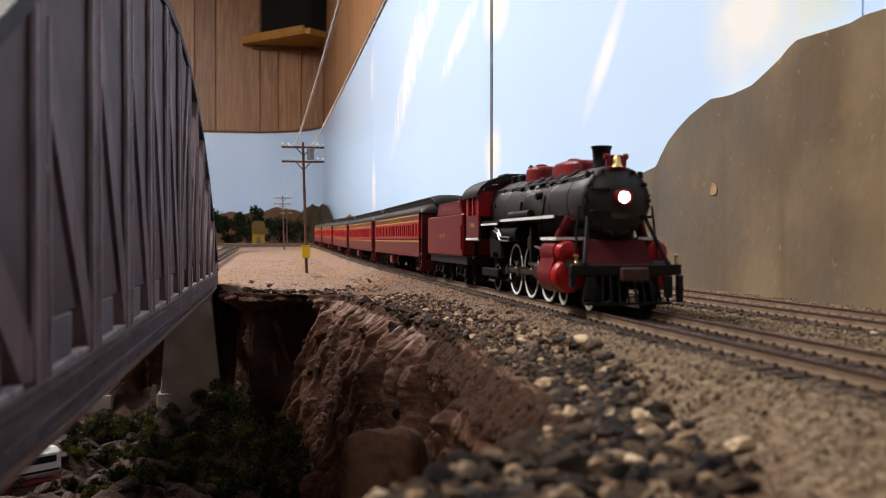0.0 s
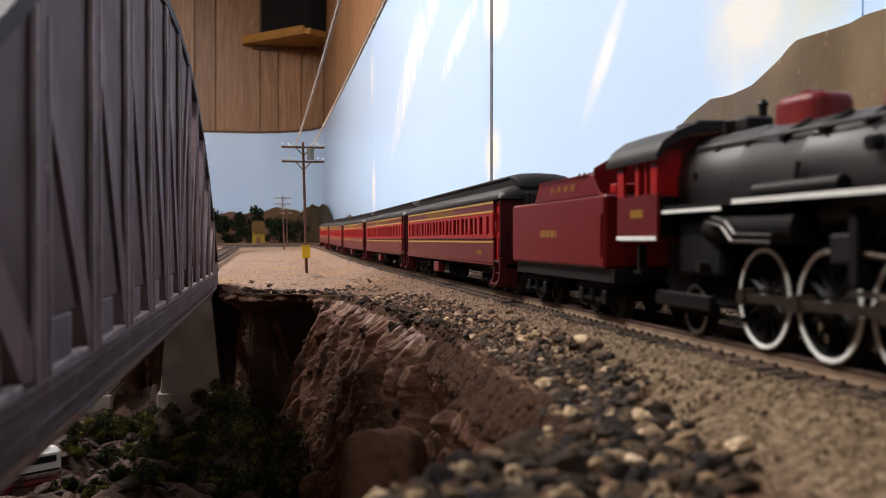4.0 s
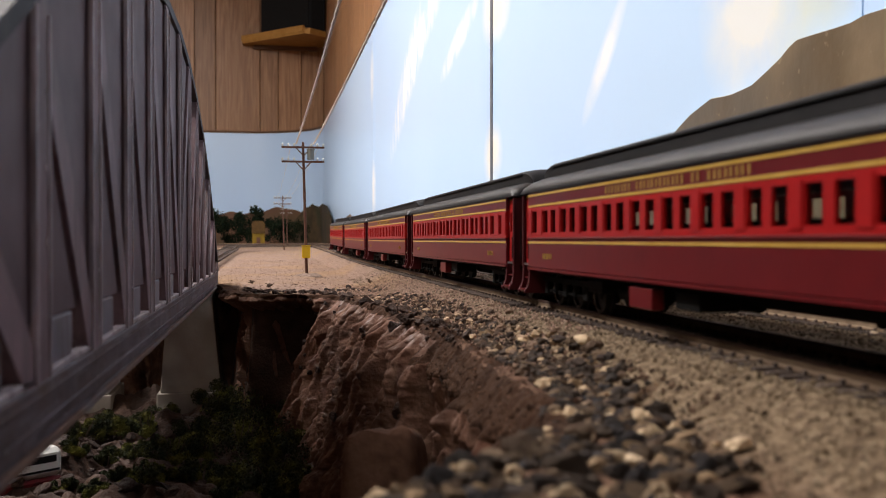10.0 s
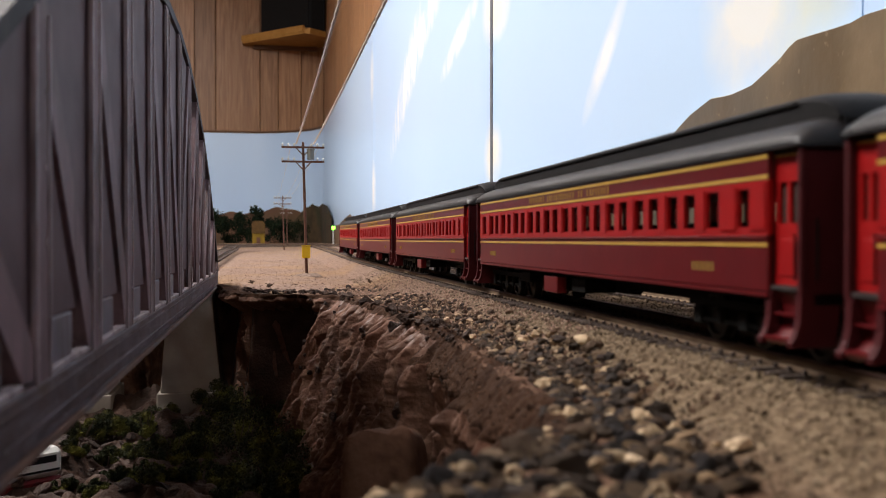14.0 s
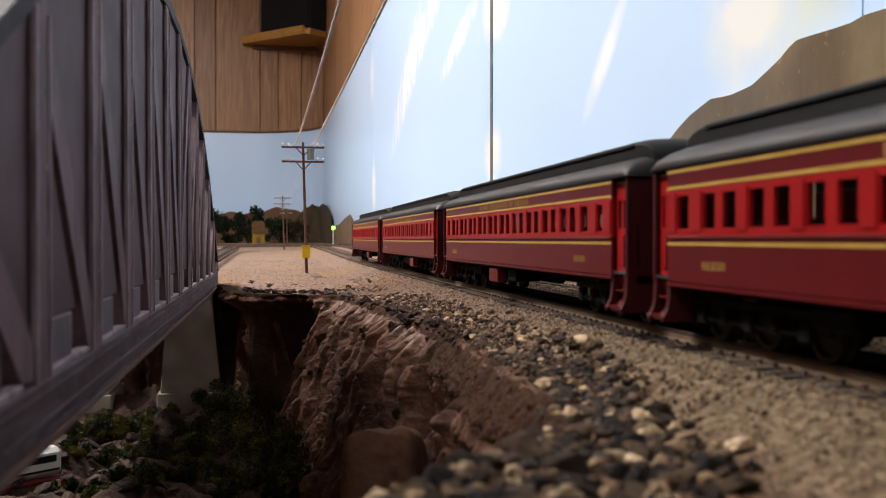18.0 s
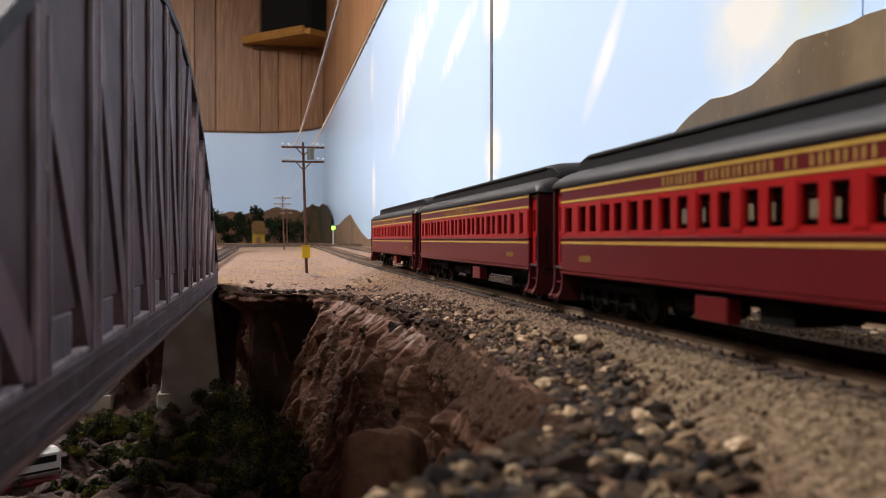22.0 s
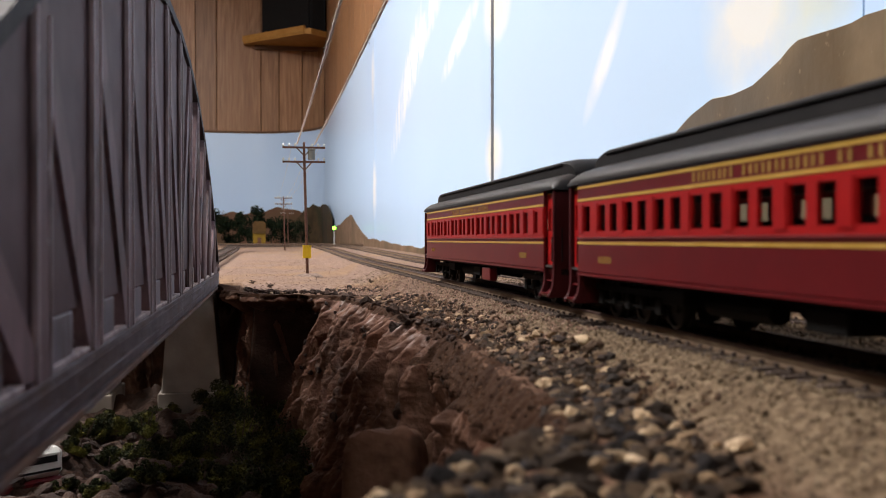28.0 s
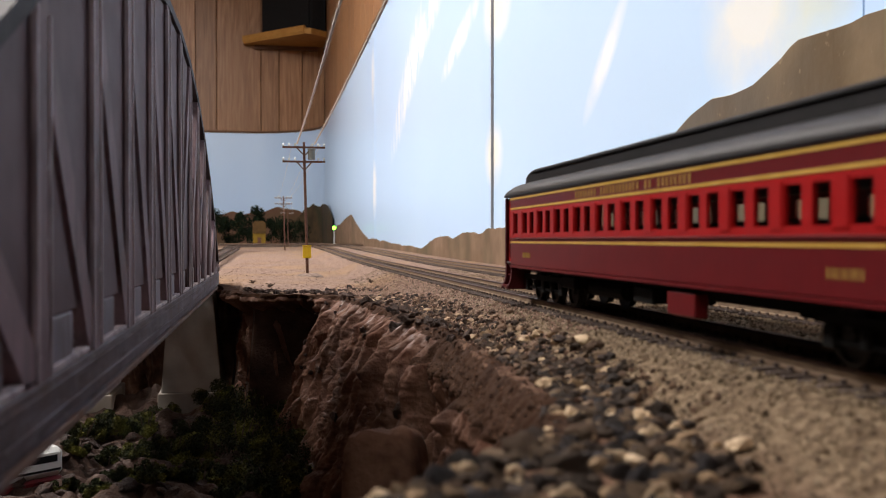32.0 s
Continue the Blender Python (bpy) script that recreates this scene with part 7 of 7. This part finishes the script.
for i, ((x, y, s), z) in enumerate(zip(spots, zs)):
    m = Matrix.LocRotScale((x, y, float(z) + s * 0.22), Euler((rnd.uniform(-0.5, 0.5), rnd.uniform(-0.5, 0.5), rnd.uniform(0, 6.28))), (s, s, s))
    if i < 300:
        ob = new("stone", STONES[i % 10])
        ob.parent = bank
        ob.matrix_basis = m
    else:
        rest_v, rest_f = rest[M_DUSTY if y + rnd.uniform(-0.10, 0.10) > 0.25 else M_STONES]
        vs, fs = base[i % 10]
        k = len(rest_v)
        rest_v += [m @ v for v in vs]
        rest_f += [tuple(a + k for a in f) for f in fs]
for m, (rest_v, rest_f) in rest.items():
    ob = from_arrays("stones", rest_v, rest_f, m, bank)
    ob["kind"] = "stuff"


def grains(name, n, region, size, m, seed):
    """Loose grains strewn over a stretch of ground."""
    rg = np.random.RandomState(seed)
    x0, x1, y0, y1, bias = region
    x = x0 + (x1 - x0) * rg.rand(n)
    y = y0 + (y1 - y0) * rg.rand(n) ** bias
    keep = (np.abs(inside(x, y)) > 0.004) & (inside(x, y) < 0)
    x, y = x[keep], y[keep]
    z = ground_z(x, y)
    oct_v = np.array([(1, 0, 0), (-1, 0, 0), (0, 1, 0), (0, -1, 0), (0, 0, 1), (0, 0, -1)], dtype=float)
    oct_f = np.array([(0, 2, 4), (2, 1, 4), (1, 3, 4), (3, 0, 4), (2, 0, 5), (1, 2, 5), (3, 1, 5), (0, 3, 5)])
    s = size * (0.5 + rg.rand(len(x)))
    v = oct_v[None] * s[:, None, None] * (0.6 + 0.8 * rg.rand(len(x), 6, 1))
    v = v + (rg.rand(len(x), 6, 3) - 0.5) * s[:, None, None] * 0.7
    v += np.stack([x, y, z + s * 0.2], 1)[:, None, :]
    f = oct_f[None] + (np.arange(len(x)) * 6)[:, None, None]
    ob = from_arrays(name, v.reshape(-1, 3).tolist(), f.reshape(-1, 3).tolist(), m)
    return tagged(ob, "loose tan ballast grains beside the tracks", "ballast", kind="stuff")


grains("ballast", 52000, (0.060, 0.205, 0.05, 0.75, 1.9), 0.00026, M_GRAIN, 3)
grains("ballast", 7000, (0.062, 0.205, 0.05, 0.6, 1.6), 0.00042, M_GRAIN, 8)
grains("ballast", 5000, (-0.04, 0.09, 0.56, 1.3, 1.7), 0.00032, island_mat("pinkish dirt grains", [(0.27, 0.175, 0.13), (0.18, 0.115, 0.085), (0.36, 0.25, 0.19), (0.09, 0.056, 0.042)], 0.9), 4)

grains("ballast", 9000, (0.048, 0.088, 0.24, 0.64, 1.0), 0.00034, island_mat("dusty brown grains", [(0.28, 0.180, 0.138), (0.20, 0.126, 0.096), (0.35, 0.235, 0.185), (0.14, 0.087, 0.066), (0.40, 0.28, 0.215)], 0.9), 14)

pick = np.random.RandomState(23)
crumbs = B()
for px, py, pz in soil_points[pick.choice(len(soil_points), 1500)]:
    k = 0.00022 + 0.0006 * pick.rand() ** 3
    o = Vector((px, py, pz))
    vs = [crumbs.verts.new(o + Vector(q) * k * (0.6 + 0.8 * pick.rand())) for q in ((1, 0, 0), (-1, 0, 0), (0, 1, 0), (0, -1, 0), (0, 0, 1), (0, 0, -1))]
    for a, b, c in ((0, 2, 4), (2, 1, 4), (1, 3, 4), (3, 0, 4), (2, 0, 5), (1, 2, 5), (3, 1, 5), (0, 3, 5)):
        crumbs.faces.new((vs[a], vs[b], vs[c]))
tagged(part("soil_crumbs", crumbs, island_mat("soil crumbs", [(0.06, 0.031, 0.019), (0.03, 0.0155, 0.010), (0.10, 0.056, 0.036), (0.045, 0.026, 0.018)], 0.9)), "loose brown soil crumbs on the canyon rim", "soil", kind="stuff")
grains("ballast", 4000, (0.030, 0.075, 0.15, 0.45, 1.0), 0.00055, island_mat("dark dirt crumbs", [(0.085, 0.05, 0.033), (0.05, 0.03, 0.021), (0.13, 0.082, 0.055), (0.036, 0.024, 0.018)], 0.9), 19)

# ---- everything that moves ----


def vehicle_rows(y_front, length):
    rows = []
    for i in range(33):
        yf = y_front - SPEED * i
        za, zb = float(rail_z(yf + 0.15 * length)), float(rail_z(yf + 0.85 * length))
        slope = math.degrees(math.atan2(zb - za, 0.7 * length))
        rows.append((i, pose(MAIN_X, yf, za - 0.15 * length * (zb - za) / (0.7 * length), slope)))
    return rows


def roll_rows(x, y, r, phase, step):
    """A rolling wheel: its crank angle grows forwards as the train comes on."""
    rows, n = [], int(32 * FPS / step)
    for i in range(n + 1):
        t = i * step / FPS
        rows.append((t, pose(x, y, r, phase + math.degrees(SPEED * t / r))))
    if rows[-1][0] < 32:
        rows.append((32.0, pose(x, y, r, phase + math.degrees(SPEED * 32 / r))))
    return rows


CRANK, PHASE = 0.0042, -math.degrees(SPEED * 3 / 0.0096)


def motions():
    walk(loco, vehicle_rows(0.2535, 0.147))
    walk(tender, vehicle_rows(0.410, TL))
    for i, c in enumerate(coaches):
        walk(c, vehicle_rows(1.786 - 0.248 - 0.2555 * (4 - i) - (0.0014, 0.0042, 0.0030, 0.0006, 0.0)[i], COACH_L))
        for t in c.children:
            for w in t.children:
                if w.name.startswith("wheelset"):
                    walk(w, roll_rows(0, w.location.y, 0.0052, 20 * i, 4))
    for w in tw:
        walk(w, roll_rows(0, w.location.y, 0.0052, 0, 4))
    for w, x, y, r, ph in leads:
        walk(w, roll_rows(x, y, r, 0, 3))
    for w, x, y, r, ph in drivers:
        walk(w, roll_rows(x, y, r, PHASE + ph, 8))
    for ob, s, kind in rods:
        ph = PHASE + (0.0 if s < 0 else 90.0)
        rows = []
        for i in range(241):
            t = i * 4 / FPS
            a = radians(ph + math.degrees(SPEED * t / DRIVE_R))
            dy, dz = -math.sin(a) * CRANK, math.cos(a) * CRANK
            if kind == "side":
                rows.append((t, pose(0, dy, DRIVE_R + dz)))
                continue
            py, pz = AXLES[1] + dy, DRIVE_R + dz
            cy = py - math.sqrt(0.027 ** 2 - (pz - 0.0098) ** 2)
            if kind == "main":
                rows.append((t, pose(0, py, pz, -math.degrees(math.atan2(0.0098 - pz, py - cy)))))
            else:
                rows.append((t, pose(0, cy, 0.0098)))
        walk(ob, rows)


motions()
